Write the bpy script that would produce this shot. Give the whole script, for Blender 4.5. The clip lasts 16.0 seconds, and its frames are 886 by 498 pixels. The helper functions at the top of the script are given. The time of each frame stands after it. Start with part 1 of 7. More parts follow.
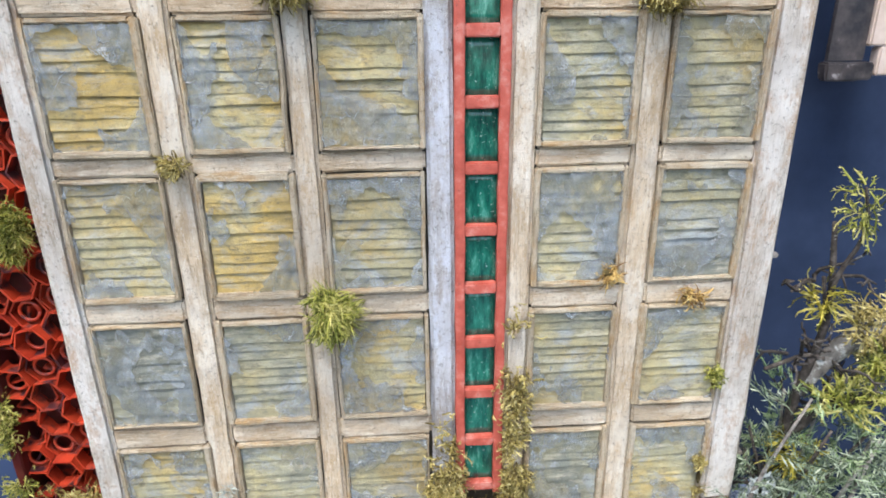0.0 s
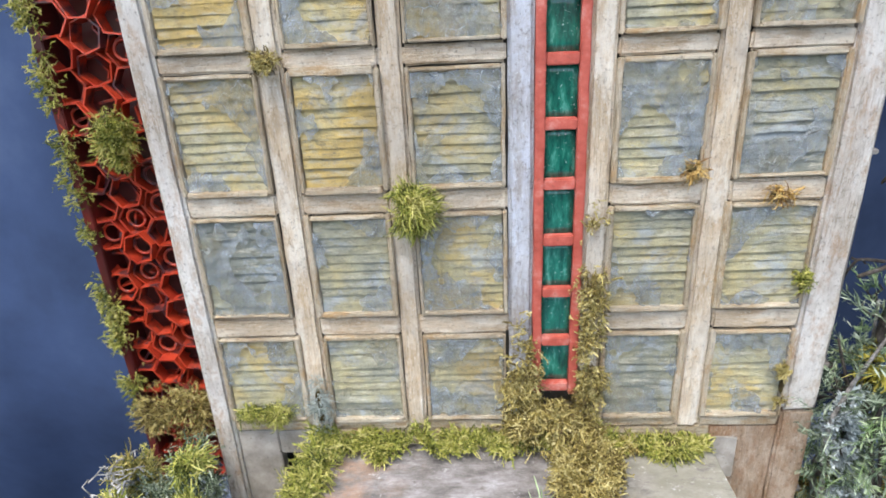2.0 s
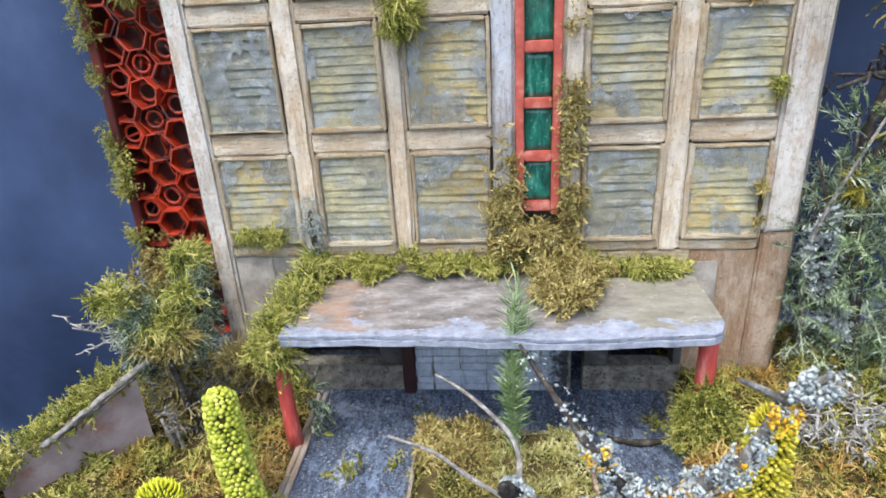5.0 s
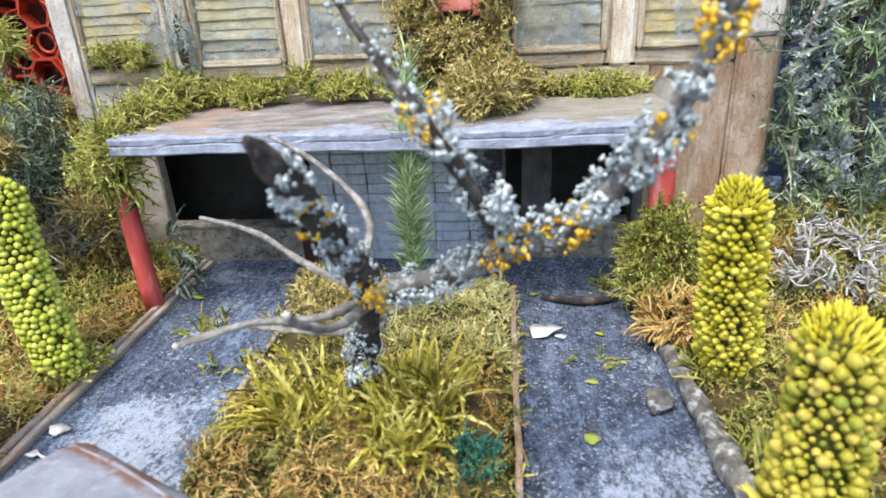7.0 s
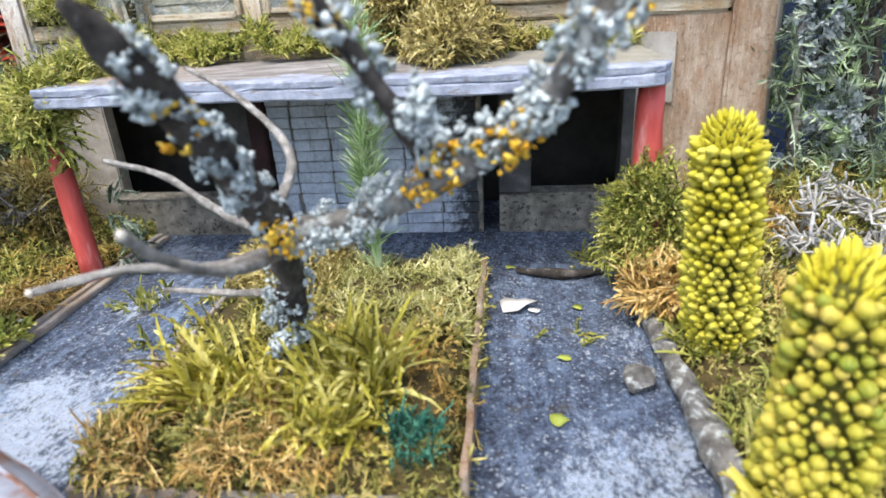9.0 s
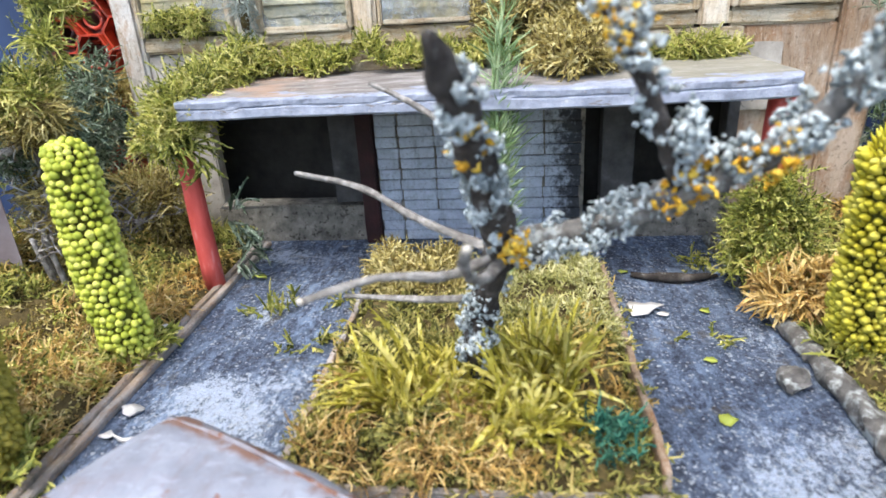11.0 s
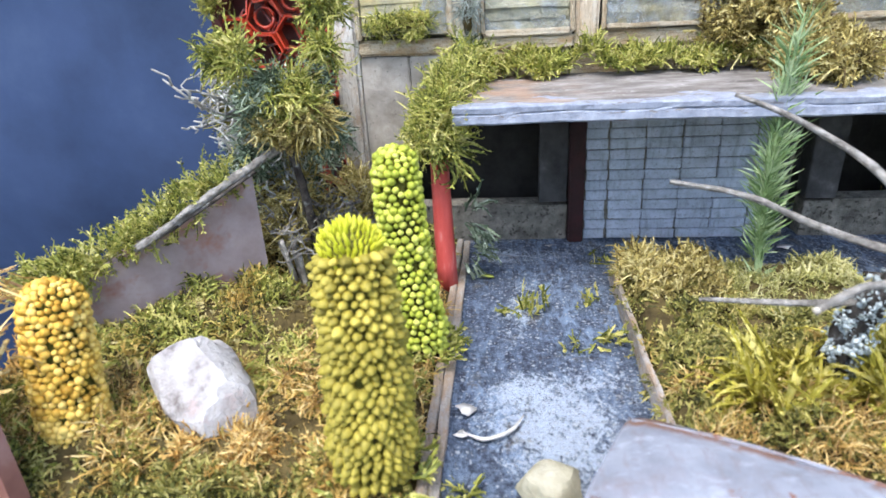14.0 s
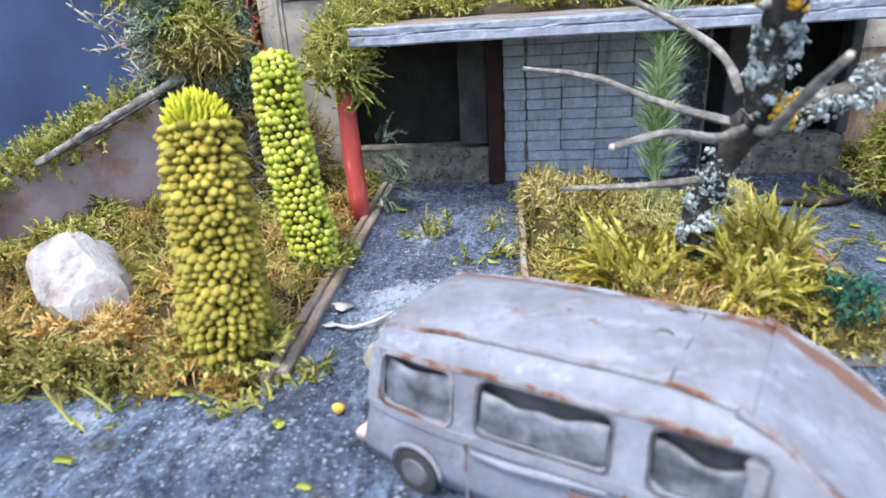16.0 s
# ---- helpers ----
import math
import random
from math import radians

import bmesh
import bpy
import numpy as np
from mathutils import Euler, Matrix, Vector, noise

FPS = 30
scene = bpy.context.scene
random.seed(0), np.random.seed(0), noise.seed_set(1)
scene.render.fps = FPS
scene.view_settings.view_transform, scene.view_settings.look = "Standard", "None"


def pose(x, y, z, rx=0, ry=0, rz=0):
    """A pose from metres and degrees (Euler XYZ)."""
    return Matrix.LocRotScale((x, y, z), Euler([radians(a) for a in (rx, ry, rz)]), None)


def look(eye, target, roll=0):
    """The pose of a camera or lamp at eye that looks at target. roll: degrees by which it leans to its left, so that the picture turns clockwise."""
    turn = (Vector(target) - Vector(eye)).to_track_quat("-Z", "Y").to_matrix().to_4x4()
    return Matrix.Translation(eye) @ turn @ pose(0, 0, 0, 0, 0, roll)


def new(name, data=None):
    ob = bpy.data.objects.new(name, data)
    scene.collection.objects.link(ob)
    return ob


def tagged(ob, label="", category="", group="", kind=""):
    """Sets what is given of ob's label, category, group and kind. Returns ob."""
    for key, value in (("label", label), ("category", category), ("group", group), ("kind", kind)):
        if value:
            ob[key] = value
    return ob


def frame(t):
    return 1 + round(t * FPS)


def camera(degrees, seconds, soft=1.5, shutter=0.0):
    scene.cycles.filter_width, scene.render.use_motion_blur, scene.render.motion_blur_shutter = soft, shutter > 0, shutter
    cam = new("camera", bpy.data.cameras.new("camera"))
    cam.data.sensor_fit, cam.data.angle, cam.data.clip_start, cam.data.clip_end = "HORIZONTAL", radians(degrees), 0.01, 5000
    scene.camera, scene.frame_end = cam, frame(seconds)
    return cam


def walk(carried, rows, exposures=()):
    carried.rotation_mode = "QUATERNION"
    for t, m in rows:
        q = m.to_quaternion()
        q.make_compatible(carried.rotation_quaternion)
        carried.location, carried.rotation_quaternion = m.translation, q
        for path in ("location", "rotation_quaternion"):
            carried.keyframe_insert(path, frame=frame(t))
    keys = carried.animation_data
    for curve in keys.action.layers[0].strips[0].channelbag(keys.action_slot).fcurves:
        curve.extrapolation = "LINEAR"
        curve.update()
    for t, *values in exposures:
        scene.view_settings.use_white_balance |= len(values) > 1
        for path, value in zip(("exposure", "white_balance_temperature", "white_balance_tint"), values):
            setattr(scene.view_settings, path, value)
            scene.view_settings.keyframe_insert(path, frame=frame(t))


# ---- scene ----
cam = camera(71.3, 16.0, soft=1.6)
# a small close-range lens: near things go soft
cam.data.dof.use_dof = True
cam.data.dof.focus_distance = 0.205
cam.data.dof.aperture_fstop = 24
# seconds, eye in metres, turn in degrees
ROWS = [
    (0.0, 0.0153, 0.0029, 0.2836, 70.11, 0.69, -3.81),
    (0.5, 0.0114, 0.0031, 0.2831, 68.92, 1.36, -1.83),
    (1.0, 0.0093, 0.0008, 0.2776, 68.05, 1.95, -0.14),
    (1.5, 0.0100, -0.0024, 0.2743, 67.38, 2.41, 1.21),
    (2.0, 0.0109, -0.0109, 0.2610, 67.02, 2.70, 2.35),
    (2.5, 0.0127, -0.0186, 0.2533, 66.63, 2.92, 3.08),
    (3.0, 0.0136, -0.0262, 0.2436, 66.39, 3.12, 3.69),
    (3.2, 0.0139, -0.0293, 0.2395, 66.36, 3.16, 3.84),
    (5.3, 0.0266, -0.0495, 0.1797, 66.40, 2.83, 4.40),
    (5.5, 0.0282, -0.0456, 0.1687, 66.45, 2.77, 4.51),
    (6.0, 0.0385, -0.0382, 0.1425, 66.53, 2.80, 4.74),
    (6.5, 0.0489, -0.0285, 0.1198, 66.66, 2.75, 4.88),
    (7.0, 0.0593, -0.0211, 0.1050, 66.81, 2.75, 5.06),
    (7.5, 0.0677, -0.0126, 0.0921, 66.94, 2.79, 5.19),
    (8.0, 0.0743, -0.0059, 0.0872, 66.91, 2.85, 5.55),
    (8.2, 0.0757, -0.0043, 0.0861, 66.91, 2.84, 5.60),
    (10.3, 0.0500, -0.0098, 0.0884, 67.32, 3.23, 6.14),
    (10.5, 0.0462, -0.0105, 0.0898, 67.26, 3.29, 6.11),
    (11.0, 0.0343, -0.0138, 0.0916, 67.17, 3.21, 5.94),
    (11.5, 0.0204, -0.0166, 0.0933, 66.98, 3.13, 5.80),
    (12.0, 0.0075, -0.0166, 0.0979, 66.76, 3.08, 5.62),
    (12.5, -0.0053, -0.0176, 0.0984, 66.65, 3.10, 5.53),
    (13.0, -0.0175, -0.0164, 0.0993, 66.42, 3.11, 5.53),
    (13.5, -0.0319, -0.0210, 0.0978, 66.36, 3.17, 5.42),
    (14.0, -0.0487, -0.0248, 0.1011, 66.25, 3.00, 5.12),
    (14.5, -0.0467, -0.0329, 0.1007, 66.37, 3.12, 5.20),
    (15.0, -0.0354, -0.0360, 0.0952, 66.61, 3.29, 5.35),
    (15.5, -0.0251, -0.0352, 0.0860, 66.93, 3.32, 5.43),
    (16.0, -0.0159, -0.0363, 0.0740, 67.45, 3.35, 5.43),
]
walk(cam, [(t, pose(x, y, z, rx, ry, rz)) for t, x, y, z, rx, ry, rz in ROWS],
     [(t, e, k, 8) for t, e, k in ((0.0, 0.63, 6500), (3.0, 0.54, 6400), (5.5, 0.55, 6450), (8.0, 0.80, 6500), (11.0, 0.82, 6430), (14.0, 0.79, 6180), (15.0, 0.77, 6150), (16.0, 0.71, 6220))])
# ---- end of walk ----
# world, sun
U = 0.01
world = bpy.data.worlds.new("sky")
scene.world = world
world.use_nodes = True
wn = world.node_tree
sky = wn.nodes.new("ShaderNodeTexSky")
sky.sky_type = "NISHITA"
sky.sun_disc = False
sky.sun_elevation = radians(66)
sky.sun_rotation = radians(200)
sky.air_density = 1.0
sky.dust_density = 3.0
wn.links.new(sky.outputs[0], wn.nodes["Background"].inputs[0])
wn.nodes["Background"].inputs[1].default_value = 0.29
sun = new("sun", bpy.data.lights.new("sun", "SUN"))
sun.data.energy = 1.9
sun.data.angle = radians(16)
sun.data.color = (1.0, 0.98, 0.95)
sun.matrix_world = look((-0.30, -0.52, 1.36), (0, 0, 0))


# ---- materials ----
def node(nt, kind, **ins):
    n = nt.nodes.new(kind)
    for k, v in ins.items():
        sock = n.inputs[k.replace("_", " ")]
        if isinstance(v, bpy.types.NodeSocket):
            nt.links.new(v, sock)
        else:
            sock.default_value = v
    return n


def material(name, rough=0.8, metal=0.0, spec=0.3):
    m = bpy.data.materials.new(name)
    m.use_nodes = True
    b = m.node_tree.nodes["Principled BSDF"]
    b.inputs["Roughness"].default_value = rough
    b.inputs["Metallic"].default_value = metal
    b.inputs["Specular IOR Level"].default_value = spec
    return m, m.node_tree, b


def place(nt, piece=False, stretch=(1, 1, 1)):
    """World place in cm, shifted per piece when asked."""
    g = nt.nodes.new("ShaderNodeNewGeometry").outputs["Position"]
    mp = node(nt, "ShaderNodeMapping", Vector=g)
    mp.inputs["Scale"].default_value = tuple(100 * s for s in stretch)
    out = mp.outputs[0]
    if piece:
        r = nt.nodes.new("ShaderNodeObjectInfo").outputs["Random"]
        sc = node(nt, "ShaderNodeVectorMath", Vector=(37.0, 19.0, 53.0))
        sc.operation = "SCALE"
        nt.links.new(r, sc.inputs["Scale"])
        ad = node(nt, "ShaderNodeVectorMath")
        ad.operation = "ADD"
        nt.links.new(out, ad.inputs[0])
        nt.links.new(sc.outputs[0], ad.inputs[1])
        out = ad.outputs[0]
    return out


def nz(nt, vec, scale, detail=4.0, rough=0.55, dist=0.0):
    n = node(nt, "ShaderNodeTexNoise", Vector=vec, Scale=scale, Detail=detail, Roughness=rough, Distortion=dist)
    return n.outputs["Fac"]


def ramp(nt, fac, stops):
    r = node(nt, "ShaderNodeValToRGB", Fac=fac)
    e = r.color_ramp.elements
    while len(e) < len(stops):
        e.new(0.5)
    for el, (p, c) in zip(e, stops):
        el.position = p
        el.color = (*c, 1) if len(c) == 3 else c
    return r.outputs["Color"]


def mask(nt, fac, a, b):
    m = node(nt, "ShaderNodeMapRange", Value=fac)
    m.inputs["From Min"].default_value, m.inputs["From Max"].default_value = a, b
    return m.outputs["Result"]


def mix(nt, fac, a, b, how="MIX"):
    m = nt.nodes.new("ShaderNodeMix")
    m.data_type, m.blend_type = "RGBA", how
    for sock, v in zip((m.inputs[0], m.inputs[6], m.inputs[7]), (fac, a, b)):
        if isinstance(v, bpy.types.NodeSocket):
            nt.links.new(v, sock)
        elif isinstance(v, tuple):
            sock.default_value = (*v, 1)
        else:
            sock.default_value = v
    return m.outputs[2]


def math2(nt, op, a, b):
    m = nt.nodes.new("ShaderNodeMath")
    m.operation = op
    for sock, v in zip(m.inputs, (a, b)):
        if isinstance(v, bpy.types.NodeSocket):
            nt.links.new(v, sock)
        else:
            sock.default_value = v
    return m.outputs[0]


def axis(nt, which):
    """One world coordinate in cm."""
    s = node(nt, "ShaderNodeSeparateXYZ", Vector=place(nt))
    return s.outputs[which]


def bump(nt, b, fac, depth, strength=0.6):
    n = node(nt, "ShaderNodeBump", Height=fac, Strength=strength, Distance=depth * U)
    nt.links.new(n.outputs[0], b.inputs["Normal"])


def put(nt, col, b, sock="Base Color"):
    nt.links.new(col, b.inputs[sock])


def old_wood(name, base, dark, paint, cover, stretch, stain=(0.42, 0.25, 0.12)):
    """Old wood under thin worn paint; stretch gives the grain's run."""
    m, nt, b = material(name, 0.58, 0, 0.35)
    v = place(nt, True, tuple(k ** 1.3 for k in stretch))
    p = place(nt, True)
    w = place(nt)
    soft = place(nt, False, tuple(k ** 0.5 for k in stretch))
    grain = nz(nt, v, 3.0, 8, 0.72)
    c = ramp(nt, grain, [(0.34, dark), (0.50, base), (0.70, tuple(min(1, x * 1.15) for x in base))])
    wide = math2(nt, "ADD", nz(nt, soft, 0.45, 5, 0.62), math2(nt, "MULTIPLY", math2(nt, "SUBTRACT", nz(nt, v, 1.6, 8, 0.78), 0.5), 0.35))
    c = mix(nt, math2(nt, "MULTIPLY", mask(nt, wide, 0.60 - cover, 0.74 - cover), 0.68), c, paint)
    tone = mask(nt, math2(nt, "ADD", nz(nt, soft, 0.8, 8, 0.72), math2(nt, "MULTIPLY", math2(nt, "SUBTRACT", nz(nt, p, 3.5, 6, 0.75), 0.5), 0.3)), 0.49, 0.62)
    c = mix(nt, math2(nt, "MULTIPLY", tone, 0.68), c, stain)
    grey = mask(nt, nz(nt, w, 0.22, 4, 0.6), 0.46, 0.62)
    c = mix(nt, math2(nt, "MULTIPLY", grey, 0.22), c, (0.42, 0.385, 0.32))
    worn = mask(nt, nz(nt, place(nt, True, tuple(k ** 0.6 for k in stretch)), 6.5, 9, 0.85), 0.55, 0.61)
    c = mix(nt, math2(nt, "MULTIPLY", worn, 0.7), c, tuple(min(0.85, x * 1.1) for x in paint))
    dirt = mask(nt, nz(nt, p, 6.0, 8, 0.8), 0.545, 0.64)
    c = mix(nt, math2(nt, "MULTIPLY", dirt, 0.7), c, tuple(x * 0.5 for x in dark))
    grime = mask(nt, math2(nt, "ADD", nz(nt, w, 0.20, 4, 0.6), math2(nt, "MULTIPLY", nz(nt, w, 1.6, 6, 0.72), 0.4)), 0.62, 0.90)
    c = mix(nt, math2(nt, "MULTIPLY", grime, 0.4), c, (0.22, 0.17, 0.12))
    put(nt, c, b)
    h = math2(nt, "ADD", math2(nt, "MULTIPLY", grain, 0.9), math2(nt, "MULTIPLY", nz(nt, p, 5.0, 8, 0.8), 0.9))
    bump(nt, b, h, 0.10, 1.0)
    return m


UPRIGHT, LEVEL = (3.0, 3.0, 0.45), (0.45, 3.0, 3.0)
WOOD_V = old_wood("weathered_wood_upright", (0.66, 0.545, 0.395), (0.38, 0.27, 0.16), (0.88, 0.83, 0.73), 0.17, UPRIGHT, (0.50, 0.34, 0.17))
WOOD_WHITE = old_wood("whitewashed_wood", (0.58, 0.53, 0.46), (0.28, 0.23, 0.17), (0.86, 0.84, 0.80), 0.19, UPRIGHT)
WOOD_BLUE = old_wood("blue_washed_wood", (0.46, 0.48, 0.53), (0.24, 0.22, 0.21), (0.72, 0.77, 0.87), 0.24, UPRIGHT, (0.32, 0.27, 0.23))
WOOD_H = old_wood("weathered_wood_level", (0.62, 0.50, 0.355), (0.34, 0.24, 0.14), (0.82, 0.76, 0.65), 0.16, LEVEL, (0.46, 0.31, 0.17))
WOOD_TRIM = old_wood("ochre_trim_wood", (0.50, 0.41, 0.28), (0.22, 0.16, 0.09), (0.68, 0.62, 0.50), 0.13, UPRIGHT, (0.42, 0.24, 0.08))
WOOD_TRIM_H = old_wood("ochre_trim_wood_level", (0.50, 0.41, 0.28), (0.22, 0.16, 0.09), (0.68, 0.62, 0.50), 0.13, LEVEL, (0.42, 0.24, 0.08))
WOOD_BROWN = old_wood("brown_board", (0.36, 0.24, 0.15), (0.20, 0.12, 0.07), (0.62, 0.52, 0.42), 0.13, UPRIGHT, (0.32, 0.15, 0.06))
WOOD_GREY = old_wood("grey_strip_wood", (0.30, 0.27, 0.24), (0.14, 0.12, 0.10), (0.55, 0.53, 0.52), 0.15, (2.5, 0.4, 2.5))


def louvre_paint(name, warm):
    m, nt, b = material(name, 0.55, 0, 0.35)
    p = place(nt)
    q = place(nt, True)
    run = place(nt, True, (0.45, 1, 1.8))
    big = math2(nt, "ADD", nz(nt, p, 0.20, 3, 0.6), math2(nt, "MULTIPLY", math2(nt, "SUBTRACT", nz(nt, p, 1.0, 5, 0.7), 0.5), 0.35))
    big = math2(nt, "ADD", big, warm)
    c = ramp(nt, big, [(0.34, (0.19, 0.20, 0.17)), (0.44, (0.33, 0.32, 0.22)), (0.54, (0.48, 0.42, 0.23)), (0.68, (0.62, 0.43, 0.12))])
    c = mix(nt, math2(nt, "MULTIPLY", mask(nt, nz(nt, run, 1.3, 8, 0.75), 0.52, 0.64), 0.75), c, (0.56, 0.52, 0.40))
    c = mix(nt, math2(nt, "MULTIPLY", mask(nt, nz(nt, place(nt, False, (0.8, 1, 1.2)), 0.6, 8, 0.74, 1.0), 0.51, 0.61), 0.6), c, (0.36, 0.41, 0.46))
    c = mix(nt, math2(nt, "MULTIPLY", mask(nt, nz(nt, place(nt, True, (0.6, 1, 1.2)), 3.6, 8, 0.8), 0.52, 0.64), 0.75), c, (0.13, 0.12, 0.085))
    grime = mask(nt, math2(nt, "ADD", nz(nt, p, 0.20, 4, 0.6), math2(nt, "MULTIPLY", nz(nt, p, 2.2, 5, 0.7), 0.4)), 0.60, 0.92)
    c = mix(nt, math2(nt, "MULTIPLY", grime, 0.6), c, (0.10, 0.10, 0.08))
    put(nt, c, b)
    bump(nt, b, nz(nt, q, 5, 7, 0.75), 0.10, 1.0)
    return m


def crackle(nt, vec, scale, thin):
    """Fine branching crease lines."""
    bend = node(nt, "ShaderNodeTexNoise", Vector=vec, Scale=scale * 0.8, Detail=4.0)
    shift = node(nt, "ShaderNodeVectorMath")
    shift.operation = "SCALE"
    shift.inputs["Scale"].default_value = 0.9
    nt.links.new(bend.outputs["Color"], shift.inputs[0])
    moved = node(nt, "ShaderNodeVectorMath")
    moved.operation = "ADD"
    nt.links.new(vec, moved.inputs[0])
    nt.links.new(shift.outputs[0], moved.inputs[1])
    cell = node(nt, "ShaderNodeTexVoronoi", Vector=moved.outputs[0], Scale=scale)
    cell.feature = "DISTANCE_TO_EDGE"
    return mask(nt, cell.outputs["Distance"], thin, 0.0)


def torn_film():
    m, nt, b = material("torn_film", 0.25, 0, 0.5)
    p = place(nt)
    c = ramp(nt, nz(nt, p, 0.9, 6, 0.68), [(0.38, (0.24, 0.27, 0.27)), (0.52, (0.34, 0.38, 0.40)), (0.66, (0.52, 0.57, 0.61))])
    c = mix(nt, math2(nt, "MULTIPLY", mask(nt, nz(nt, p, 0.5, 4, 0.6), 0.50, 0.62), 0.6), c, (0.44, 0.38, 0.20))
    lines = math2(nt, "MULTIPLY", crackle(nt, p, 1.7, 0.03), mask(nt, nz(nt, p, 1.4, 4), 0.42, 0.60))
    c = mix(nt, lines, c, (0.60, 0.63, 0.64))
    put(nt, c, b)
    bump(nt, b, math2(nt, "ADD", nz(nt, p, 2.0, 7, 0.68, 1.5), math2(nt, "MULTIPLY", lines, 0.4)), 0.16, 1.0)
    tr = nt.nodes.new("ShaderNodeBsdfTransparent")
    ms = nt.nodes.new("ShaderNodeMixShader")
    clear = math2(nt, "ADD", math2(nt, "MULTIPLY", mask(nt, nz(nt, place(nt, False, (1.0, 1, 0.7)), 2.4, 8, 0.76), 0.34, 0.62), 0.45), 0.48)
    nt.links.new(math2(nt, "SUBTRACT", clear, math2(nt, "MULTIPLY", lines, 0.7)), ms.inputs[0])
    nt.links.new(b.outputs[0], ms.inputs[1])
    nt.links.new(tr.outputs[0], ms.inputs[2])
    nt.links.new(ms.outputs[0], nt.nodes["Material Output"].inputs[0])
    return m


def plain(name, stops, scale=1.5, rough=0.7, spec=0.3, depth=0.05, metal=0.0, piece=False, stretch=(1, 1, 1), speck=None, speck_at=(0.62, 0.7), speck_scale=6.0, fine=None):
    """Colour by noise between stops, optional specks, fine relief."""
    m, nt, b = material(name, rough, metal, spec)
    p = place(nt, piece, stretch)
    f = nz(nt, p, scale, 6, 0.62)
    c = ramp(nt, f, stops)
    if speck:
        c = mix(nt, mask(nt, nz(nt, place(nt, piece), speck_scale, 4, 0.65), *speck_at), c, speck)
    put(nt, c, b)
    bump(nt, b, nz(nt, place(nt, piece), fine or scale * 5, 5, 0.65), depth, 0.7)
    return m


LOUVRES = [louvre_paint("grey_louvre_paint", -0.07), louvre_paint("olive_louvre_paint", 0.02), louvre_paint("yellowed_louvre_paint", 0.075)]
FILM = torn_film()
DARK_PAPER = plain("dark_backing", [(0.3, (0.05, 0.045, 0.035)), (0.7, (0.10, 0.09, 0.07))])
RED_PAINT = plain("red_frame_paint", [(0.3, (0.30, 0.05, 0.032)), (0.55, (0.45, 0.10, 0.07)), (0.72, (0.54, 0.24, 0.20))], 1.6, 0.55, 0.4, 0.03, speck=(0.22, 0.07, 0.05))
RED_COLUMN = plain("red_column_paint", [(0.3, (0.38, 0.045, 0.036)), (0.56, (0.52, 0.085, 0.070)), (0.76, (0.62, 0.34, 0.31))], 1.2, 0.5, 0.4, 0.03, stretch=(2, 2, 0.5))
DARK_RED = plain("dark_red_post_paint", [(0.3, (0.016, 0.008, 0.008)), (0.7, (0.045, 0.014, 0.014))])
RED_PLASTIC = plain("red_plastic", [(0.3, (0.22, 0.018, 0.012)), (0.5, (0.46, 0.05, 0.02)), (0.7, (0.60, 0.11, 0.04)), (0.85, (0.16, 0.02, 0.02))], 0.5, 0.32, 0.5, 0.01, speck=(0.06, 0.02, 0.025), speck_at=(0.50, 0.60), speck_scale=0.5, piece=True)
DARK_PLASTIC = plain("dark_red_backing", [(0.3, (0.03, 0.008, 0.009)), (0.6, (0.11, 0.014, 0.012)), (0.8, (0.26, 0.03, 0.015))], 0.35, 0.4, 0.5, 0.02)


def green_glass():
    m, nt, b = material("green_pane", 0.16, 0, 0.6)
    p = place(nt, True, (2.2, 1, 0.6))
    c = ramp(nt, nz(nt, p, 1.4, 6, 0.7), [(0.35, (0.004, 0.050, 0.040)), (0.55, (0.016, 0.15, 0.105)), (0.70, (0.10, 0.33, 0.26))])
    c = mix(nt, mask(nt, nz(nt, place(nt, True), 7, 5, 0.7), 0.62, 0.70), c, (0.30, 0.46, 0.42))
    put(nt, c, b)
    bump(nt, b, nz(nt, place(nt, True), 2, 4), 0.05, 0.5)
    return m


GREEN = green_glass()
PLASTER = plain("grey_plaster", [(0.3, (0.20, 0.18, 0.15)), (0.55, (0.36, 0.33, 0.29)), (0.75, (0.50, 0.47, 0.43))], 0.9, 0.8, 0.25, 0.06, speck=(0.10, 0.09, 0.08))
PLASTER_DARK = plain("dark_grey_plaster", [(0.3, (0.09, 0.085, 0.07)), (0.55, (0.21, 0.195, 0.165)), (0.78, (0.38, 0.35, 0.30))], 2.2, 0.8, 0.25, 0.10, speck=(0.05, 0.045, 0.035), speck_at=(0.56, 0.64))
# grey plaster darkened in colour for the canopy's shade on the jambs
PLASTER_SHADED = plain("shaded_plaster", [(0.3, (0.03, 0.03, 0.03)), (0.6, (0.075, 0.073, 0.072)), (0.78, (0.16, 0.155, 0.15))], 1.1, 0.8, 0.25, 0.06)
# near-black: shade behind the openings is put into the colour
SHADE_BLACK = plain("opening_shade", [(0.3, (0.015, 0.015, 0.014)), (0.7, (0.04, 0.038, 0.035))])


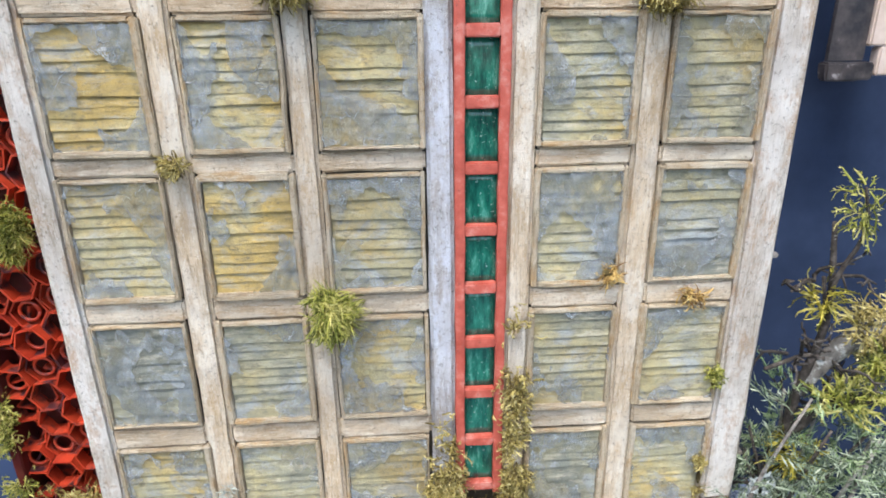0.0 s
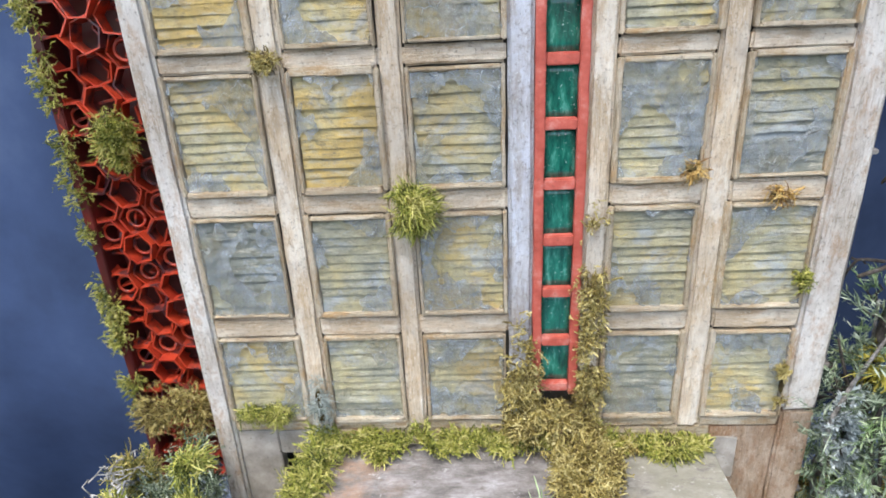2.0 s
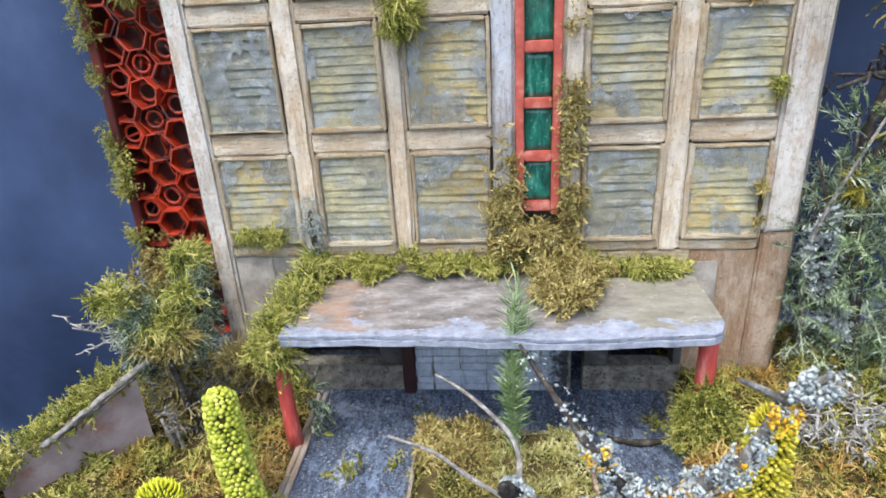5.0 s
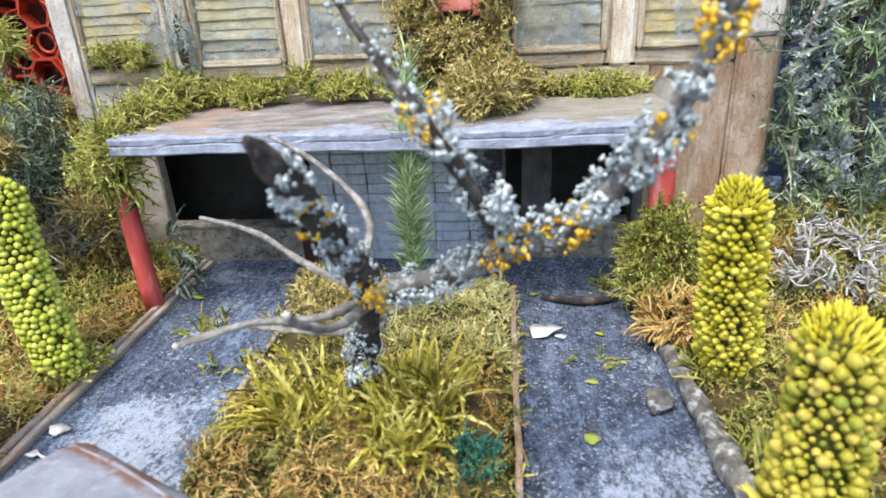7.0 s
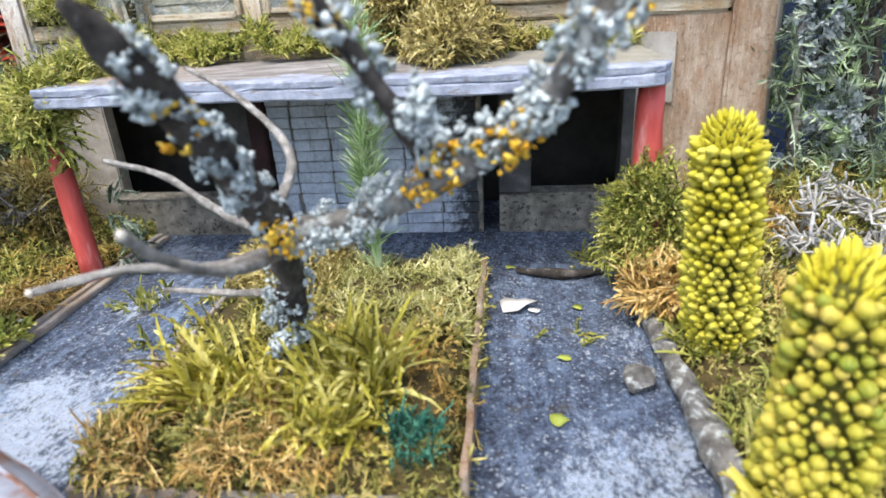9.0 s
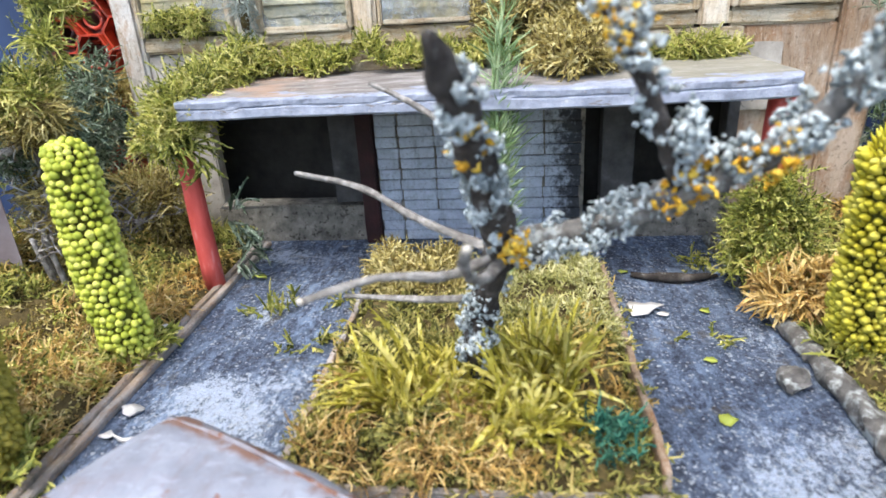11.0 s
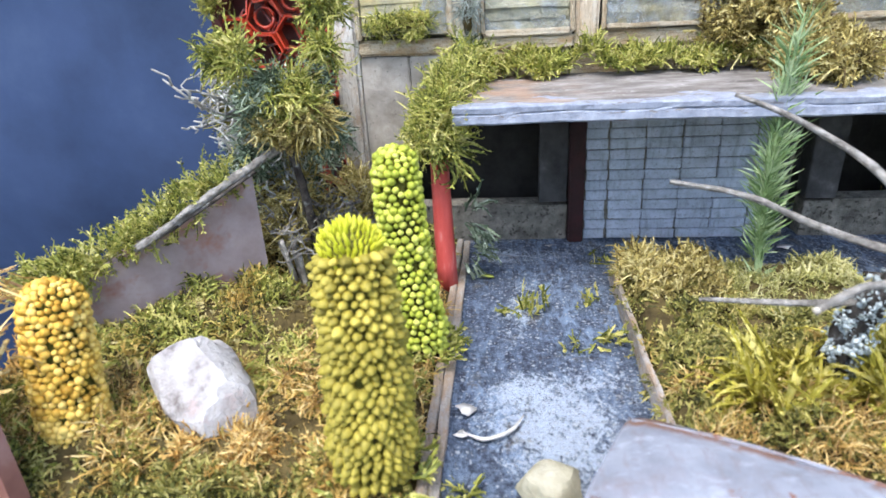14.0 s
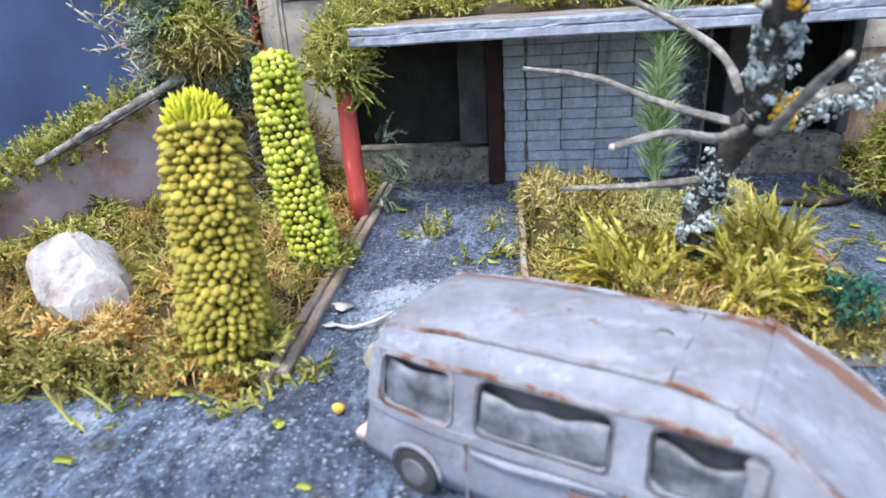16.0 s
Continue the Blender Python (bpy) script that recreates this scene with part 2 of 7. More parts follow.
def brick_paint():
    m, nt, b = material("grey_brick_paint", 0.75, 0, 0.3)
    p = place(nt, True)
    c = ramp(nt, nz(nt, p, 1.3, 6, 0.65), [(0.30, (0.33, 0.365, 0.425)), (0.52, (0.46, 0.515, 0.60)), (0.75, (0.60, 0.66, 0.75))])
    c = mix(nt, math2(nt, "MULTIPLY", mask(nt, nz(nt, p, 9.0, 7, 0.8), 0.52, 0.62), 0.55), c, (0.16, 0.17, 0.19))
    run = mask(nt, nz(nt, place(nt, False, (2.2, 1, 0.35)), 0.9, 7, 0.72), 0.54, 0.66)
    c = mix(nt, math2(nt, "MULTIPLY", run, 0.5), c, (0.14, 0.15, 0.17))
    soot = mask(nt, math2(nt, "ADD", axis(nt, 0), math2(nt, "MULTIPLY", nz(nt, place(nt), 4.0, 6, 0.75), 4.0)), 6.6, 7.4)
    c = mix(nt, math2(nt, "MULTIPLY", soot, 0.93), c, (0.018, 0.018, 0.02))
    put(nt, c, b)
    bump(nt, b, nz(nt, p, 6, 7, 0.75), 0.10, 0.9)
    return m


BRICK = brick_paint()


def slab_paint():
    m, nt, b = material("slab_paint", 0.7, 0, 0.3)
    p = place(nt)
    top = ramp(nt, nz(nt, place(nt, False, (0.6, 1.3, 1)), 0.9, 8, 0.74), [(0.32, (0.07, 0.062, 0.058)), (0.48, (0.175, 0.16, 0.15)), (0.60, (0.27, 0.255, 0.25)), (0.74, (0.42, 0.41, 0.41))])
    side = mask(nt, math2(nt, "ADD", axis(nt, 0), math2(nt, "MULTIPLY", nz(nt, p, 0.5, 3), 6.0)), 1.5, -1.5)
    top = mix(nt, math2(nt, "MULTIPLY", math2(nt, "MULTIPLY", side, mask(nt, nz(nt, p, 0.8, 5, 0.65), 0.42, 0.58)), 0.55), top, (0.34, 0.20, 0.12))
    olive = mask(nt, math2(nt, "ADD", axis(nt, 0), math2(nt, "MULTIPLY", nz(nt, p, 0.6, 3), 5.0)), 8.0, 10.5)
    top = mix(nt, math2(nt, "MULTIPLY", olive, 0.55), top, (0.25, 0.24, 0.17))
    edge = mask(nt, math2(nt, "ADD", axis(nt, 1), math2(nt, "MULTIPLY", nz(nt, place(nt, False, (0.6, 1, 1)), 0.75, 6, 0.62), 4.6)), 19.0, 18.9)
    blue = ramp(nt, nz(nt, p, 1.8, 6, 0.7), [(0.3, (0.16, 0.175, 0.22)), (0.52, (0.26, 0.285, 0.35)), (0.75, (0.37, 0.395, 0.46))])
    c = mix(nt, edge, top, blue)
    c = mix(nt, mask(nt, nz(nt, place(nt, False, (0.5, 1, 2.5)), 2.2, 7, 0.78), 0.56, 0.63), c, (0.15, 0.135, 0.125))
    c = mix(nt, math2(nt, "MULTIPLY", mask(nt, nz(nt, p, 2.2, 8, 0.76), 0.60, 0.66), 0.7), c, (0.48, 0.47, 0.46))
    put(nt, c, b)
    bump(nt, b, nz(nt, p, 3.5, 6, 0.65), 0.08, 0.8)
    return m


SLAB = slab_paint()


def asphalt():
    m, nt, b = material("asphalt", 0.72, 0, 0.35)
    p = place(nt)
    c = ramp(nt, nz(nt, p, 5.5, 8, 0.82), [(0.34, (0.010, 0.013, 0.024)), (0.47, (0.060, 0.080, 0.128)), (0.58, (0.19, 0.24, 0.34)), (0.72, (0.42, 0.49, 0.60))])
    wet = mask(nt, nz(nt, place(nt, False, (1.5, 0.6, 1)), 0.30, 4, 0.6), 0.40, 0.62)
    smear = mask(nt, nz(nt, place(nt, False, (1.9, 0.7, 1)), 1.5, 9, 0.74, 0.8), 0.46, 0.60)
    c = mix(nt, math2(nt, "MULTIPLY", math2(nt, "MULTIPLY", smear, math2(nt, "ADD", wet, 0.25)), 0.72), c, (0.30, 0.41, 0.60))
    damp = mask(nt, nz(nt, place(nt, False, (1.3, 0.8, 1)), 1.1, 7, 0.7, 0.6), 0.50, 0.60)
    c = mix(nt, math2(nt, "MULTIPLY", damp, 0.5), c, (0.016, 0.022, 0.040))
    chalk = math2(nt, "ADD", nz(nt, place(nt, False, (1.4, 0.9, 1)), 4.2, 10, 0.86), math2(nt, "MULTIPLY", nz(nt, p, 0.33, 3), 0.7))
    for cx, cy, rx, ry in ((-3.2, 9.8, 2.8, 2.8), (8.8, 7.4, 2.8, 4.6), (-10.4, 5.6, 1.4, 0.7), (-4.3, 19.6, 2.3, 1.1), (-4.6, 15.0, 1.1, 2.6)):
        away = math2(nt, "ADD", math2(nt, "POWER", math2(nt, "DIVIDE", math2(nt, "SUBTRACT", axis(nt, 0), cx), rx), 2.0), math2(nt, "POWER", math2(nt, "DIVIDE", math2(nt, "SUBTRACT", axis(nt, 1), cy), ry), 2.0))
        chalk = math2(nt, "ADD", chalk, math2(nt, "MULTIPLY", mask(nt, away, 1.0, 0.0), 0.20))
    c = mix(nt, math2(nt, "MULTIPLY", mask(nt, chalk, 0.97, 1.05), 0.9), c, (0.58, 0.67, 0.80))
    for scale, size, lo in ((4.2, 0.28, 0.70), (8.5, 0.33, 0.54)):
        stir = node(nt, "ShaderNodeTexNoise", Vector=p, Scale=scale * 1.4, Detail=3.0)
        push = node(nt, "ShaderNodeVectorMath")
        push.operation = "SCALE"
        push.inputs["Scale"].default_value = 0.9 / scale
        nt.links.new(stir.outputs["Color"], push.inputs[0])
        moved = node(nt, "ShaderNodeVectorMath")
        moved.operation = "ADD"
        nt.links.new(p, moved.inputs[0])
        nt.links.new(push.outputs[0], moved.inputs[1])
        grit = node(nt, "ShaderNodeTexVoronoi", Vector=moved.outputs[0], Scale=scale)
        pick = node(nt, "ShaderNodeSeparateColor", Color=grit.outputs["Color"]).outputs[0]
        odds = math2(nt, "ADD", math2(nt, "ADD", pick, math2(nt, "MULTIPLY", mask(nt, chalk, 0.80, 1.05), 0.28)), math2(nt, "MULTIPLY", math2(nt, "SUBTRACT", nz(nt, p, 0.7, 4, 0.7), 0.5), 1.2))
        dots = math2(nt, "MULTIPLY", mask(nt, grit.outputs["Distance"], size, size * 0.6), mask(nt, odds, lo, lo + 0.06))
        c = mix(nt, math2(nt, "MULTIPLY", dots, 0.72), c, (0.60, 0.65, 0.71))
    brown = mask(nt, nz(nt, p, 0.9, 6, 0.7), 0.58, 0.66)
    c = mix(nt, math2(nt, "MULTIPLY", brown, 0.55), c, (0.12, 0.095, 0.06))
    put(nt, c, b)
    bump(nt, b, math2(nt, "ADD", nz(nt, p, 9, 6, 0.75), math2(nt, "MULTIPLY", nz(nt, p, 2.4, 5, 0.7), 1.2)), 0.22, 1.0)
    return m


ASPHALT = asphalt()
SOIL = plain("mossy_soil", [(0.3, (0.03, 0.022, 0.010)), (0.55, (0.09, 0.068, 0.026)), (0.75, (0.19, 0.14, 0.06))], 1.2, 0.9, 0.15, 0.12)
CARDBOARD = plain("grey_brown_board", [(0.3, (0.20, 0.14, 0.13)), (0.55, (0.33, 0.27, 0.27)), (0.75, (0.45, 0.40, 0.42))], 0.45, 0.6, 0.35, 0.02, speck=(0.26, 0.11, 0.07), speck_at=(0.55, 0.7), speck_scale=0.6)
CARDBOARD_RED = plain("red_brown_board", [(0.3, (0.17, 0.07, 0.05)), (0.55, (0.26, 0.12, 0.09)), (0.75, (0.36, 0.22, 0.19))], 0.4, 0.6, 0.35, 0.02)
CLOTH = plain("blue_backdrop_cloth", [(0.3, (0.028, 0.045, 0.095)), (0.55, (0.045, 0.072, 0.15)), (0.78, (0.075, 0.11, 0.20))], 0.10, 0.85, 0.2, 0.03, fine=3.0)
# the backdrop's blue cloth again, about half as bright to stand for shadow
SHADED_CLOTH = plain("shaded_blue_cloth", [(0.3, (0.012, 0.019, 0.040)), (0.55, (0.022, 0.035, 0.072)), (0.78, (0.036, 0.055, 0.105))], 0.10, 0.9, 0.15, 0.05)
PALE_WOOD = plain("pale_wood", [(0.3, (0.46, 0.36, 0.29)), (0.7, (0.66, 0.56, 0.50))], 0.6, 0.6)
PICTURE_DARK = plain("dark_picture", [(0.35, (0.02, 0.02, 0.025)), (0.6, (0.07, 0.06, 0.06)), (0.72, (0.40, 0.38, 0.38))], 0.8, 0.4)
PIPE_METAL = plain("tarnished_pipe_metal", [(0.3, (0.22, 0.19, 0.16)), (0.6, (0.42, 0.39, 0.36)), (0.78, (0.58, 0.56, 0.54))], 0.9, 0.42, 0.5, 0.02, 0.6, stretch=(2, 2, 0.4))
BARK = plain("grey_bark", [(0.3, (0.06, 0.055, 0.05)), (0.55, (0.17, 0.16, 0.145)), (0.75, (0.30, 0.29, 0.27))], 2.4, 0.88, 0.2, 0.16, speck=(0.44, 0.46, 0.44), speck_at=(0.52, 0.64), speck_scale=2.6, fine=7.0)
BARK_DARK = plain("dark_bark", [(0.3, (0.02, 0.017, 0.015)), (0.55, (0.07, 0.06, 0.052)), (0.75, (0.16, 0.14, 0.125))], 2.6, 0.9, 0.2, 0.16, speck=(0.30, 0.31, 0.30), speck_at=(0.60, 0.72), speck_scale=3.0, fine=7.0)
TWIG = plain("dry_twig_bark", [(0.3, (0.09, 0.08, 0.07)), (0.48, (0.22, 0.205, 0.185)), (0.72, (0.46, 0.44, 0.41))], 3.2, 0.85, 0.2, 0.12)
WHITE_TWIG = plain("bleached_twig", [(0.3, (0.17, 0.16, 0.14)), (0.5, (0.32, 0.31, 0.285)), (0.7, (0.54, 0.54, 0.52))], 2.0, 0.75, 0.25, 0.05)
CUT_END = plain("cut_twig_end", [(0.3, (0.42, 0.37, 0.30)), (0.7, (0.62, 0.57, 0.48))])
QUARTZ = plain("pale_quartz", [(0.30, (0.12, 0.10, 0.09)), (0.44, (0.33, 0.31, 0.305)), (0.68, (0.50, 0.49, 0.49))], 1.5, 0.5, 0.45, 0.12, speck=(0.42, 0.32, 0.30), speck_at=(0.60, 0.72), speck_scale=0.9)
PEBBLE = plain("beige_pebble", [(0.3, (0.16, 0.15, 0.10)), (0.5, (0.32, 0.30, 0.22)), (0.75, (0.46, 0.44, 0.36))], 1.0, 0.7, 0.3, 0.06)
WHITE_BIT = plain("white_petal", [(0.3, (0.42, 0.40, 0.37)), (0.7, (0.68, 0.67, 0.65))], 2.0, 0.6)


def leafy(name, stops, patch=None, patch_at=(0.52, 0.66), patch_scale=0.28, glow=0.25, rough=0.55):
    """Moss and leaves: colour per strand, patches of another tone, light passing through."""
    m, nt, b = material(name, rough, 0, 0.3)
    r = nt.nodes.new("ShaderNodeNewGeometry").outputs["Random Per Island"]
    p = place(nt)
    f = math2(nt, "ADD", math2(nt, "MULTIPLY", r, 0.46), math2(nt, "ADD", math2(nt, "MULTIPLY", nz(nt, p, 1.3, 4, 0.6), 0.75), math2(nt, "MULTIPLY", nz(nt, p, 0.4, 2), 0.35)))
    f = mask(nt, f, 0.46, 1.04)
    c = ramp(nt, f, stops)
    if patch:
        k = mask(nt, math2(nt, "ADD", nz(nt, p, patch_scale, 3), math2(nt, "MULTIPLY", r, 0.12)), *patch_at)
        c = mix(nt, k, c, mix(nt, r, patch[0], patch[1]))
    put(nt, c, b)
    t = nt.nodes.new("ShaderNodeBsdfTranslucent")
    nt.links.new(c, t.inputs[0])
    ms = nt.nodes.new("ShaderNodeMixShader")
    ms.inputs[0].default_value = glow
    nt.links.new(b.outputs[0], ms.inputs[1])
    nt.links.new(t.outputs[0], ms.inputs[2])
    nt.links.new(ms.outputs[0], nt.nodes["Material Output"].inputs[0])
    return m


G0, G1, G2, G3 = (0.055, 0.062, 0.018), (0.24, 0.26, 0.055), (0.43, 0.43, 0.095), (0.60, 0.55, 0.19)
RUST = ((0.36, 0.19, 0.05), (0.66, 0.43, 0.13))
MOSS = leafy("garden_moss", [(0.15, G0), (0.42, G1), (0.65, G2), (0.88, G3)], RUST, (0.58, 0.70), 0.22)
MOSS_OLIVE = leafy("olive_moss", [(0.16, (0.05, 0.052, 0.018)), (0.44, (0.19, 0.19, 0.045)), (0.68, (0.35, 0.32, 0.085)), (0.92, (0.52, 0.45, 0.17))], RUST, (0.62, 0.74), 0.3)
DEEP_MOSS = leafy("deep_green_moss", [(0.15, (0.008, 0.035, 0.026)), (0.5, (0.02, 0.12, 0.085)), (0.85, (0.10, 0.26, 0.17))])
MOSS_FRESH = leafy("fresh_moss", [(0.15, (0.07, 0.085, 0.018)), (0.42, (0.25, 0.275, 0.05)), (0.66, (0.44, 0.43, 0.095)), (0.9, (0.60, 0.55, 0.21))])
MOSS_DRY = leafy("dry_moss", [(0.15, (0.10, 0.07, 0.025)), (0.45, (0.30, 0.24, 0.07)), (0.7, (0.48, 0.40, 0.14)), (0.9, (0.62, 0.54, 0.26))])
MOSS_OCHRE = leafy("ochre_moss", [(0.15, (0.20, 0.11, 0.04)), (0.42, (0.48, 0.31, 0.09)), (0.66, (0.68, 0.48, 0.17)), (0.88, (0.78, 0.62, 0.30))])
MOSS_LIME = leafy("pale_lime_moss", [(0.15, (0.17, 0.17, 0.05)), (0.45, (0.36, 0.35, 0.11)), (0.7, (0.52, 0.49, 0.20)), (0.9, (0.66, 0.62, 0.34))])
MOSS_PALE = leafy("lichen_grey_green", [(0.15, (0.20, 0.23, 0.20)), (0.5, (0.38, 0.42, 0.38)), (0.85, (0.62, 0.66, 0.62))])
TALL_GRASS = leafy("yellow_green_moss_stems", [(0.12, (0.13, 0.11, 0.015)), (0.40, (0.32, 0.29, 0.035)), (0.66, (0.53, 0.46, 0.075)), (0.9, (0.66, 0.59, 0.20))], glow=0.3)
CONIFER = leafy("grey_green_needles", [(0.15, (0.04, 0.06, 0.035)), (0.45, (0.12, 0.165, 0.10)), (0.7, (0.25, 0.31, 0.20)), (0.9, (0.44, 0.50, 0.38))], glow=0.15)
SPRIG = leafy("fresh_green_needles", [(0.15, (0.10, 0.17, 0.06)), (0.5, (0.25, 0.36, 0.15)), (0.85, (0.46, 0.55, 0.33))], glow=0.2)
LEAF = leafy("green_leaf_bits", [(0.15, (0.20, 0.26, 0.03)), (0.85, (0.46, 0.50, 0.10))])
BLUE_LICHEN = leafy("grey_blue_lichen", [(0.1, (0.18, 0.21, 0.21)), (0.45, (0.38, 0.43, 0.435)), (0.9, (0.60, 0.65, 0.65))], glow=0.15)
YELLOW_LICHEN = leafy("yellow_lichen", [(0.1, (0.48, 0.22, 0.012)), (0.5, (0.68, 0.38, 0.02)), (0.9, (0.80, 0.56, 0.08))], glow=0.1)


def bud_skin(name, low, mid, high):
    m, nt, b = material(name, 0.58, 0, 0.25)
    r = nt.nodes.new("ShaderNodeObjectInfo").outputs["Random"]
    f = math2(nt, "ADD", math2(nt, "MULTIPLY", r, 0.5), math2(nt, "ADD", math2(nt, "MULTIPLY", nz(nt, place(nt), 2.4, 3), 0.7), -0.10))
    put(nt, ramp(nt, f, [(0.15, low), (0.5, mid), (0.85, high)]), b)
    b.inputs["Subsurface Weight"].default_value = 0.15
    b.inputs["Subsurface Radius"].default_value = (0.002, 0.002, 0.0006)
    b.inputs["Subsurface Scale"].default_value = 0.5
    bump(nt, b, nz(nt, place(nt), 9, 3), 0.02, 0.5)
    return m


BUD_LIME = bud_skin("lime_bud", (0.21, 0.25, 0.025), (0.38, 0.41, 0.045), (0.56, 0.57, 0.13))
BUD_OLIVE = bud_skin("olive_bud", (0.17, 0.14, 0.02), (0.32, 0.265, 0.04), (0.54, 0.44, 0.09))
BUD_GOLD = bud_skin("gold_bud", (0.36, 0.19, 0.02), (0.60, 0.38, 0.06), (0.76, 0.58, 0.18))
BUD_YELLOW = bud_skin("yellow_bud", (0.28, 0.24, 0.012), (0.42, 0.37, 0.03), (0.56, 0.50, 0.10))
BUD_TIP = bud_skin("lime_tip_scale", (0.36, 0.38, 0.02), (0.52, 0.52, 0.03), (0.64, 0.62, 0.08))
BUD_TIP_YELLOW = bud_skin("yellow_tip_scale", (0.42, 0.36, 0.02), (0.52, 0.45, 0.035), (0.60, 0.54, 0.08))
BUD_MIXED = bud_skin("yellow_green_bud", (0.12, 0.17, 0.02), (0.32, 0.28, 0.03), (0.50, 0.38, 0.09))
STALK = plain("spike_core", [(0.3, (0.075, 0.075, 0.016)), (0.7, (0.17, 0.16, 0.03))], 3.0, 0.9, 0.2, 0.1)


def van_paint():
    m, nt, b = material("chalky_van_paint", 0.6, 0, 0.35)
    p = place(nt)
    c = ramp(nt, nz(nt, p, 0.9, 6, 0.65), [(0.28, (0.14, 0.148, 0.175)), (0.5, (0.20, 0.214, 0.252)), (0.75, (0.265, 0.287, 0.335))])
    c = mix(nt, math2(nt, "MULTIPLY", mask(nt, nz(nt, place(nt, False, (0.5, 1.2, 1)), 1.2, 6, 0.7), 0.52, 0.76), 0.5), c, (0.20, 0.17, 0.19))
    c = mix(nt, math2(nt, "MULTIPLY", mask(nt, nz(nt, place(nt, False, (1.6, 0.5, 1)), 3.0, 6, 0.75), 0.52, 0.66), 0.45), c, (0.15, 0.12, 0.125))
    c = mix(nt, math2(nt, "MULTIPLY", mask(nt, nz(nt, place(nt, False, (0.7, 1.5, 1)), 2.2, 6, 0.7), 0.55, 0.7), 0.5), c, (0.40, 0.44, 0.52))
    c = mix(nt, math2(nt, "MULTIPLY", mask(nt, nz(nt, p, 7.0, 7, 0.8), 0.56, 0.66), 0.3), c, (0.11, 0.105, 0.115))
    c = mix(nt, math2(nt, "MULTIPLY", mask(nt, nz(nt, place(nt, False, (0.35, 1.6, 1.2)), 2.6, 8, 0.78), 0.57, 0.64), 0.4), c, (0.13, 0.095, 0.085))
    rust = math2(nt, "ADD", nz(nt, p, 1.1, 6, 0.7), math2(nt, "MULTIPLY", nz(nt, p, 0.35, 2), 0.4))
    c = mix(nt, mask(nt, rust, 0.91, 0.95), c, (0.16, 0.055, 0.025))
    # bare rust and brown dirt along the gutter on the planter's side
    dx, dy = math2(nt, "ADD", axis(nt, 0), 3.2), math2(nt, "SUBTRACT", axis(nt, 1), 5.95)
    over = math2(nt, "ADD", math2(nt, "MULTIPLY", dx, 0.464), math2(nt, "MULTIPLY", dy, 0.887))
    gutter = mask(nt, math2(nt, "ADD", over, math2(nt, "MULTIPLY", nz(nt, p, 3.0, 5, 0.7), 0.5)), 1.10, 1.24)
    flake = mask(nt, nz(nt, place(nt, False, (1, 1, 0.4)), 0.75, 5, 0.65), 0.43, 0.50)
    c = mix(nt, math2(nt, "MULTIPLY", math2(nt, "MULTIPLY", gutter, flake), 0.85), c, (0.15, 0.065, 0.030))
    put(nt, c, b)
    bump(nt, b, nz(nt, p, 5, 5, 0.6), 0.03, 0.5)
    return m


VAN = van_paint()
VAN_RUST = plain("van_edge_rust", [(0.32, (0.05, 0.022, 0.016)), (0.44, (0.17, 0.085, 0.055)), (0.50, (0.20, 0.185, 0.20)), (0.75, (0.30, 0.32, 0.37))], 1.5, 0.75)
VAN_DARK = plain("dark_van_inside", [(0.35, (0.018, 0.018, 0.022)), (0.65, (0.06, 0.06, 0.07))], 1.2, 0.35, 0.5, 0.02)
VAN_SEAM = plain("dark_van_seam", [(0.3, (0.05, 0.045, 0.05)), (0.7, (0.15, 0.15, 0.175))], 1.5, 0.8)
VAN_GLASS = plain("dusty_van_window", [(0.34, (0.04, 0.04, 0.048)), (0.48, (0.10, 0.107, 0.125)), (0.66, (0.19, 0.207, 0.24))], 2.2, 0.5, 0.5, 0.02)
RUBBER = plain("tyre_rubber", [(0.3, (0.02, 0.02, 0.02)), (0.7, (0.06, 0.058, 0.055))])


# ---- mesh helpers: all lengths below are cm in world axes ----
BASE = {}


def thing(name, base, label, category, group="", kind=""):
    ob = new(name)
    ob.empty_display_size = 0.01
    ob.location = Vector(base) * U
    BASE[ob] = Vector(base)
    return tagged(ob, label, category, group, kind)


def mesh_of(name, V, F, smooth=True):
    me = bpy.data.meshes.new(name)
    me.from_pydata(V, [], F)
    if smooth:
        me.polygons.foreach_set("use_smooth", [True] * len(me.polygons))
    me.update()
    return me


def link(name, me, mat, base, parent=None, label=""):
    if mat:
        me.materials.append(mat)
    ob = new(name, me)
    BASE[ob] = Vector(base)
    if parent:
        ob.parent = parent
    else:
        ob.location = Vector(base) * U
    return tagged(ob, label)


def part(name, VF, mat, parent, label="", smooth=False):
    """One mesh under a thing or part, from world cm."""
    b = np.array(BASE[parent])
    V = (np.asarray(VF[0], float) - b) * U
    return link(name, mesh_of(name, V.tolist(), VF[1], smooth), mat, b, parent, label)


def solo(name, VF, mat, base, label, category, group="", kind="", smooth=False):
    V = (np.asarray(VF[0], float) - np.array(base)) * U
    return tagged(link(name, mesh_of(name, V.tolist(), VF[1], smooth), mat, base), label, category, group, kind)


def piece(name, me, parent, at, turn=(0, 0, 0), size=(1, 1, 1)):
    """One of many alike pieces on shared mesh data (mesh in cm, already scaled)."""
    ob = new(name, me)
    ob.parent = parent
    ob.location = (Vector(at) - BASE[parent]) * U
    ob.rotation_euler = turn
    ob.scale = size
    BASE[ob] = BASE[parent]
    return ob


def shared(name, VF, mat, smooth=False):
    me = mesh_of(name, (np.asarray(VF[0], float) * U).tolist(), VF[1], smooth)
    me.materials.append(mat)
    return me


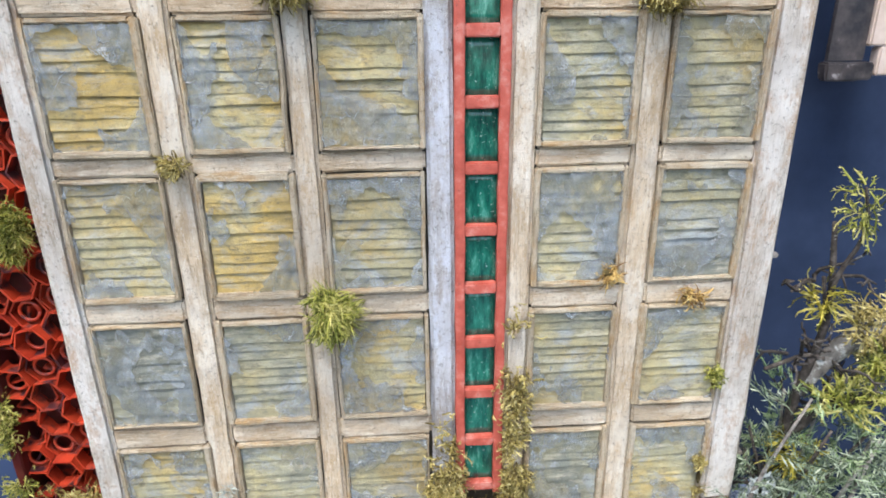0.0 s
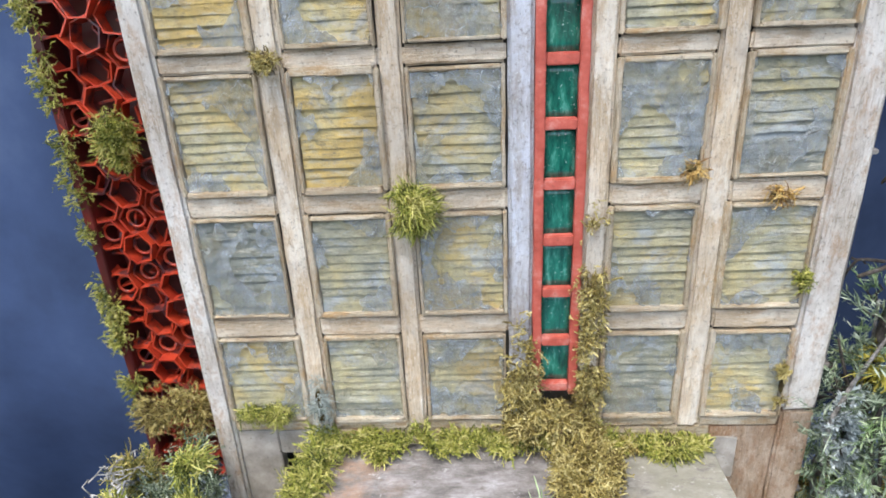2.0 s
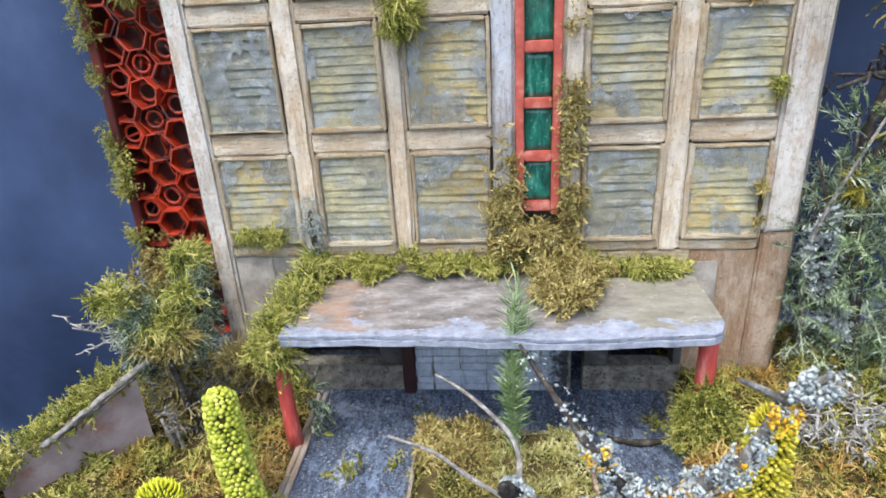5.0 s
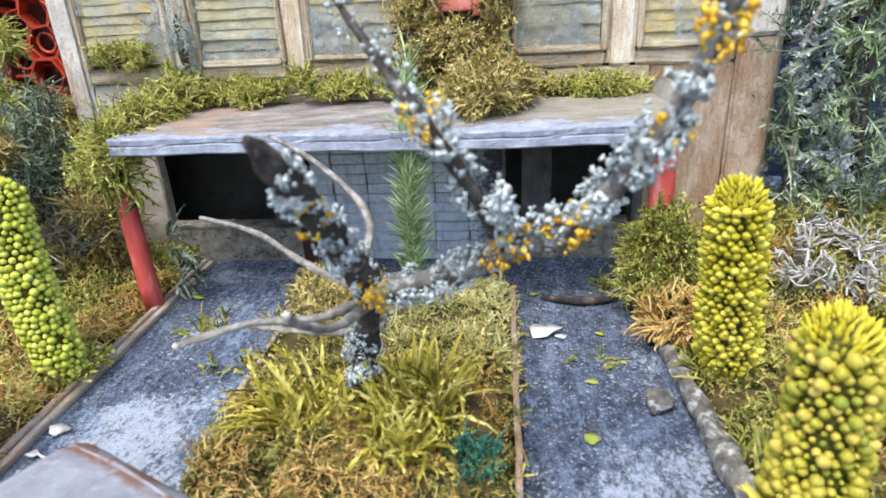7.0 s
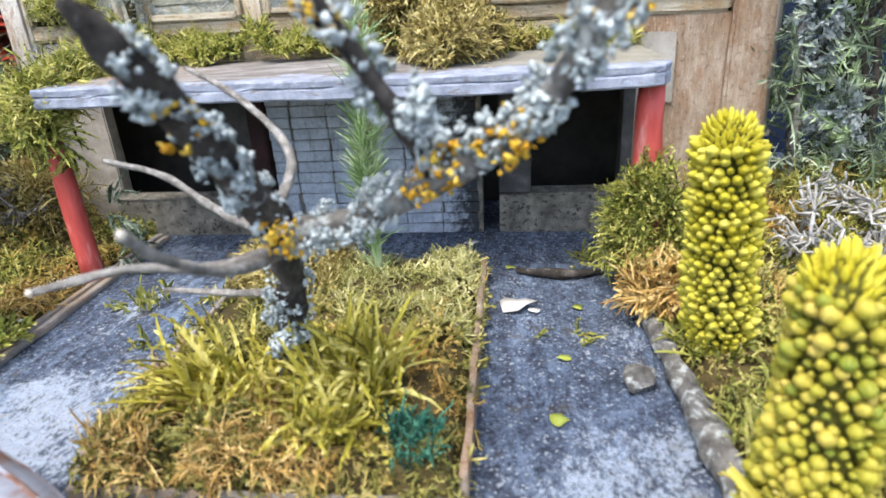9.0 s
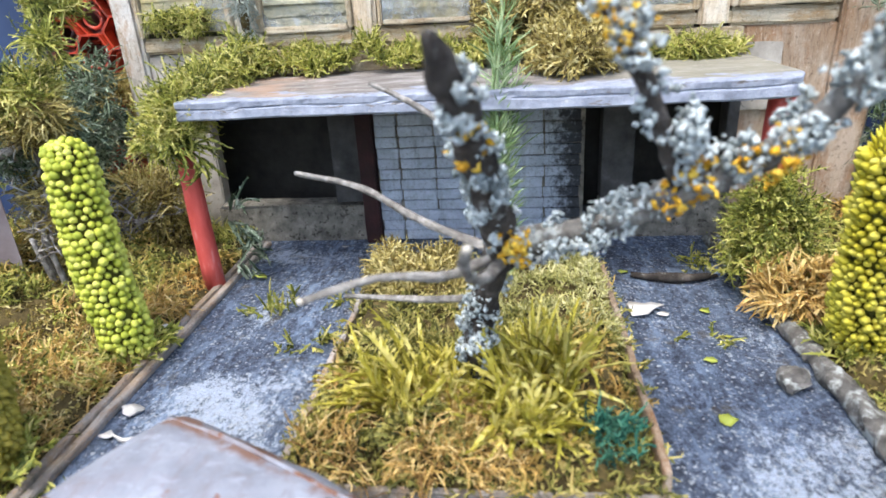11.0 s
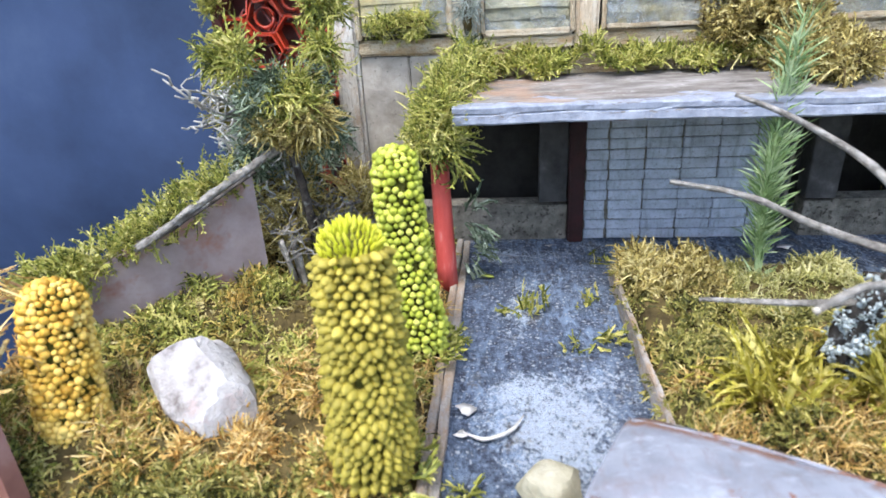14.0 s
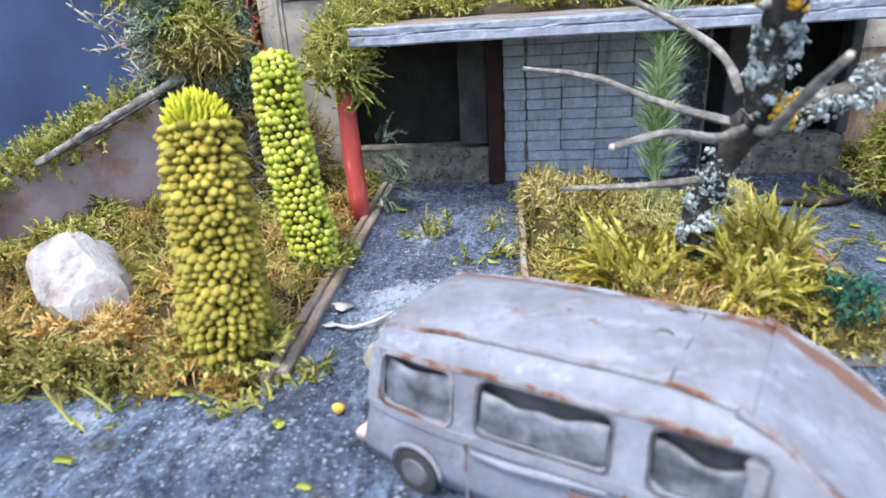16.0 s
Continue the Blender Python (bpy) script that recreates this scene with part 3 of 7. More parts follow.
def join(*parts):
    V, F = [], []
    for v, f in parts:
        k = len(V)
        V += [tuple(p) for p in v]
        F += [tuple(i + k for i in q) for q in f]
    return V, F


def box(x0, x1, y0, y1, z0, z1, c=0.04, wob=0.0, seed=0, cuts=(1, 1, 1)):
    """A box with chamfered edges; cuts and wob make its faces uneven."""
    bm = bmesh.new()
    bmesh.ops.create_cube(bm, size=1)
    for v in bm.verts:
        v.co = ((x0 + x1) / 2 + v.co.x * (x1 - x0), (y0 + y1) / 2 + v.co.y * (y1 - y0), (z0 + z1) / 2 + v.co.z * (z1 - z0))
    for ax, n in enumerate(cuts):
        lo, hi = ((x0, x1), (y0, y1), (z0, z1))[ax]
        for i in range(1, n):
            nrm = Vector((0, 0, 0))
            nrm[ax] = 1
            co = Vector((x0, y0, z0))
            co[ax] = lo + (hi - lo) * i / n
            bmesh.ops.bisect_plane(bm, geom=bm.verts[:] + bm.edges[:] + bm.faces[:], plane_co=co, plane_no=nrm)
    if c:
        sharp = [e for e in bm.edges if e.calc_face_angle(0) > 0.5]
        bmesh.ops.bevel(bm, geom=sharp, offset=c, segments=2, affect="EDGES", clamp_overlap=True)
    if wob:
        for v in bm.verts:
            v.co += wob * noise.noise_vector(v.co * 0.9 + Vector((seed, 0, 0)))
    bm.verts.index_update()
    out = [v.co[:] for v in bm.verts], [[v.index for v in f.verts] for f in bm.faces]
    bm.free()
    return out


def tube(pts, rad, seg=10, rough=0.0, seed=0, caps=True, fine=3):
    """A tapered, uneven rod through pts."""
    P, R = [], []
    for i in range(len(pts) - 1):
        for k in range(fine):
            t = k / fine
            a, b = np.array(pts[i], float), np.array(pts[i + 1], float)
            p0 = np.array(pts[i - 1], float) if i else 2 * a - b
            p3 = np.array(pts[i + 2], float) if i + 2 < len(pts) else 2 * b - a
            P.append(0.5 * (2 * a + (b - p0) * t + (2 * p0 - 5 * a + 4 * b - p3) * t * t + (3 * a - p0 - 3 * b + p3) * t ** 3))
            R.append(rad[i] * (1 - t) + rad[i + 1] * t)
    P.append(np.array(pts[-1], float))
    R.append(rad[-1])
    V, F = [], []
    side = np.array((0.31, 0.62, 0.72))
    for i, p in enumerate(P):
        d = P[min(i + 1, len(P) - 1)] - P[max(i - 1, 0)]
        d = d / (np.linalg.norm(d) + 1e-9)
        side = side - d * (side @ d)
        side /= np.linalg.norm(side) + 1e-9
        up = np.cross(d, side)
        for j in range(seg):
            a = 2 * math.pi * j / seg
            o = side * math.cos(a) + up * math.sin(a)
            k = 1 + rough * noise.noise(Vector(p * 1.7 + o * 1.4) + Vector((seed, 0, 0))) * 2 + rough * noise.noise(Vector(p * 5.5 + o * 3.0) + Vector((0, seed, 0)))
            V.append(tuple(p + o * R[i] * k))
    for i in range(len(P) - 1):
        for j in range(seg):
            F.append((i * seg + j, i * seg + (j + 1) % seg, (i + 1) * seg + (j + 1) % seg, (i + 1) * seg + j))
    if caps:
        F.append(tuple(range(seg - 1, -1, -1)))
        F.append(tuple(range(len(V) - seg, len(V))))
    return V, F


def lump(c, r, rough=0.25, seed=0, rings=10, seg=16, freq=1.0):
    """An uneven rounded body."""
    V, F = [], []
    for i in range(rings + 1):
        th = math.pi * i / rings
        for j in range(seg):
            ph = 2 * math.pi * j / seg
            d = Vector((math.sin(th) * math.cos(ph), math.sin(th) * math.sin(ph), math.cos(th)))
            k = 1 + rough * (noise.noise(d * 1.3 * freq + Vector((seed, 1, 2))) * 1.6 + 0.5 * noise.noise(d * 3.5 * freq + Vector((seed, 5, 2))))
            V.append((c[0] + d.x * r[0] * k, c[1] + d.y * r[1] * k, c[2] + d.z * r[2] * k))
    for i in range(rings):
        for j in range(seg):
            F.append((i * seg + j, (i + 1) * seg + j, (i + 1) * seg + (j + 1) % seg, i * seg + (j + 1) % seg))
    return V, F


def sheet(x0, x1, y0, y1, nx, ny, height, thick=0.0):
    """A height field, closed below when thick."""
    V = [(x0 + (x1 - x0) * i / nx, y0 + (y1 - y0) * j / ny) for j in range(ny + 1) for i in range(nx + 1)]
    V = [(x, y, height(x, y)) for x, y in V]
    F = [(j * (nx + 1) + i, j * (nx + 1) + i + 1, (j + 1) * (nx + 1) + i + 1, (j + 1) * (nx + 1) + i) for j in range(ny) for i in range(nx)]
    if thick:
        k = len(V)
        V += [(x, y, z - thick) for x, y, z in V]
        F += [tuple(q + k for q in reversed(f)) for f in F]
        rim = [i for i in range(nx)] + [nx + j * (nx + 1) for j in range(ny)] + [(ny + 1) * (nx + 1) - 1 - i for i in range(nx)] + [(ny - j) * (nx + 1) for j in range(ny)]
        for a, b in zip(rim, rim[1:] + rim[:1]):
            F.append((b, a, a + k, b + k))
    return V, F


# ---- strands: moss, needles, lichen ----
def unit(a):
    return a / (np.linalg.norm(a, axis=-1, keepdims=True) + 1e-9)


def bow(P, D, C, turn, L, t):
    """Point and way at t along an arc that starts at P along D and turns towards C."""
    a = turn * t
    return P + L * (D * np.sin(a) + C * (1 - np.cos(a))) / turn, D * np.cos(a) + C * np.sin(a)


def ribbon(P, D, C, turn, L, w, steps):
    """Tapered folded cords from P along D, curling towards C. Returns verts and quads."""
    n, rows = len(P), []
    S = np.cross(D, C)
    for t, k in steps:
        c, d = bow(P, D, C, turn, L, t)
        up = np.cross(S, d)
        rows += [c - S * w * k / 2, c + up * w * k * 0.5, c + S * w * k / 2]
    m = len(rows)
    o = (np.arange(n) * m)[:, None]
    Q = [o + np.array((3 * i + k, 3 * i + k + 1, 3 * i + k + 4, 3 * i + k + 3)) for i in range(len(steps) - 1) for k in (0, 1)]
    return np.stack(rows, 1).reshape(-1, 3), np.concatenate(Q)


def across(D, want):
    """The part of want square to D, as a unit way."""
    return unit(want - D * np.sum(want * D, 1, keepdims=True))


def strands(rs, P, N, length, width, bend=0.5, spread=0.5, leaflets=0, leaf=0.3, sag=0.3):
    """Moss at P along N: with up to 11 leaflets, curved forking cords combed by a wandering wind; else blades, with needles if asked. Returns verts, quads, tris."""
    n = len(P)
    cord = 0 < leaflets < 12
    L = length[0] + (length[1] - length[0]) * rs.rand(n, 1)
    w = width[0] + (width[1] - width[0]) * rs.rand(n, 1)
    if cord:
        comb = np.array([noise.noise_vector(Vector(p * 0.5)) + 0.5 * noise.noise_vector(Vector(p * 1.6)) for p in P])
        D = unit(0.8 * N + min(1.2, 2 * spread) * comb + 0.5 * spread * rs.randn(n, 3))
        curl = np.array([noise.noise_vector(Vector(p * 0.8) + Vector((9, 4, 2))) for p in P])
        C = across(D, 2.0 * curl + 0.5 * rs.randn(n, 3) + np.array((0, 0, -1.2 * sag)))
        turn = 0.25 + bend * (0.35 + 0.8 * rs.rand(n, 1))
        L, w = L * (0.7 + 0.6 * rs.rand(n, 1)), w * (0.75 + 0.5 * rs.rand(n, 1))
        V, Q = ribbon(P, D, C, turn, L, w, ((0, 0.8), (0.3, 1.0), (0.6, 1.0), (0.85, 0.8), (1.0, 0.35)))
        out, quads, count = [V], [Q], len(V)
        for t0 in (0.2, 0.48):
            c, d = bow(P, D, C, turn, L, t0 + 0.2 * rs.rand(n, 1))
            D2 = unit(d + 0.6 * rs.randn(n, 3))
            V, Q = ribbon(c, D2, across(D2, C + 0.6 * rs.randn(n, 3)), turn * 0.8, L * (0.3 + 0.3 * rs.rand(n, 1)), w * 0.85, ((0, 0.9), (0.55, 1.0), (1.0, 0.35)))
            quads.append(Q + count)
            out.append(V)
            count += len(V)
        for j in range(7 if leaf else 0):
            t = (j + 0.4 + 0.8 * rs.rand(n, 1)) / 7.5
            c, d = bow(P, D, C, turn, L, t)
            side = across(d, rs.randn(n, 3))
            ax = unit(side + 0.9 * d)
            ln = w * (1.0 + 0.9 * rs.rand(n, 1)) * (1.15 - 0.4 * t)
            m = across(ax, rs.randn(n, 3)) * ln * 0.26
            V = np.stack([c, c + ax * ln * 0.5 + m, c + ax * ln, c + ax * ln * 0.5 - m], 1).reshape(-1, 3)
            quads.append(count + (np.arange(n) * 4)[:, None] + np.arange(4))
            out.append(V)
            count += len(V)
        return np.concatenate(out), np.concatenate(quads), np.zeros((0, 3), int)
    D = unit(N + spread * rs.randn(n, 3))
    S = unit(np.cross(D, rs.randn(n, 3)))
    B = bend * rs.randn(n, 3) + np.array((0, 0, -sag))

    def at(t):
        return P + D * L * t + B * L * t * t * 0.5

    rows = []
    for t, k in ((0.0, 0.6), (0.4, 1.0), (0.75, 0.75)):
        c = at(t)
        rows += [c - S * w * k / 2, c + S * w * k / 2]
    rows.append(at(1.0))
    V = np.stack(rows, 1).reshape(-1, 3)
    o = (np.arange(n) * 7)[:, None]
    Q = np.concatenate([o + np.array((0, 1, 3, 2)), o + np.array((2, 3, 5, 4))])
    T = o + np.array((4, 5, 6))
    out = [V]
    count = len(V)
    for j in range(leaflets):
        t = 0.1 + 0.9 * (j + rs.rand(n, 1)) / leaflets
        c = at(t)
        ax = unit(S * (1 if j % 2 else -1) + D * 1.1 + 0.3 * rs.randn(n, 3))
        ln = leaf * (0.7 + 0.6 * rs.rand(n, 1)) * (1.15 - 0.6 * t)
        m = unit(np.cross(ax, rs.randn(n, 3))) * ln * 0.075
        q = np.stack([c, c + ax * ln * 0.5 + m, c + ax * ln, c + ax * ln * 0.5 - m], 1).reshape(-1, 3)
        Q = np.concatenate([Q, count + (np.arange(n) * 4)[:, None] + np.arange(4)])
        out.append(q)
        count += len(q)
    return np.concatenate(out), Q, T


def fuzz(rs, P, N, length, width, curl=1.2, spread=0.5, frill=6, reach=2.6):
    """Short curly moss stems with small leaflets all along. Returns verts, quads, tris."""
    n = len(P)
    D = unit(N + spread * rs.randn(n, 3))
    way = np.array([noise.noise_vector(Vector(p * 0.9) + Vector((3, 8, 5))) for p in P])
    C = across(D, 1.6 * way + 0.7 * rs.randn(n, 3) + np.array((0, 0, -0.5)))
    turn = 0.3 + curl * rs.rand(n, 1)
    L = length[0] + (length[1] - length[0]) * rs.rand(n, 1) ** 1.4
    w = width[0] + (width[1] - width[0]) * rs.rand(n, 1)
    V, Q = ribbon(P, D, C, turn, L, w, ((0, 0.8), (0.4, 1.0), (0.75, 0.9), (1.0, 0.3)))
    out, quads, count = [V], [Q], len(V)
    for j in range(frill):
        t = (j + 0.3 + 0.9 * rs.rand(n, 1)) / (frill + 0.4)
        c, d = bow(P, D, C, turn, L, t)
        ax = unit(across(d, rs.randn(n, 3)) + 0.8 * d)
        ln = w * reach * (0.7 + 0.7 * rs.rand(n, 1)) * (1.1 - 0.45 * t)
        m = across(ax, rs.randn(n, 3)) * ln * 0.2
        out.append(np.stack([c, c + ax * ln * 0.5 + m, c + ax * ln, c + ax * ln * 0.5 - m], 1).reshape(-1, 3))
        quads.append(count + (np.arange(n) * 4)[:, None] + np.arange(4))
        count += 4 * n
    return np.concatenate(out), np.concatenate(quads), np.zeros((0, 3), int)


def cushion(x, y):
    """Swell of the moss cushions, about -1 to 1."""
    return 1.2 * noise.noise(Vector((x * 0.65, y * 0.65, 31))) + 0.7 * noise.noise(Vector((x * 1.7, y * 1.7, 37)))


def carpet(rs, n, x0, x1, y0, y1, height, keep=None, gap=-0.22, lift=0.62):
    """Points and ways over moss cushions: strands lean away from each cushion's middle, gaps between."""
    P, N = [], []
    while len(P) < n:
        x, y = x0 + (x1 - x0) * rs.rand(), y0 + (y1 - y0) * rs.rand()
        if keep and not keep(x, y):
            n -= 1
            continue
        c = cushion(x, y)
        if c < gap + 0.3 * rs.randn():
            n -= 1
            continue
        P.append((x, y, height(x, y) + lift * max(-0.6, c)))
        N.append((-0.9 * (cushion(x + 0.2, y) - c) / 0.2, -0.9 * (cushion(x, y + 0.2) - c) / 0.2, 1.0))
    return np.array(P), unit(np.array(N))


def tails(rs, roots, ways, n, length, width, size=0.12, fan=0.10):
    """Moss fronds: each a bundle of long leafy strands that bend over together."""
    sets = []
    for c, d in zip(roots, ways):
        off = rs.randn(n, 3) * size * np.array((1, 1, 0.4))
        D = unit(np.array(d, float) + off / size * fan + 0.16 * rs.randn(n, 3))
        C = across(D, 0.9 * rs.randn(1, 3) + 0.6 * rs.randn(n, 3) + np.array((0, 0, -0.4)))
        L = length[0] + (length[1] - length[0]) * (0.7 * rs.rand(n, 1) + 0.3 * rs.rand())
        w = width[0] + (width[1] - width[0]) * rs.rand(n, 1)
        turn = 0.4 + 1.8 * rs.rand(n, 1)
        P = np.array(c) + off
        sets.append((*ribbon(P, D, C, turn, L, w, ((0, 0.6), (0.3, 1.0), (0.6, 1.1), (0.85, 0.8), (1.0, 0.2))), np.zeros((0, 3), int)))
        for t in (0.12, 0.22, 0.32, 0.42, 0.52, 0.62, 0.72, 0.82, 0.9, 0.97):
            at, way = bow(P, D, C, turn, L, t)
            ax = unit(across(way, rs.randn(n, 3)) + 1.7 * way)
            ln = w * (1.5 + 1.2 * rs.rand(n, 1)) * (1.2 - 0.5 * t)
            m = across(ax, rs.randn(n, 3)) * ln * 0.2
            sets.append((np.stack([at, at + ax * ln * 0.5 + m, at + ax * ln, at + ax * ln * 0.5 - m], 1).reshape(-1, 3), (np.arange(n) * 4)[:, None] + np.arange(4), np.zeros((0, 3), int)))
    return sets


def strand_mesh(name, V, Q, T):
    me = bpy.data.meshes.new(name)
    me.vertices.add(len(V))
    me.vertices.foreach_set("co", V.astype(np.float32).ravel())
    me.loops.add(Q.size + T.size)
    me.loops.foreach_set("vertex_index", np.concatenate([Q.ravel(), T.ravel()]).astype(np.int32))
    me.polygons.add(len(Q) + len(T))
    me.polygons.foreach_set("loop_start", np.concatenate([np.arange(len(Q)) * 4, Q.size + np.arange(len(T)) * 3]).astype(np.int32))
    me.polygons.foreach_set("loop_total", np.concatenate([np.full(len(Q), 4), np.full(len(T), 3)]).astype(np.int32))
    me.polygons.foreach_set("use_smooth", np.ones(len(Q) + len(T), bool))
    me.update(calc_edges=True)
    return me


def tuft(name, sets, mat, base, label="", category="moss", parent=None, group="", kind="stuff"):
    """Strand sets (world cm) as one mesh, on its own or under a thing."""
    Vs, Qs, Ts, k = [], [], [], 0
    for V, Q, T in sets:
        Vs.append(V)
        Qs.append(Q + k)
        Ts.append(T + k)
        k += len(V)
    b = np.array(BASE[parent]) if parent else np.array(base, float)
    me = strand_mesh(name, (np.concatenate(Vs) - b) * U, np.concatenate(Qs), np.concatenate(Ts))
    ob = link(name, me, mat, b, parent, label)
    return ob if parent else tagged(ob, label, category, group, kind)


def blob_points(rs, n, c, r, low=-1.0):
    """Points and outward ways in a ragged, gappy clump of about that size."""
    out, ways = [], []
    k = float(rs.rand() * 50)
    while len(out) < n:
        d = unit(rs.randn(3))
        if d[2] < low:
            continue
        q = np.array(c) + d * np.array(r) * (0.45 + 0.6 * rs.rand())
        ragged = noise.noise(Vector(q * 0.9) + Vector((k, 0, 0))) + 0.6 * noise.noise(Vector(q * 2.2) + Vector((0, k, 0)))
        if ragged > -0.12 + 0.35 * (rs.rand() - 0.5):
            out.append(q)
            ways.append(d / np.array(r))
    return np.array(out), unit(np.array(ways))


def line_points(rs, n, pts, spread):
    """Points scattered round a polyline."""
    pts = np.array(pts, float)
    t = rs.rand(n) * (len(pts) - 1)
    i = np.minimum(t.astype(int), len(pts) - 2)
    f = (t - i)[:, None]
    off = rs.randn(n, 3)
    return pts[i] * (1 - f) + pts[i + 1] * f + off * np.array(spread), unit(off)


def field_points(rs, n, x0, x1, y0, y1, height, keep=None):
    p = np.column_stack([x0 + (x1 - x0) * rs.rand(n), y0 + (y1 - y0) * rs.rand(n)])
    if keep:
        p = np.array([q for q in p if keep(*q)])
    z = np.array([height(*q) for q in p])
    return np.column_stack([p, z]), np.tile((0.0, 0.0, 1.0), (len(p), 1))


# ---- ground, table, backdrop ----
def ground_height(x, y):
    return 0.05 * noise.noise(Vector((x * 0.4, y * 0.4, 0)))


solo("ground", sheet(-19.0, 26.0, -30.0, 32.0, 60, 80, lambda x, y: 0.6 * ground_height(x, y), 1.2), ASPHALT, (0, 0, 0), "dark asphalt-painted base board with chalky white wear", "ground", kind="structure")
# the table's shadow comes from the darker cloth copy
solo("table", box(-21, 28, -33, 34, -40, -1.25, 0.3), SHADED_CLOTH, (0, 0, -1.25), "table under blue cloth with shadow painted into its colour", "table", kind="structure")


def cloth(x, z):
    slack = 0.32 * math.log(1 + math.exp(min(40.0, (-4.0 - z) * 0.4))) / 0.4
    crease = abs(noise.noise(Vector((x * 0.10 + z * 0.03, z * 0.05, 14)))) + 0.5 * abs(noise.noise(Vector((x * 0.05, z * 0.17, 24))))
    return 37.0 + slack + 1.1 * noise.noise(Vector((x * 0.06, z * 0.02, 3))) + 0.35 * noise.noise(Vector((x * 0.25, z * 0.07, 8))) + 0.9 * crease


def cloth_sheet(x0, x1, z0, z1, nx, nz_, back):
    V = [(x0 + (x1 - x0) * i / nx, z0 + (z1 - z0) * j / nz_) for j in range(nz_ + 1) for i in range(nx + 1)]
    F = [(j * (nx + 1) + i, j * (nx + 1) + i + 1, (j + 1) * (nx + 1) + i + 1, (j + 1) * (nx + 1) + i) for j in range(nz_) for i in range(nx)]
    front = [(x, cloth(x, z) + back, z) for x, z in V]
    k = len(V)
    rear = [(x, y + 0.08, z) for x, y, z in front]
    return front + rear, F + [tuple(q + k for q in reversed(f)) for f in F]


solo("backdrop", cloth_sheet(-90, -21.0, -75, 70, 60, 66, -0.8), CLOTH, (-50, 37, -75), "dark blue cloth backdrop hanging in soft folds", "backdrop", kind="structure", smooth=True)
solo("backdrop", cloth_sheet(-24, 6, -75, 70, 30, 66, 0.6), CLOTH, (-10, 37, -75), "dark blue cloth backdrop hanging in soft folds", "backdrop", kind="structure", smooth=True)
# right-hand sheet takes the cloth copy with shade in its colour
solo("backdrop", cloth_sheet(4, 90, -75, 70, 60, 66, 1.6), SHADED_CLOTH, (45, 37, -75), "dark blue cloth backdrop in shaded tone, hanging in soft folds", "backdrop", kind="structure", smooth=True)

# ---- facade ----
COLS = [(-10.4, -6.8), (-5.75, -2.3), (-1.4, 2.3), (6.2, 9.65), (10.7, 14.2)]
ROWS_Z = [(8.05, 12.45), (13.45, 18.0), (18.95, 23.55), (24.3, 28.75), (29.8, 34.2)]
TOP = 36.0
house = thing("house_facade", (2, 22, 0), "weathered grey-beige wooden model facade with shuttered windows", "building")
# walls behind the boards, with the openings under the canopy
part("rear_wall", box(-11.3, 15.5, 31.0, 32.0, 0, TOP, 0.05), DARK_PAPER, house)
part("side_wall", box(-11.35, -10.6, 22.3, 31.0, 0, TOP, 0.05), WOOD_BROWN, house, "brown side wall")
part("side_wall", box(14.85, 15.55, 22.3, 31.0, 0, TOP, 0.05), WOOD_BROWN, house, "brown side wall")
part("upper_wall", box(-10.6, 14.85, 22.15, 22.9, 7.4, TOP, 0.02), DARK_PAPER, house, "dark backing behind the shutters")
for a, b, m in ((-11.4, -10.42, WOOD_WHITE), (-6.78, -5.77, WOOD_V), (-2.28, -1.42, WOOD_V), (2.32, 3.28, WOOD_BLUE), (5.24, 6.18, WOOD_V), (9.67, 10.68, WOOD_V), (14.22, 15.62, WOOD_WHITE)):
    outer = a < -11 or b > 15
    foot = 8.3 if b > 15 else 0.0 if outer else 7.45
    part("stile", box(a, b, 21.70 if not outer else 21.62, 22.14, foot, TOP, 0.14, 0.05, a, (2, 1, 26)), m, house)
for k, (z0, z1) in enumerate([(7.45, 8.03), (12.47, 13.43), (18.02, 18.93), (23.57, 24.28), (28.77, 29.78), (34.22, TOP)]):
    for a, b in ((-10.41, -6.79), (-5.76, -2.29), (-1.41, 2.31), (6.19, 9.66), (10.69, 14.21)):
        part("rail", box(a, b, 21.73, 22.12, z0, z1, 0.10, 0.05, a + k, (10, 1, 2)), WOOD_H if k else WOOD_TRIM_H, house)
part("stile", box(14.22, 15.62, 21.63, 22.14, 0, 8.28, 0.10, 0.05, 5, (2, 1, 8)), WOOD_BROWN, house, "scuffed brown foot of the corner post")
# lower boards either side of the canopy
part("lower_board", box(-8.49, -6.45, 21.85, 22.5, 6.0, 7.42, 0.05, 0.04, 7, (3, 1, 3)), PLASTER, house)
part("lower_board", box(-10.41, -8.5, 21.85, 22.5, 0, 7.42, 0.05, 0.04, 3, (8, 1, 12)), PLASTER, house, "stained grey plaster beside the canopy")
part("lower_board", box(11.25, 14.21, 21.80, 22.5, 0, 7.42, 0.05, 0.04, 5, (8, 1, 12)), WOOD_BROWN, house, "scuffed brown board beside the canopy")
part("patch", box(11.3, 12.5, 21.62, 21.72, 4.6, 6.9, 0.03, 0.06, 7, (5, 1, 8)), PLASTER, house, "flaking grey patch")
# wall under the canopy
Y0, Y1 = 21.25, 22.1
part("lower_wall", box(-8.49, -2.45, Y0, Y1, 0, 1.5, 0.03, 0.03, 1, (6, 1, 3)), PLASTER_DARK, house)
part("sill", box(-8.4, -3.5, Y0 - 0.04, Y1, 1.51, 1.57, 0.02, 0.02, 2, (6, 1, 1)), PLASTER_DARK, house)
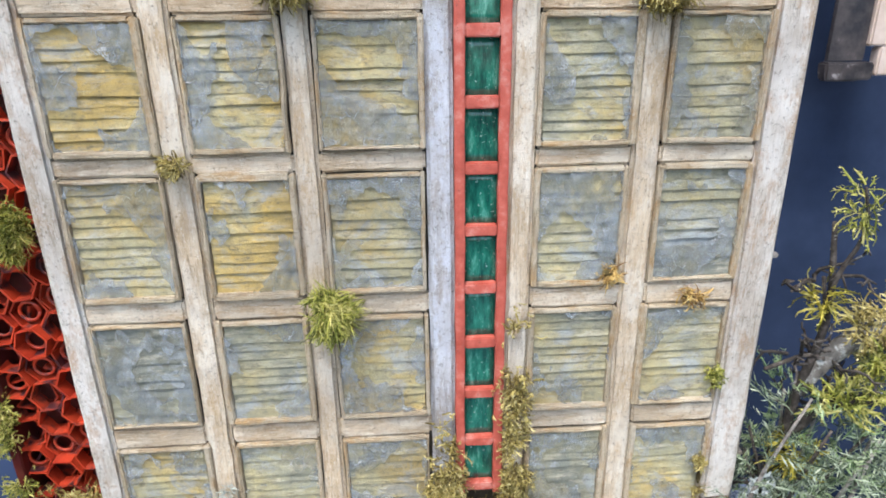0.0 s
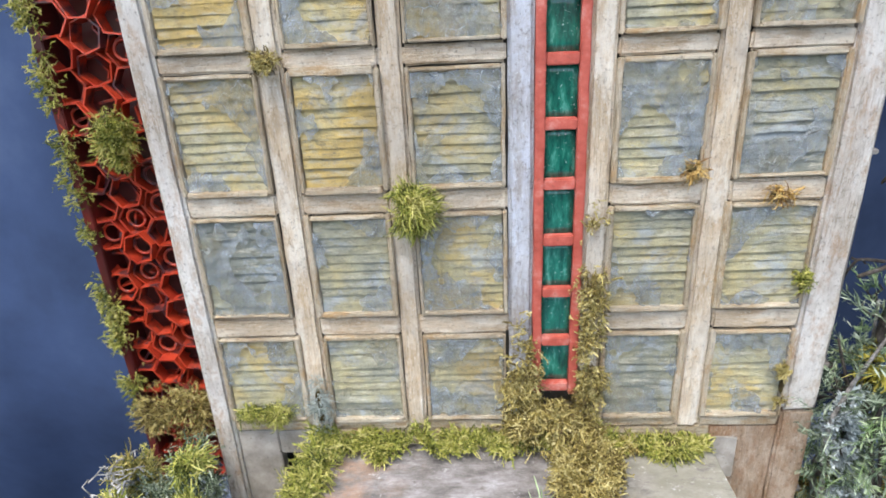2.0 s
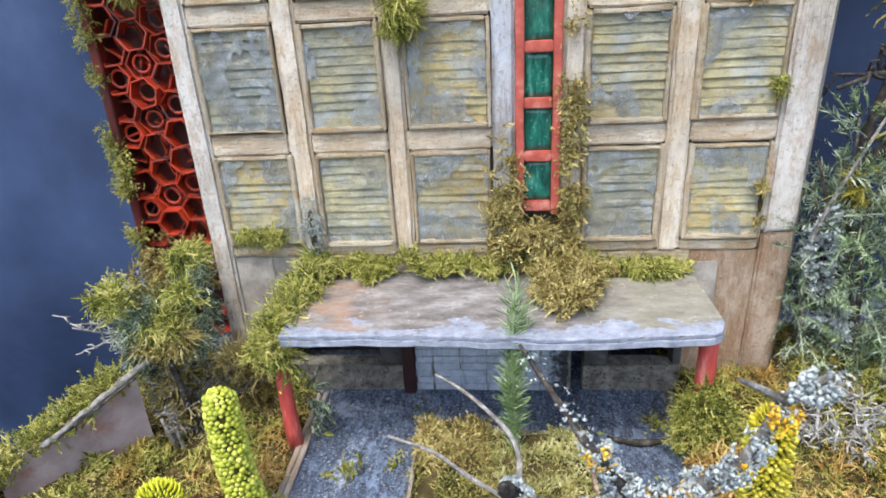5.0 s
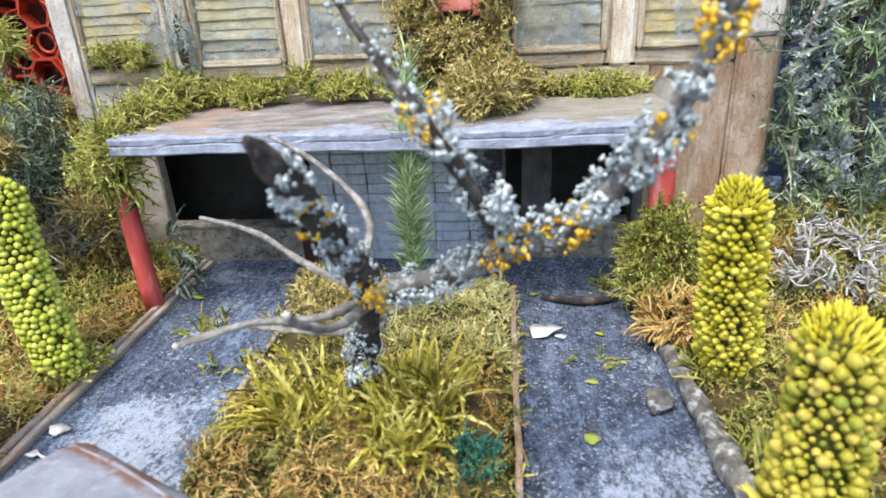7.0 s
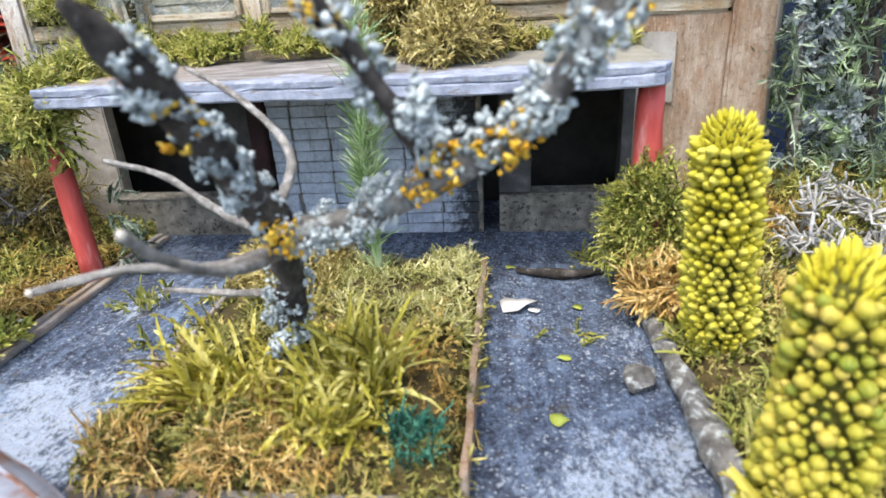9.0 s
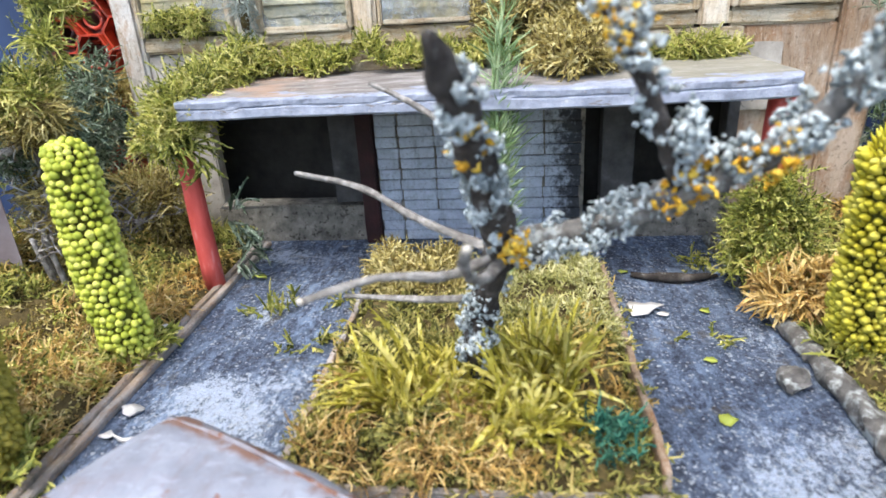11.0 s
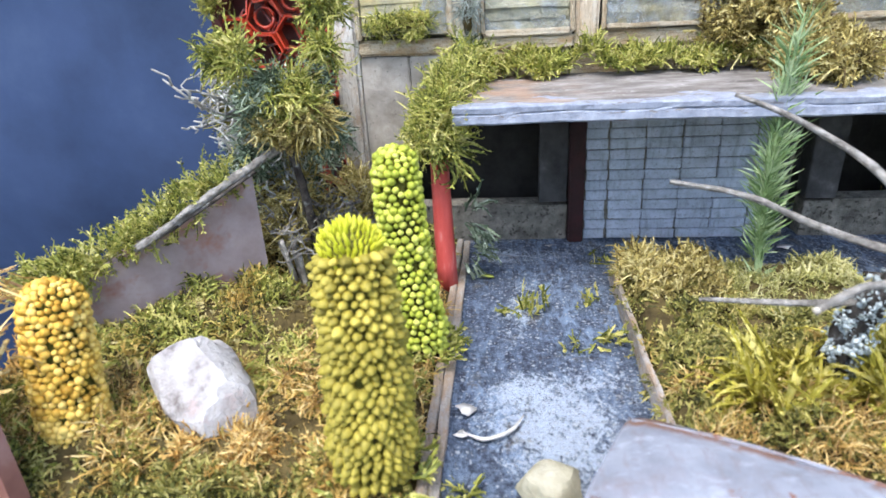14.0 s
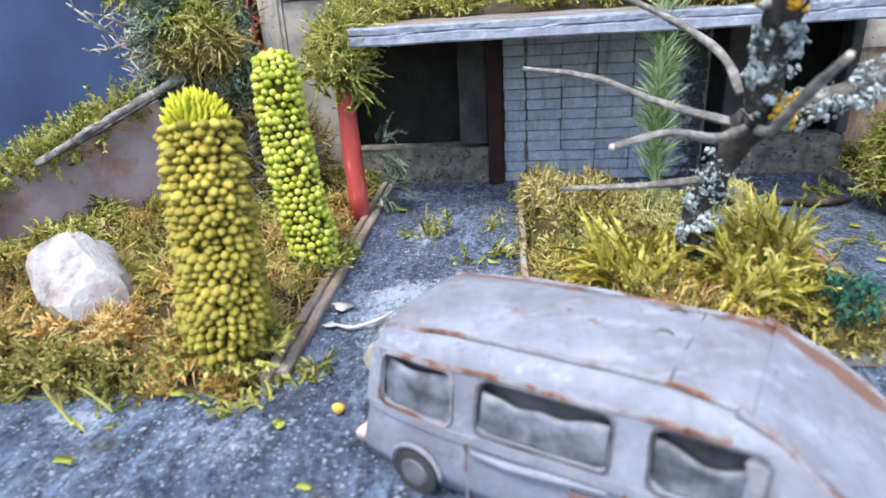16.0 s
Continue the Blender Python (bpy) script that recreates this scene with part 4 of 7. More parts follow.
# jamb in the plaster that has the canopy's shade painted in
part("lower_wall", box(-3.55, -2.45, Y0, Y1, 1.63, 6.0, 0.03, 0.03, 4, (2, 1, 6)), PLASTER_SHADED, house)
part("post", box(-2.43, -1.82, Y0 - 0.35, Y1, 0, 6.0, 0.05, 0.03, 6, (2, 1, 8)), DARK_RED, house, "dark red wooden post")
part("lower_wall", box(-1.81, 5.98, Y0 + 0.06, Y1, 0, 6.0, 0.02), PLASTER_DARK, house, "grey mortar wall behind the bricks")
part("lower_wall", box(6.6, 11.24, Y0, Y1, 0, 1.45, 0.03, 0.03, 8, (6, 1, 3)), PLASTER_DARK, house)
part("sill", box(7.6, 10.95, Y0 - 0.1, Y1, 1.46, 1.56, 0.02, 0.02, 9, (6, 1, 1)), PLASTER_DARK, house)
# both right jambs, likewise coloured as if in shade
part("lower_wall", box(6.6, 7.75, Y0, Y1, 1.57, 6.0, 0.03), PLASTER_SHADED, house)
part("lower_wall", box(10.85, 11.24, Y0, Y1, 1.57, 6.0, 0.03), PLASTER_SHADED, house)
# back and top panels added so that the openings read as deep shade
part("shade_back", box(-10.5, 14.8, 25.0, 25.4, 0.02, 7.3, 0.02), SHADE_BLACK, house, "near-black panel for the shade behind the openings")
part("shade_top", box(-10.5, 14.8, 22.2, 25.0, 7.0, 7.3, 0.02), SHADE_BLACK, house)
brick_me = [shared("brick", box(-0.655, 0.655, 0, 0.16, -0.195, 0.195, 0.025, 0.03, s), BRICK) for s in range(5)]
rb = random.Random(4)
for r in range(14):
    for c in range(6):
        me = brick_me[rb.randrange(5)]
        w = 0.62 if c == 0 else 1.0
        x = -1.36 if c == 0 else -0.86 + 1.345 * (c - 1) + 0.65
        piece("brick", me, house, (x + rb.uniform(-0.04, 0.04), Y0 + rb.uniform(-0.10, -0.05), 0.24 + r * 0.412), (rb.uniform(-0.02, 0.02), rb.uniform(-0.015, 0.015), rb.uniform(-0.02, 0.02)), (w, 1, 1))


# shutters
def film_patch(rs, x0, x1, z0, z1, y, amount, seed):
    """A torn, slightly crumpled sheet left over the louvres."""
    nx, nzz = 26, 32
    V, F, keep = [], [], {}
    for j in range(nzz + 1):
        for i in range(nx + 1):
            u, w = i / nx, j / nzz
            rim = min(u, 1 - u, w, 1 - w)
            q = noise.noise(Vector((u * 1.9 + seed * 7, w * 2.2, seed))) + 0.3 * noise.noise(Vector((u * 8 + seed, w * 8, 4))) - rim * 1.5 + amount
            keep[i, j] = q
            V.append((x0 + (x1 - x0) * u + 0.03 * rs.randn(), y - 0.02 - 0.16 * abs(noise.noise(Vector((u * 6, w * 6, seed + 9)))), z0 + (z1 - z0) * w + 0.03 * rs.randn()))
    for j in range(nzz):
        for i in range(nx):
            c = [(i, j), (i + 1, j), (i + 1, j + 1), (i, j + 1)]
            ids = [b * (nx + 1) + a for a, b in c if keep[a, b] > 0]
            if len(ids) >= 3:
                F.append(tuple(ids))
    used = sorted({i for f in F for i in f})
    remap = {o: k for k, o in enumerate(used)}
    V = [V[i] for i in used]
    n = len(V)
    F = [tuple(remap[i] for i in f) for f in F]
    V2 = V + [(a, b + 0.012, c) for a, b, c in V]
    return V2, F + [tuple(i + n for i in reversed(f)) for f in F]


SLATS = {}


def slat(w, k, tone):
    key = (round(w, 2), k, tone)
    if key not in SLATS:
        SLATS[key] = shared("slat", box(-w / 2, w / 2, -0.045, 0.045, -0.225, 0.225, 0.025, 0.045, k * 3.1 + w, (8, 1, 1)), LOUVRES[tone])
    return SLATS[key]


# paint of each shutter, lowest row first: 0 grey-blue, 1 olive, 2 yellow
TONES = [(1, 1, 0, 0, 2), (0, 0, 1, 0, 1), (1, 2, 0, 1, 0), (2, 2, 1, 1, 0), (2, 1, 0, 1, 1)]
rs = np.random.RandomState(7)
for ci, (x0, x1) in enumerate(COLS):
    for ri, (z0, z1) in enumerate(ROWS_Z):
        tone = TONES[ri][ci]
        sh = thing("shutter", ((x0 + x1) / 2, 21.7, z0), ("grey-blue louvred window shutter under torn film", "olive-grey louvred window shutter under peeling film", "ochre-yellow louvred window shutter with torn bluish film")[tone], "shutter", "shutters of the facade")
        e = 0.17 + 0.04 * rs.rand()
        j = lambda: 0.05 * rs.randn()
        y0 = 21.60
        part("shutter_frame", box(x0 + j(), x0 + e, y0 + 0.03 * rs.rand(), 22.0, z0, z1, 0.05, 0.05, ci * 9 + ri, (1, 1, 8)), WOOD_TRIM, sh)
        part("shutter_frame", box(x1 - e, x1 + j(), y0 + 0.03 * rs.rand(), 22.0, z0, z1, 0.05, 0.05, ci * 7 + ri, (1, 1, 8)), WOOD_TRIM, sh)
        part("shutter_frame", box(x0 + e, x1 - e, y0 + 0.02, 22.0, z1 - e, z1 + j(), 0.05, 0.05, ci * 5 + ri, (8, 1, 1)), WOOD_TRIM_H, sh)
        part("shutter_frame", box(x0 + e, x1 - e, y0 - 0.04, 22.0, z0 + j(), z0 + e, 0.05, 0.05, ci * 3 + ri, (8, 1, 1)), WOOD_TRIM_H, sh)
        n = 11
        for k in range(n):
            zz = z0 + e + (z1 - z0 - 2 * e) * (k + 0.5) / n
            piece("slat", slat(x1 - x0 - 2 * e - 0.04, (k + ri + ci) % 6, tone), sh, ((x0 + x1) / 2, 21.84 + 0.015 * rs.randn(), zz), (radians(-8 + 3.0 * rs.randn()), radians(0.5 * rs.randn()), 0))
        part("film", film_patch(rs, x0 + e, x1 - e, z0 + e, z1 - e, 21.70, 0.02 + 0.30 * rs.rand(), ci * 11 + ri * 3 + 1), FILM, sh, "torn bluish translucent film", smooth=True)

# green window strip
strip = thing("window_strip", (4.25, 21.7, 9.4), "tall red-framed strip of small dark green panes", "window")
part("frame_side", box(3.30, 3.66, 21.52, 22.1, 9.4, TOP, 0.05, 0.04, 1, (1, 1, 26)), RED_PAINT, strip)
part("frame_side", box(4.86, 5.22, 21.52, 22.1, 9.4, TOP, 0.05, 0.04, 2, (1, 1, 26)), RED_PAINT, strip)
pane_me = [shared("pane", box(-0.62, 0.62, 0, 0.08, -0.97, 0.97, 0.02, 0.03, s, (4, 1, 6)), GREEN, True) for s in range(4)]
for k in range(12):
    zb = 10.02 + 2.3 * k
    part("frame_bar", box(3.665, 4.855, 21.55, 22.1, zb - 0.44, zb, 0.05, 0.03, k, (3, 1, 1)), RED_PAINT, strip)
    if zb + 1.8 < TOP:
        piece("pane", pane_me[k % 4], strip, (4.26, 21.85, zb + 0.93))

# canopy slab on two red columns
def canopy():
    nx, ny = 60, 14
    x0, x1, y0, y1 = -6.45, 11.25, 16.0, 21.8

    def edge(x):
        y = y0 + 0.12 * noise.noise(Vector((x * 0.8, 1, 0))) - 0.35 * math.exp(-((x - 5) / 4.0) ** 2)
        if x > x1 - 0.8:
            y += 0.8 - math.sqrt(max(0.0, 0.64 - (x - x1 + 0.8) ** 2))
        return y
    V, F = [], []
    for lev in range(2):
        for j in range(ny + 1):
            for i in range(nx + 1):
                x = x0 + (x1 - x0) * i / nx
                y = edge(x) + (y1 - edge(x)) * j / ny
                z = (6.0 if lev == 0 else 6.55) + 0.002 * (x - 2) + 0.03 * noise.noise(Vector((x * 0.7, y * 0.7, lev)))
                V.append((x, y - (0.03 * noise.noise(Vector((x * 2, lev, 5))) if j == 0 else 0), z))
    n = (nx + 1) * (ny + 1)
    for j in range(ny):
        for i in range(nx):
            a = j * (nx + 1) + i
            F.append((a, a + nx + 1, a + nx + 2, a + 1))
            F.append((n + a, n + a + 1, n + a + nx + 2, n + a + nx + 1))
    rim = [i for i in range(nx)] + [nx + j * (nx + 1) for j in range(ny)] + [n - 1 - i for i in range(nx)] + [(ny - j) * (nx + 1) for j in range(ny)]
    loops = [rim]
    for k, (h, into) in enumerate(((0.10, -0.05), (0.50, -0.03), (0.58, 0.035), (0.66, -0.02), (0.92, -0.03))):
        ring = []
        for a in rim:
            lo, hi = Vector(V[a]), Vector(V[a + n])
            c = lo.lerp(hi, h + 0.07 * noise.noise(Vector((lo.x * 0.5, lo.y * 0.5, 2))) * (0 < k < 4))
            open_ = max(-0.5, 0.2 + 2.2 * noise.noise(Vector((lo.x * 0.9, 4, lo.y * 0.5)))) if into > 0 else 1.0
            out = Vector((0, -1, 0)) if a <= nx else Vector((1 if c.x > 2 else -1, 0, 0))
            c -= out * (into * open_ + 0.035 * noise.noise(Vector((c.x * 2.2, c.y * 2.2, k * 3.0))))
            ring.append(len(V))
            V.append(tuple(c))
        loops.append(ring)
    loops.append([a + n for a in rim])
    for low, high in zip(loops, loops[1:]):
        for i in range(len(rim)):
            j = (i + 1) % len(rim)
            F.append((low[i], low[j], high[j], high[i]))
    return V, F


solo("canopy_slab", canopy(), SLAB, (2, 19, 6.0), "chipped lavender-grey canopy slab with brown stains", "canopy")
for x, y, z, r in ((-7.0, 16.95, 5.97, 0.345), (10.85, 16.9, 6.0, 0.43)):
    solo("column", tube([(x + 0.05, y, 0), (x, y, 3), (x - 0.02, y, z)], [r * 1.05, r * 0.95, r * 0.80], 18, 0.05, x), RED_COLUMN, (x, y, 0), "round red-painted column under the canopy slab", "column", "canopy columns", smooth=True)

# downpipe
pipe = thing("downpipe", (15.8, 22.35, 0.4), "thin tarnished metal downpipe beside the facade", "pipe")
part("pipe", tube([(15.80, 22.35, 0.4), (15.80, 22.35, 9), (15.79, 22.35, 20), (15.78, 22.35, TOP)], [0.2] * 4, 14, 0.03, fine=8), PIPE_METAL, pipe, smooth=True)
part("bracket", box(15.56, 16.1, 22.1, 22.62, 10.2, 10.45, 0.04), PIPE_METAL, pipe)
part("bracket", box(15.56, 16.1, 22.1, 22.62, 19.6, 19.8, 0.04), PIPE_METAL, pipe)
part("bracket", box(15.56, 16.1, 22.1, 22.62, 3.2, 3.45, 0.04), PIPE_METAL, pipe)

# red lattice wing
wing = thing("lattice_wing", (-15.5, 27, 0), "recessed red plastic wing with a hexagon lattice", "lattice")
part("backing", box(-18.2, -11.0, 28.6, 29.4, 0, TOP, 0.05), DARK_PLASTIC, wing, "dark translucent red backing")
part("edge_strip", box(-18.4, -17.9, 26.9, 28.6, 0, TOP, 0.05, 0.05, 2, (1, 1, 20)), DARK_PLASTIC, wing)


def hexagon(cx, cz, r, y0, y1, w):
    V, F = [], []
    for rr in (r, r - w):
        for y in (y0, y1):
            V += [(cx + rr * math.cos(math.pi / 3 * k + 0.1), y, cz + rr * math.sin(math.pi / 3 * k + 0.1)) for k in range(6)]
    for k in range(6):
        a, b = k, (k + 1) % 6
        F += [(a, b, b + 12, a + 12), (b, a, a + 6, b + 6), (a + 12, b + 12, b + 18, a + 18)]
    return V, F


lat = random.Random(2)
hex_me = {r: shared("hexagon", hexagon(0, 0, r, 0, 0.7, 0.09), RED_PLASTIC) for r in (0.87,)}
ring_me = shared("ring", tube([(0.46 * math.cos(a * math.pi / 6), 0, 0.46 * math.sin(a * math.pi / 6)) for a in range(13)], [0.085] * 13, 6, fine=1), RED_PLASTIC, True)
bar_me = shared("bar", box(-0.45, 0.45, 0, 0.6, -0.06, 0.06, 0.03), RED_PLASTIC)
for k in range(25):
    for c in range(5):
        x = -17.45 + 1.42 * c
        z = 0.8 + 1.46 * k + (0.73 if c % 2 else 0)
        if z > TOP - 1:
            continue
        piece("hexagon", hex_me[0.87], wing, (x, 27.0 + lat.uniform(-0.15, 0.4), z), (lat.uniform(-0.12, 0.12), lat.uniform(-0.25, 0.25), lat.uniform(-0.12, 0.12)))
        if lat.random() < 0.55:
            piece("hexagon", hex_me[0.87], wing, (x + 0.7 + lat.uniform(-0.1, 0.1), 27.95, z + 0.4), (lat.uniform(-0.2, 0.2), lat.uniform(-0.3, 0.3), lat.uniform(-0.2, 0.2)))
        if lat.random() < 0.3:
            piece("ring", ring_me, wing, (x, 27.5, z))
        if lat.random() < 0.6:
            piece("bar", bar_me, wing, (x + lat.uniform(-0.3, 0.3), 27.6, z + lat.uniform(-0.4, 0.4)), (0, lat.uniform(0, 3.1), 0))

# base wall between canopy and shutters
part("base_board", box(-6.44, 11.24, 21.78, 22.5, 6.02, 7.43, 0.04, 0.05, 4, (20, 1, 2)), WOOD_TRIM_H, house, "ochre-stained board above the canopy")

# ---- garden beds ----
def left_bed(x, y):
    h = 0.35 + 0.35 * noise.noise(Vector((x * 0.35, y * 0.35, 2))) + 0.30 * noise.noise(Vector((x * 1.2, y * 1.2, 7))) + 0.5 * math.exp(-((x + 15.0) ** 2 / 8 + (y - 13.2) ** 2 / 6))
    h += 0.5 * min(1.0, max(0.0, (-8 - x) / 5)) + 1.2 * math.exp(-((x + 13) ** 2 / 8 + (y - 19.5) ** 2 / 5))
    fall = min(1.0, (y - 6.6) / 1.2, (-6.85 - x) / 0.8)
    return max(-0.1, h * max(0.0, fall) + 0.02)


def right_bed(x, y):
    h = 0.45 + 0.35 * noise.noise(Vector((x * 0.35, y * 0.35, 12))) + 0.30 * noise.noise(Vector((x * 1.2, y * 1.2, 17)))
    h += 0.5 * min(1.0, max(0.0, (x - 13) / 4)) + 1.0 * math.exp(-((x - 18) ** 2 / 14 + (y - 20) ** 2 / 8))
    fall = min(1.0, (x - 11.0) / 0.8, (y - 3.0) / 1.5)
    return max(-0.1, h * max(0.0, fall) + 0.02)


def planter_top(x, y):
    h = 0.75 + 0.28 * noise.noise(Vector((x * 0.9, y * 0.9, 22)))
    return h * max(0.0, min(1.0, (x + 1.3) / 0.5, (6.2 - x) / 0.5, (y - 7.6) / 0.6, (17.6 - y) / 0.6)) + 0.03


solo("garden_bed", sheet(-18.6, -6.85, 6.5, 21.6, 60, 70, left_bed, 0.3), SOIL, (-12, 14, 0), "brown soil mound under the moss", "garden bed", kind="structure", smooth=True)
solo("garden_bed", sheet(11.0, 25.5, 3.0, 26.0, 60, 80, right_bed, 0.3), SOIL, (18, 14, 0), "brown soil mound under the moss", "garden bed", kind="structure", smooth=True)
planter = thing("planter", (2.4, 13, 0), "low board-edged planter island overgrown with moss", "planter")
part("soil", sheet(-1.2, 6.15, 7.7, 17.5, 40, 50, planter_top, 0.02), SOIL, planter, smooth=True)
part("edge_board", box(-1.32, -1.17, 7.9, 17.3, 0, 0.72, 0.03, 0.06, 3, (1, 16, 2)), WOOD_GREY, planter)
part("edge_board", box(6.12, 6.27, 7.8, 17.4, 0, 0.74, 0.03, 0.05, 4, (1, 16, 2)), WOOD_BROWN, planter, "brown wooden edge board")
part("edge_board", box(-1.3, 6.25, 7.55, 7.7, 0, 0.34, 0.03, 0.05, 5, (14, 1, 2)), WOOD_GREY, planter)
part("edge_board", box(-1.3, 6.25, 17.42, 17.55, 0, 0.6, 0.03, 0.05, 6, (14, 1, 2)), WOOD_GREY, planter)
kerb = thing("kerb", (-6.6, 14, 0), "thin grey weathered wooden edging strips", "edging")
part("strip", box(-6.86, -6.62, 6.8, 20.9, 0, 0.26, 0.03, 0.05, 1, (1, 24, 1)), WOOD_GREY, kerb)
part("strip", box(-6.60, -6.34, 7.0, 20.8, 0, 0.20, 0.03, 0.05, 2, (1, 24, 1)), WOOD_GREY, kerb)
logs = thing("log_edging", (10.7, 13, 0), "dark weathered branches laid as bed edging", "edging")
part("log", tube([(10.55, 20.6, 0.2), (10.6, 17, 0.22), (10.72, 14.1, 0.24), (10.78, 12.6, 0.24)], [0.24, 0.30, 0.28, 0.24], 12, 0.3, 5, fine=10), BARK, logs, smooth=True)
part("log", tube([(10.82, 12.9, 0.2), (10.9, 10.5, 0.25), (11.0, 8, 0.22), (11.25, 4.6, 0.2)], [0.22, 0.30, 0.30, 0.25], 12, 0.3, 9, fine=10), BARK, logs, smooth=True)

# moss carpets
rs = np.random.RandomState(21)
FINE = (0.045, 0.078)
P, N = carpet(rs, 15000, -18.4, -7.0, 6.7, 21.4, left_bed)
tuft("garden_moss", [fuzz(rs, P, N * 0.8, (0.25, 0.75), FINE, 3.2, 0.8, 6, 2.2)], MOSS, (-12, 14, 0.3), "matted green and rusty moss over the bed", "moss", kind="stuff")
for height, x0, x1, y0, y1, n, m in ((left_bed, -18.4, -7.0, 6.8, 21.4, 5200, MOSS_DRY), (right_bed, 11.2, 22.0, 3.8, 22.0, 5200, MOSS_DRY)):
    P, N = field_points(rs, n, x0, x1, y0, y1, height)
    tuft("short_moss", [fuzz(rs, P, N, (0.15, 0.4), FINE, 3.0, 1.2, 3)], m, (x0 / 2 + x1 / 2, 14, 0.2), "short brownish moss covering the soil", "moss", kind="stuff")
P, N = carpet(rs, 6200, -10.8, -7.0, 6.8, 15.0, left_bed, lambda x, y: noise.noise(Vector((x * 0.5, y * 0.5, 9))) > -0.42)
P2, N2 = carpet(rs, 4800, -17.0, -9.5, 7.4, 10.4, left_bed, lambda x, y: noise.noise(Vector((x * 0.5, y * 0.5, 9))) > -0.32)
tuft("dry_moss", [fuzz(rs, P, N * 0.8, (0.3, 0.8), (0.028, 0.05), 3.4, 0.9, 5), fuzz(rs, P2, N2 * 0.8, (0.3, 0.75), (0.028, 0.05), 3.4, 0.9, 5)], MOSS_OCHRE, (-9, 10, 0.3), "dry ochre moss round the flower spikes", "moss", kind="stuff")
P, N = carpet(rs, 3000, -18.2, -7.1, 6.3, 7.6, lambda x, y: 0.10 + 0.28 * max(0.0, y - 6.4), lambda x, y: noise.noise(Vector((x * 0.8, y * 0.8, 6))) > -0.25, -0.6)
tuft("edge_moss", [fuzz(rs, P, N + np.array((0, -0.5, 0)), (0.25, 0.6), FINE)], MOSS_OLIVE, (-12, 6.9, 0.2), "olive moss fringing the bed's front edge", "moss", kind="stuff")
P, N = carpet(rs, 17000, 11.1, 25.0, 3.5, 25.5, right_bed)
tuft("garden_moss", [fuzz(rs, P, N, (0.35, 1.0), (0.05, 0.085), 3.0, 0.8, 6, 2.2)], MOSS, (18, 14, 0.3), "matted green and rusty moss over the bed", "moss", kind="stuff")
P, N = carpet(rs, 2600, 13.4, 20.0, 9.0, 15.5, right_bed, None, -0.1)
tuft("dry_moss", [fuzz(rs, P, N, (0.5, 1.1), (0.03, 0.05), 1.8, 0.7, 4)], MOSS_OCHRE, (16, 12, 0.3), "dry rusty-orange moss in the bed", "moss", kind="stuff")
P, N = carpet(rs, 8500, -1.2, 6.1, 7.8, 17.4, planter_top, lambda x, y: y < 13.6 or x < 2.2, -0.6)
P2, N2 = field_points(rs, 2400, -1.35, 6.25, 7.5, 17.5, lambda x, y: 0.55 if y > 8.1 else 0.35, lambda x, y: (x < -1.0 and noise.noise(Vector((y, 0, 3))) > -0.1) or x > 6.05 or y < 8.1)
tuft("planter_moss", [fuzz(rs, P, N * 0.8, (0.2, 0.55), FINE, 3.2, 0.8, 6, 2.2), fuzz(rs, P2, N2, (0.3, 0.6), FINE, 1.8, 0.9)], MOSS_OLIVE, (2.4, 13, 0.7), "olive moss covering the planter", "moss", kind="stuff")
P, N = carpet(rs, 3600, 1.4, 6.1, 12.2, 17.4, planter_top, lambda x, y: x + 0.7 * (y - 14) > 2.2, -0.7)
tuft("pale_moss", [fuzz(rs, P, N, (0.25, 0.6), (0.03, 0.05), 1.6, 0.5)], MOSS_LIME, (4, 15, 0.7), "soft pale lime moss at the planter's rear", "moss", kind="stuff")
P, N = carpet(rs, 1300, -1.1, 1.9, 14.6, 17.4, lambda x, y: planter_top(x, y) + 0.25, None, -0.2)
tuft("dry_moss", [fuzz(rs, P, N, (0.35, 0.8), FINE, 2.0, 0.8)], MOSS_DRY, (0.4, 16, 0.8), "brown withered moss at the planter's rear corner", "moss", kind="stuff")
P, N = carpet(rs, 3400, -0.9, 3.6, 7.7, 10.6, lambda x, y: planter_top(x, y) + 0.1, lambda x, y: 1.3 * noise.noise(Vector((x * 0.9, y * 0.9, 4))) + 0.45 * (9.1 - y) > 0, -0.6)
tuft("dry_moss", [fuzz(rs, P, N, (0.35, 0.8), (0.024, 0.042), 2.2, 0.7, 4)], MOSS_OCHRE, (1, 9.5, 0.7), "dry orange-brown moss in the planter", "moss", kind="stuff")
cs, ws = [], []
for k in range(20):
    a, d = 6.283 * rs.rand(), 0.35 + 0.9 * rs.rand()
    x, y = 2.7 + 1.75 * d * math.cos(a), 9.8 + 1.15 * d * math.sin(a)
    cs.append((x, y, planter_top(x, y) + 0.05))
    ws.append((0.12 * (x - 2.7) + 0.38 * rs.randn(), 0.3 * rs.randn() - 0.1, 1.0))
cs += [(3.75, 10.0, 0.8), (4.05, 9.6, 0.8), (3.5, 9.5, 0.8), (4.35, 9.9, 0.8), (1.2, 9.9, 0.8), (0.7, 9.5, 0.8)]
ws += [(0.12, 0.1, 1.2), (0.2, 0.05, 1.2), (-0.1, -0.1, 1.2), (0.3, 0.15, 1.2), (-0.3, 0.0, 1.0), (-0.5, -0.2, 1.0)]
tuft("tall_moss", tails(rs, cs, ws, 16, (0.7, 1.6), (0.07, 0.12), 0.16, 0.16) + tails(rs, cs[20:], ws[20:], 20, (1.5, 2.7), (0.07, 0.12), 0.16, 0.10), TALL_GRASS, (2.6, 10.2, 0.8), "tall yellow-green moss fronds round the branch", "moss", kind="stuff")
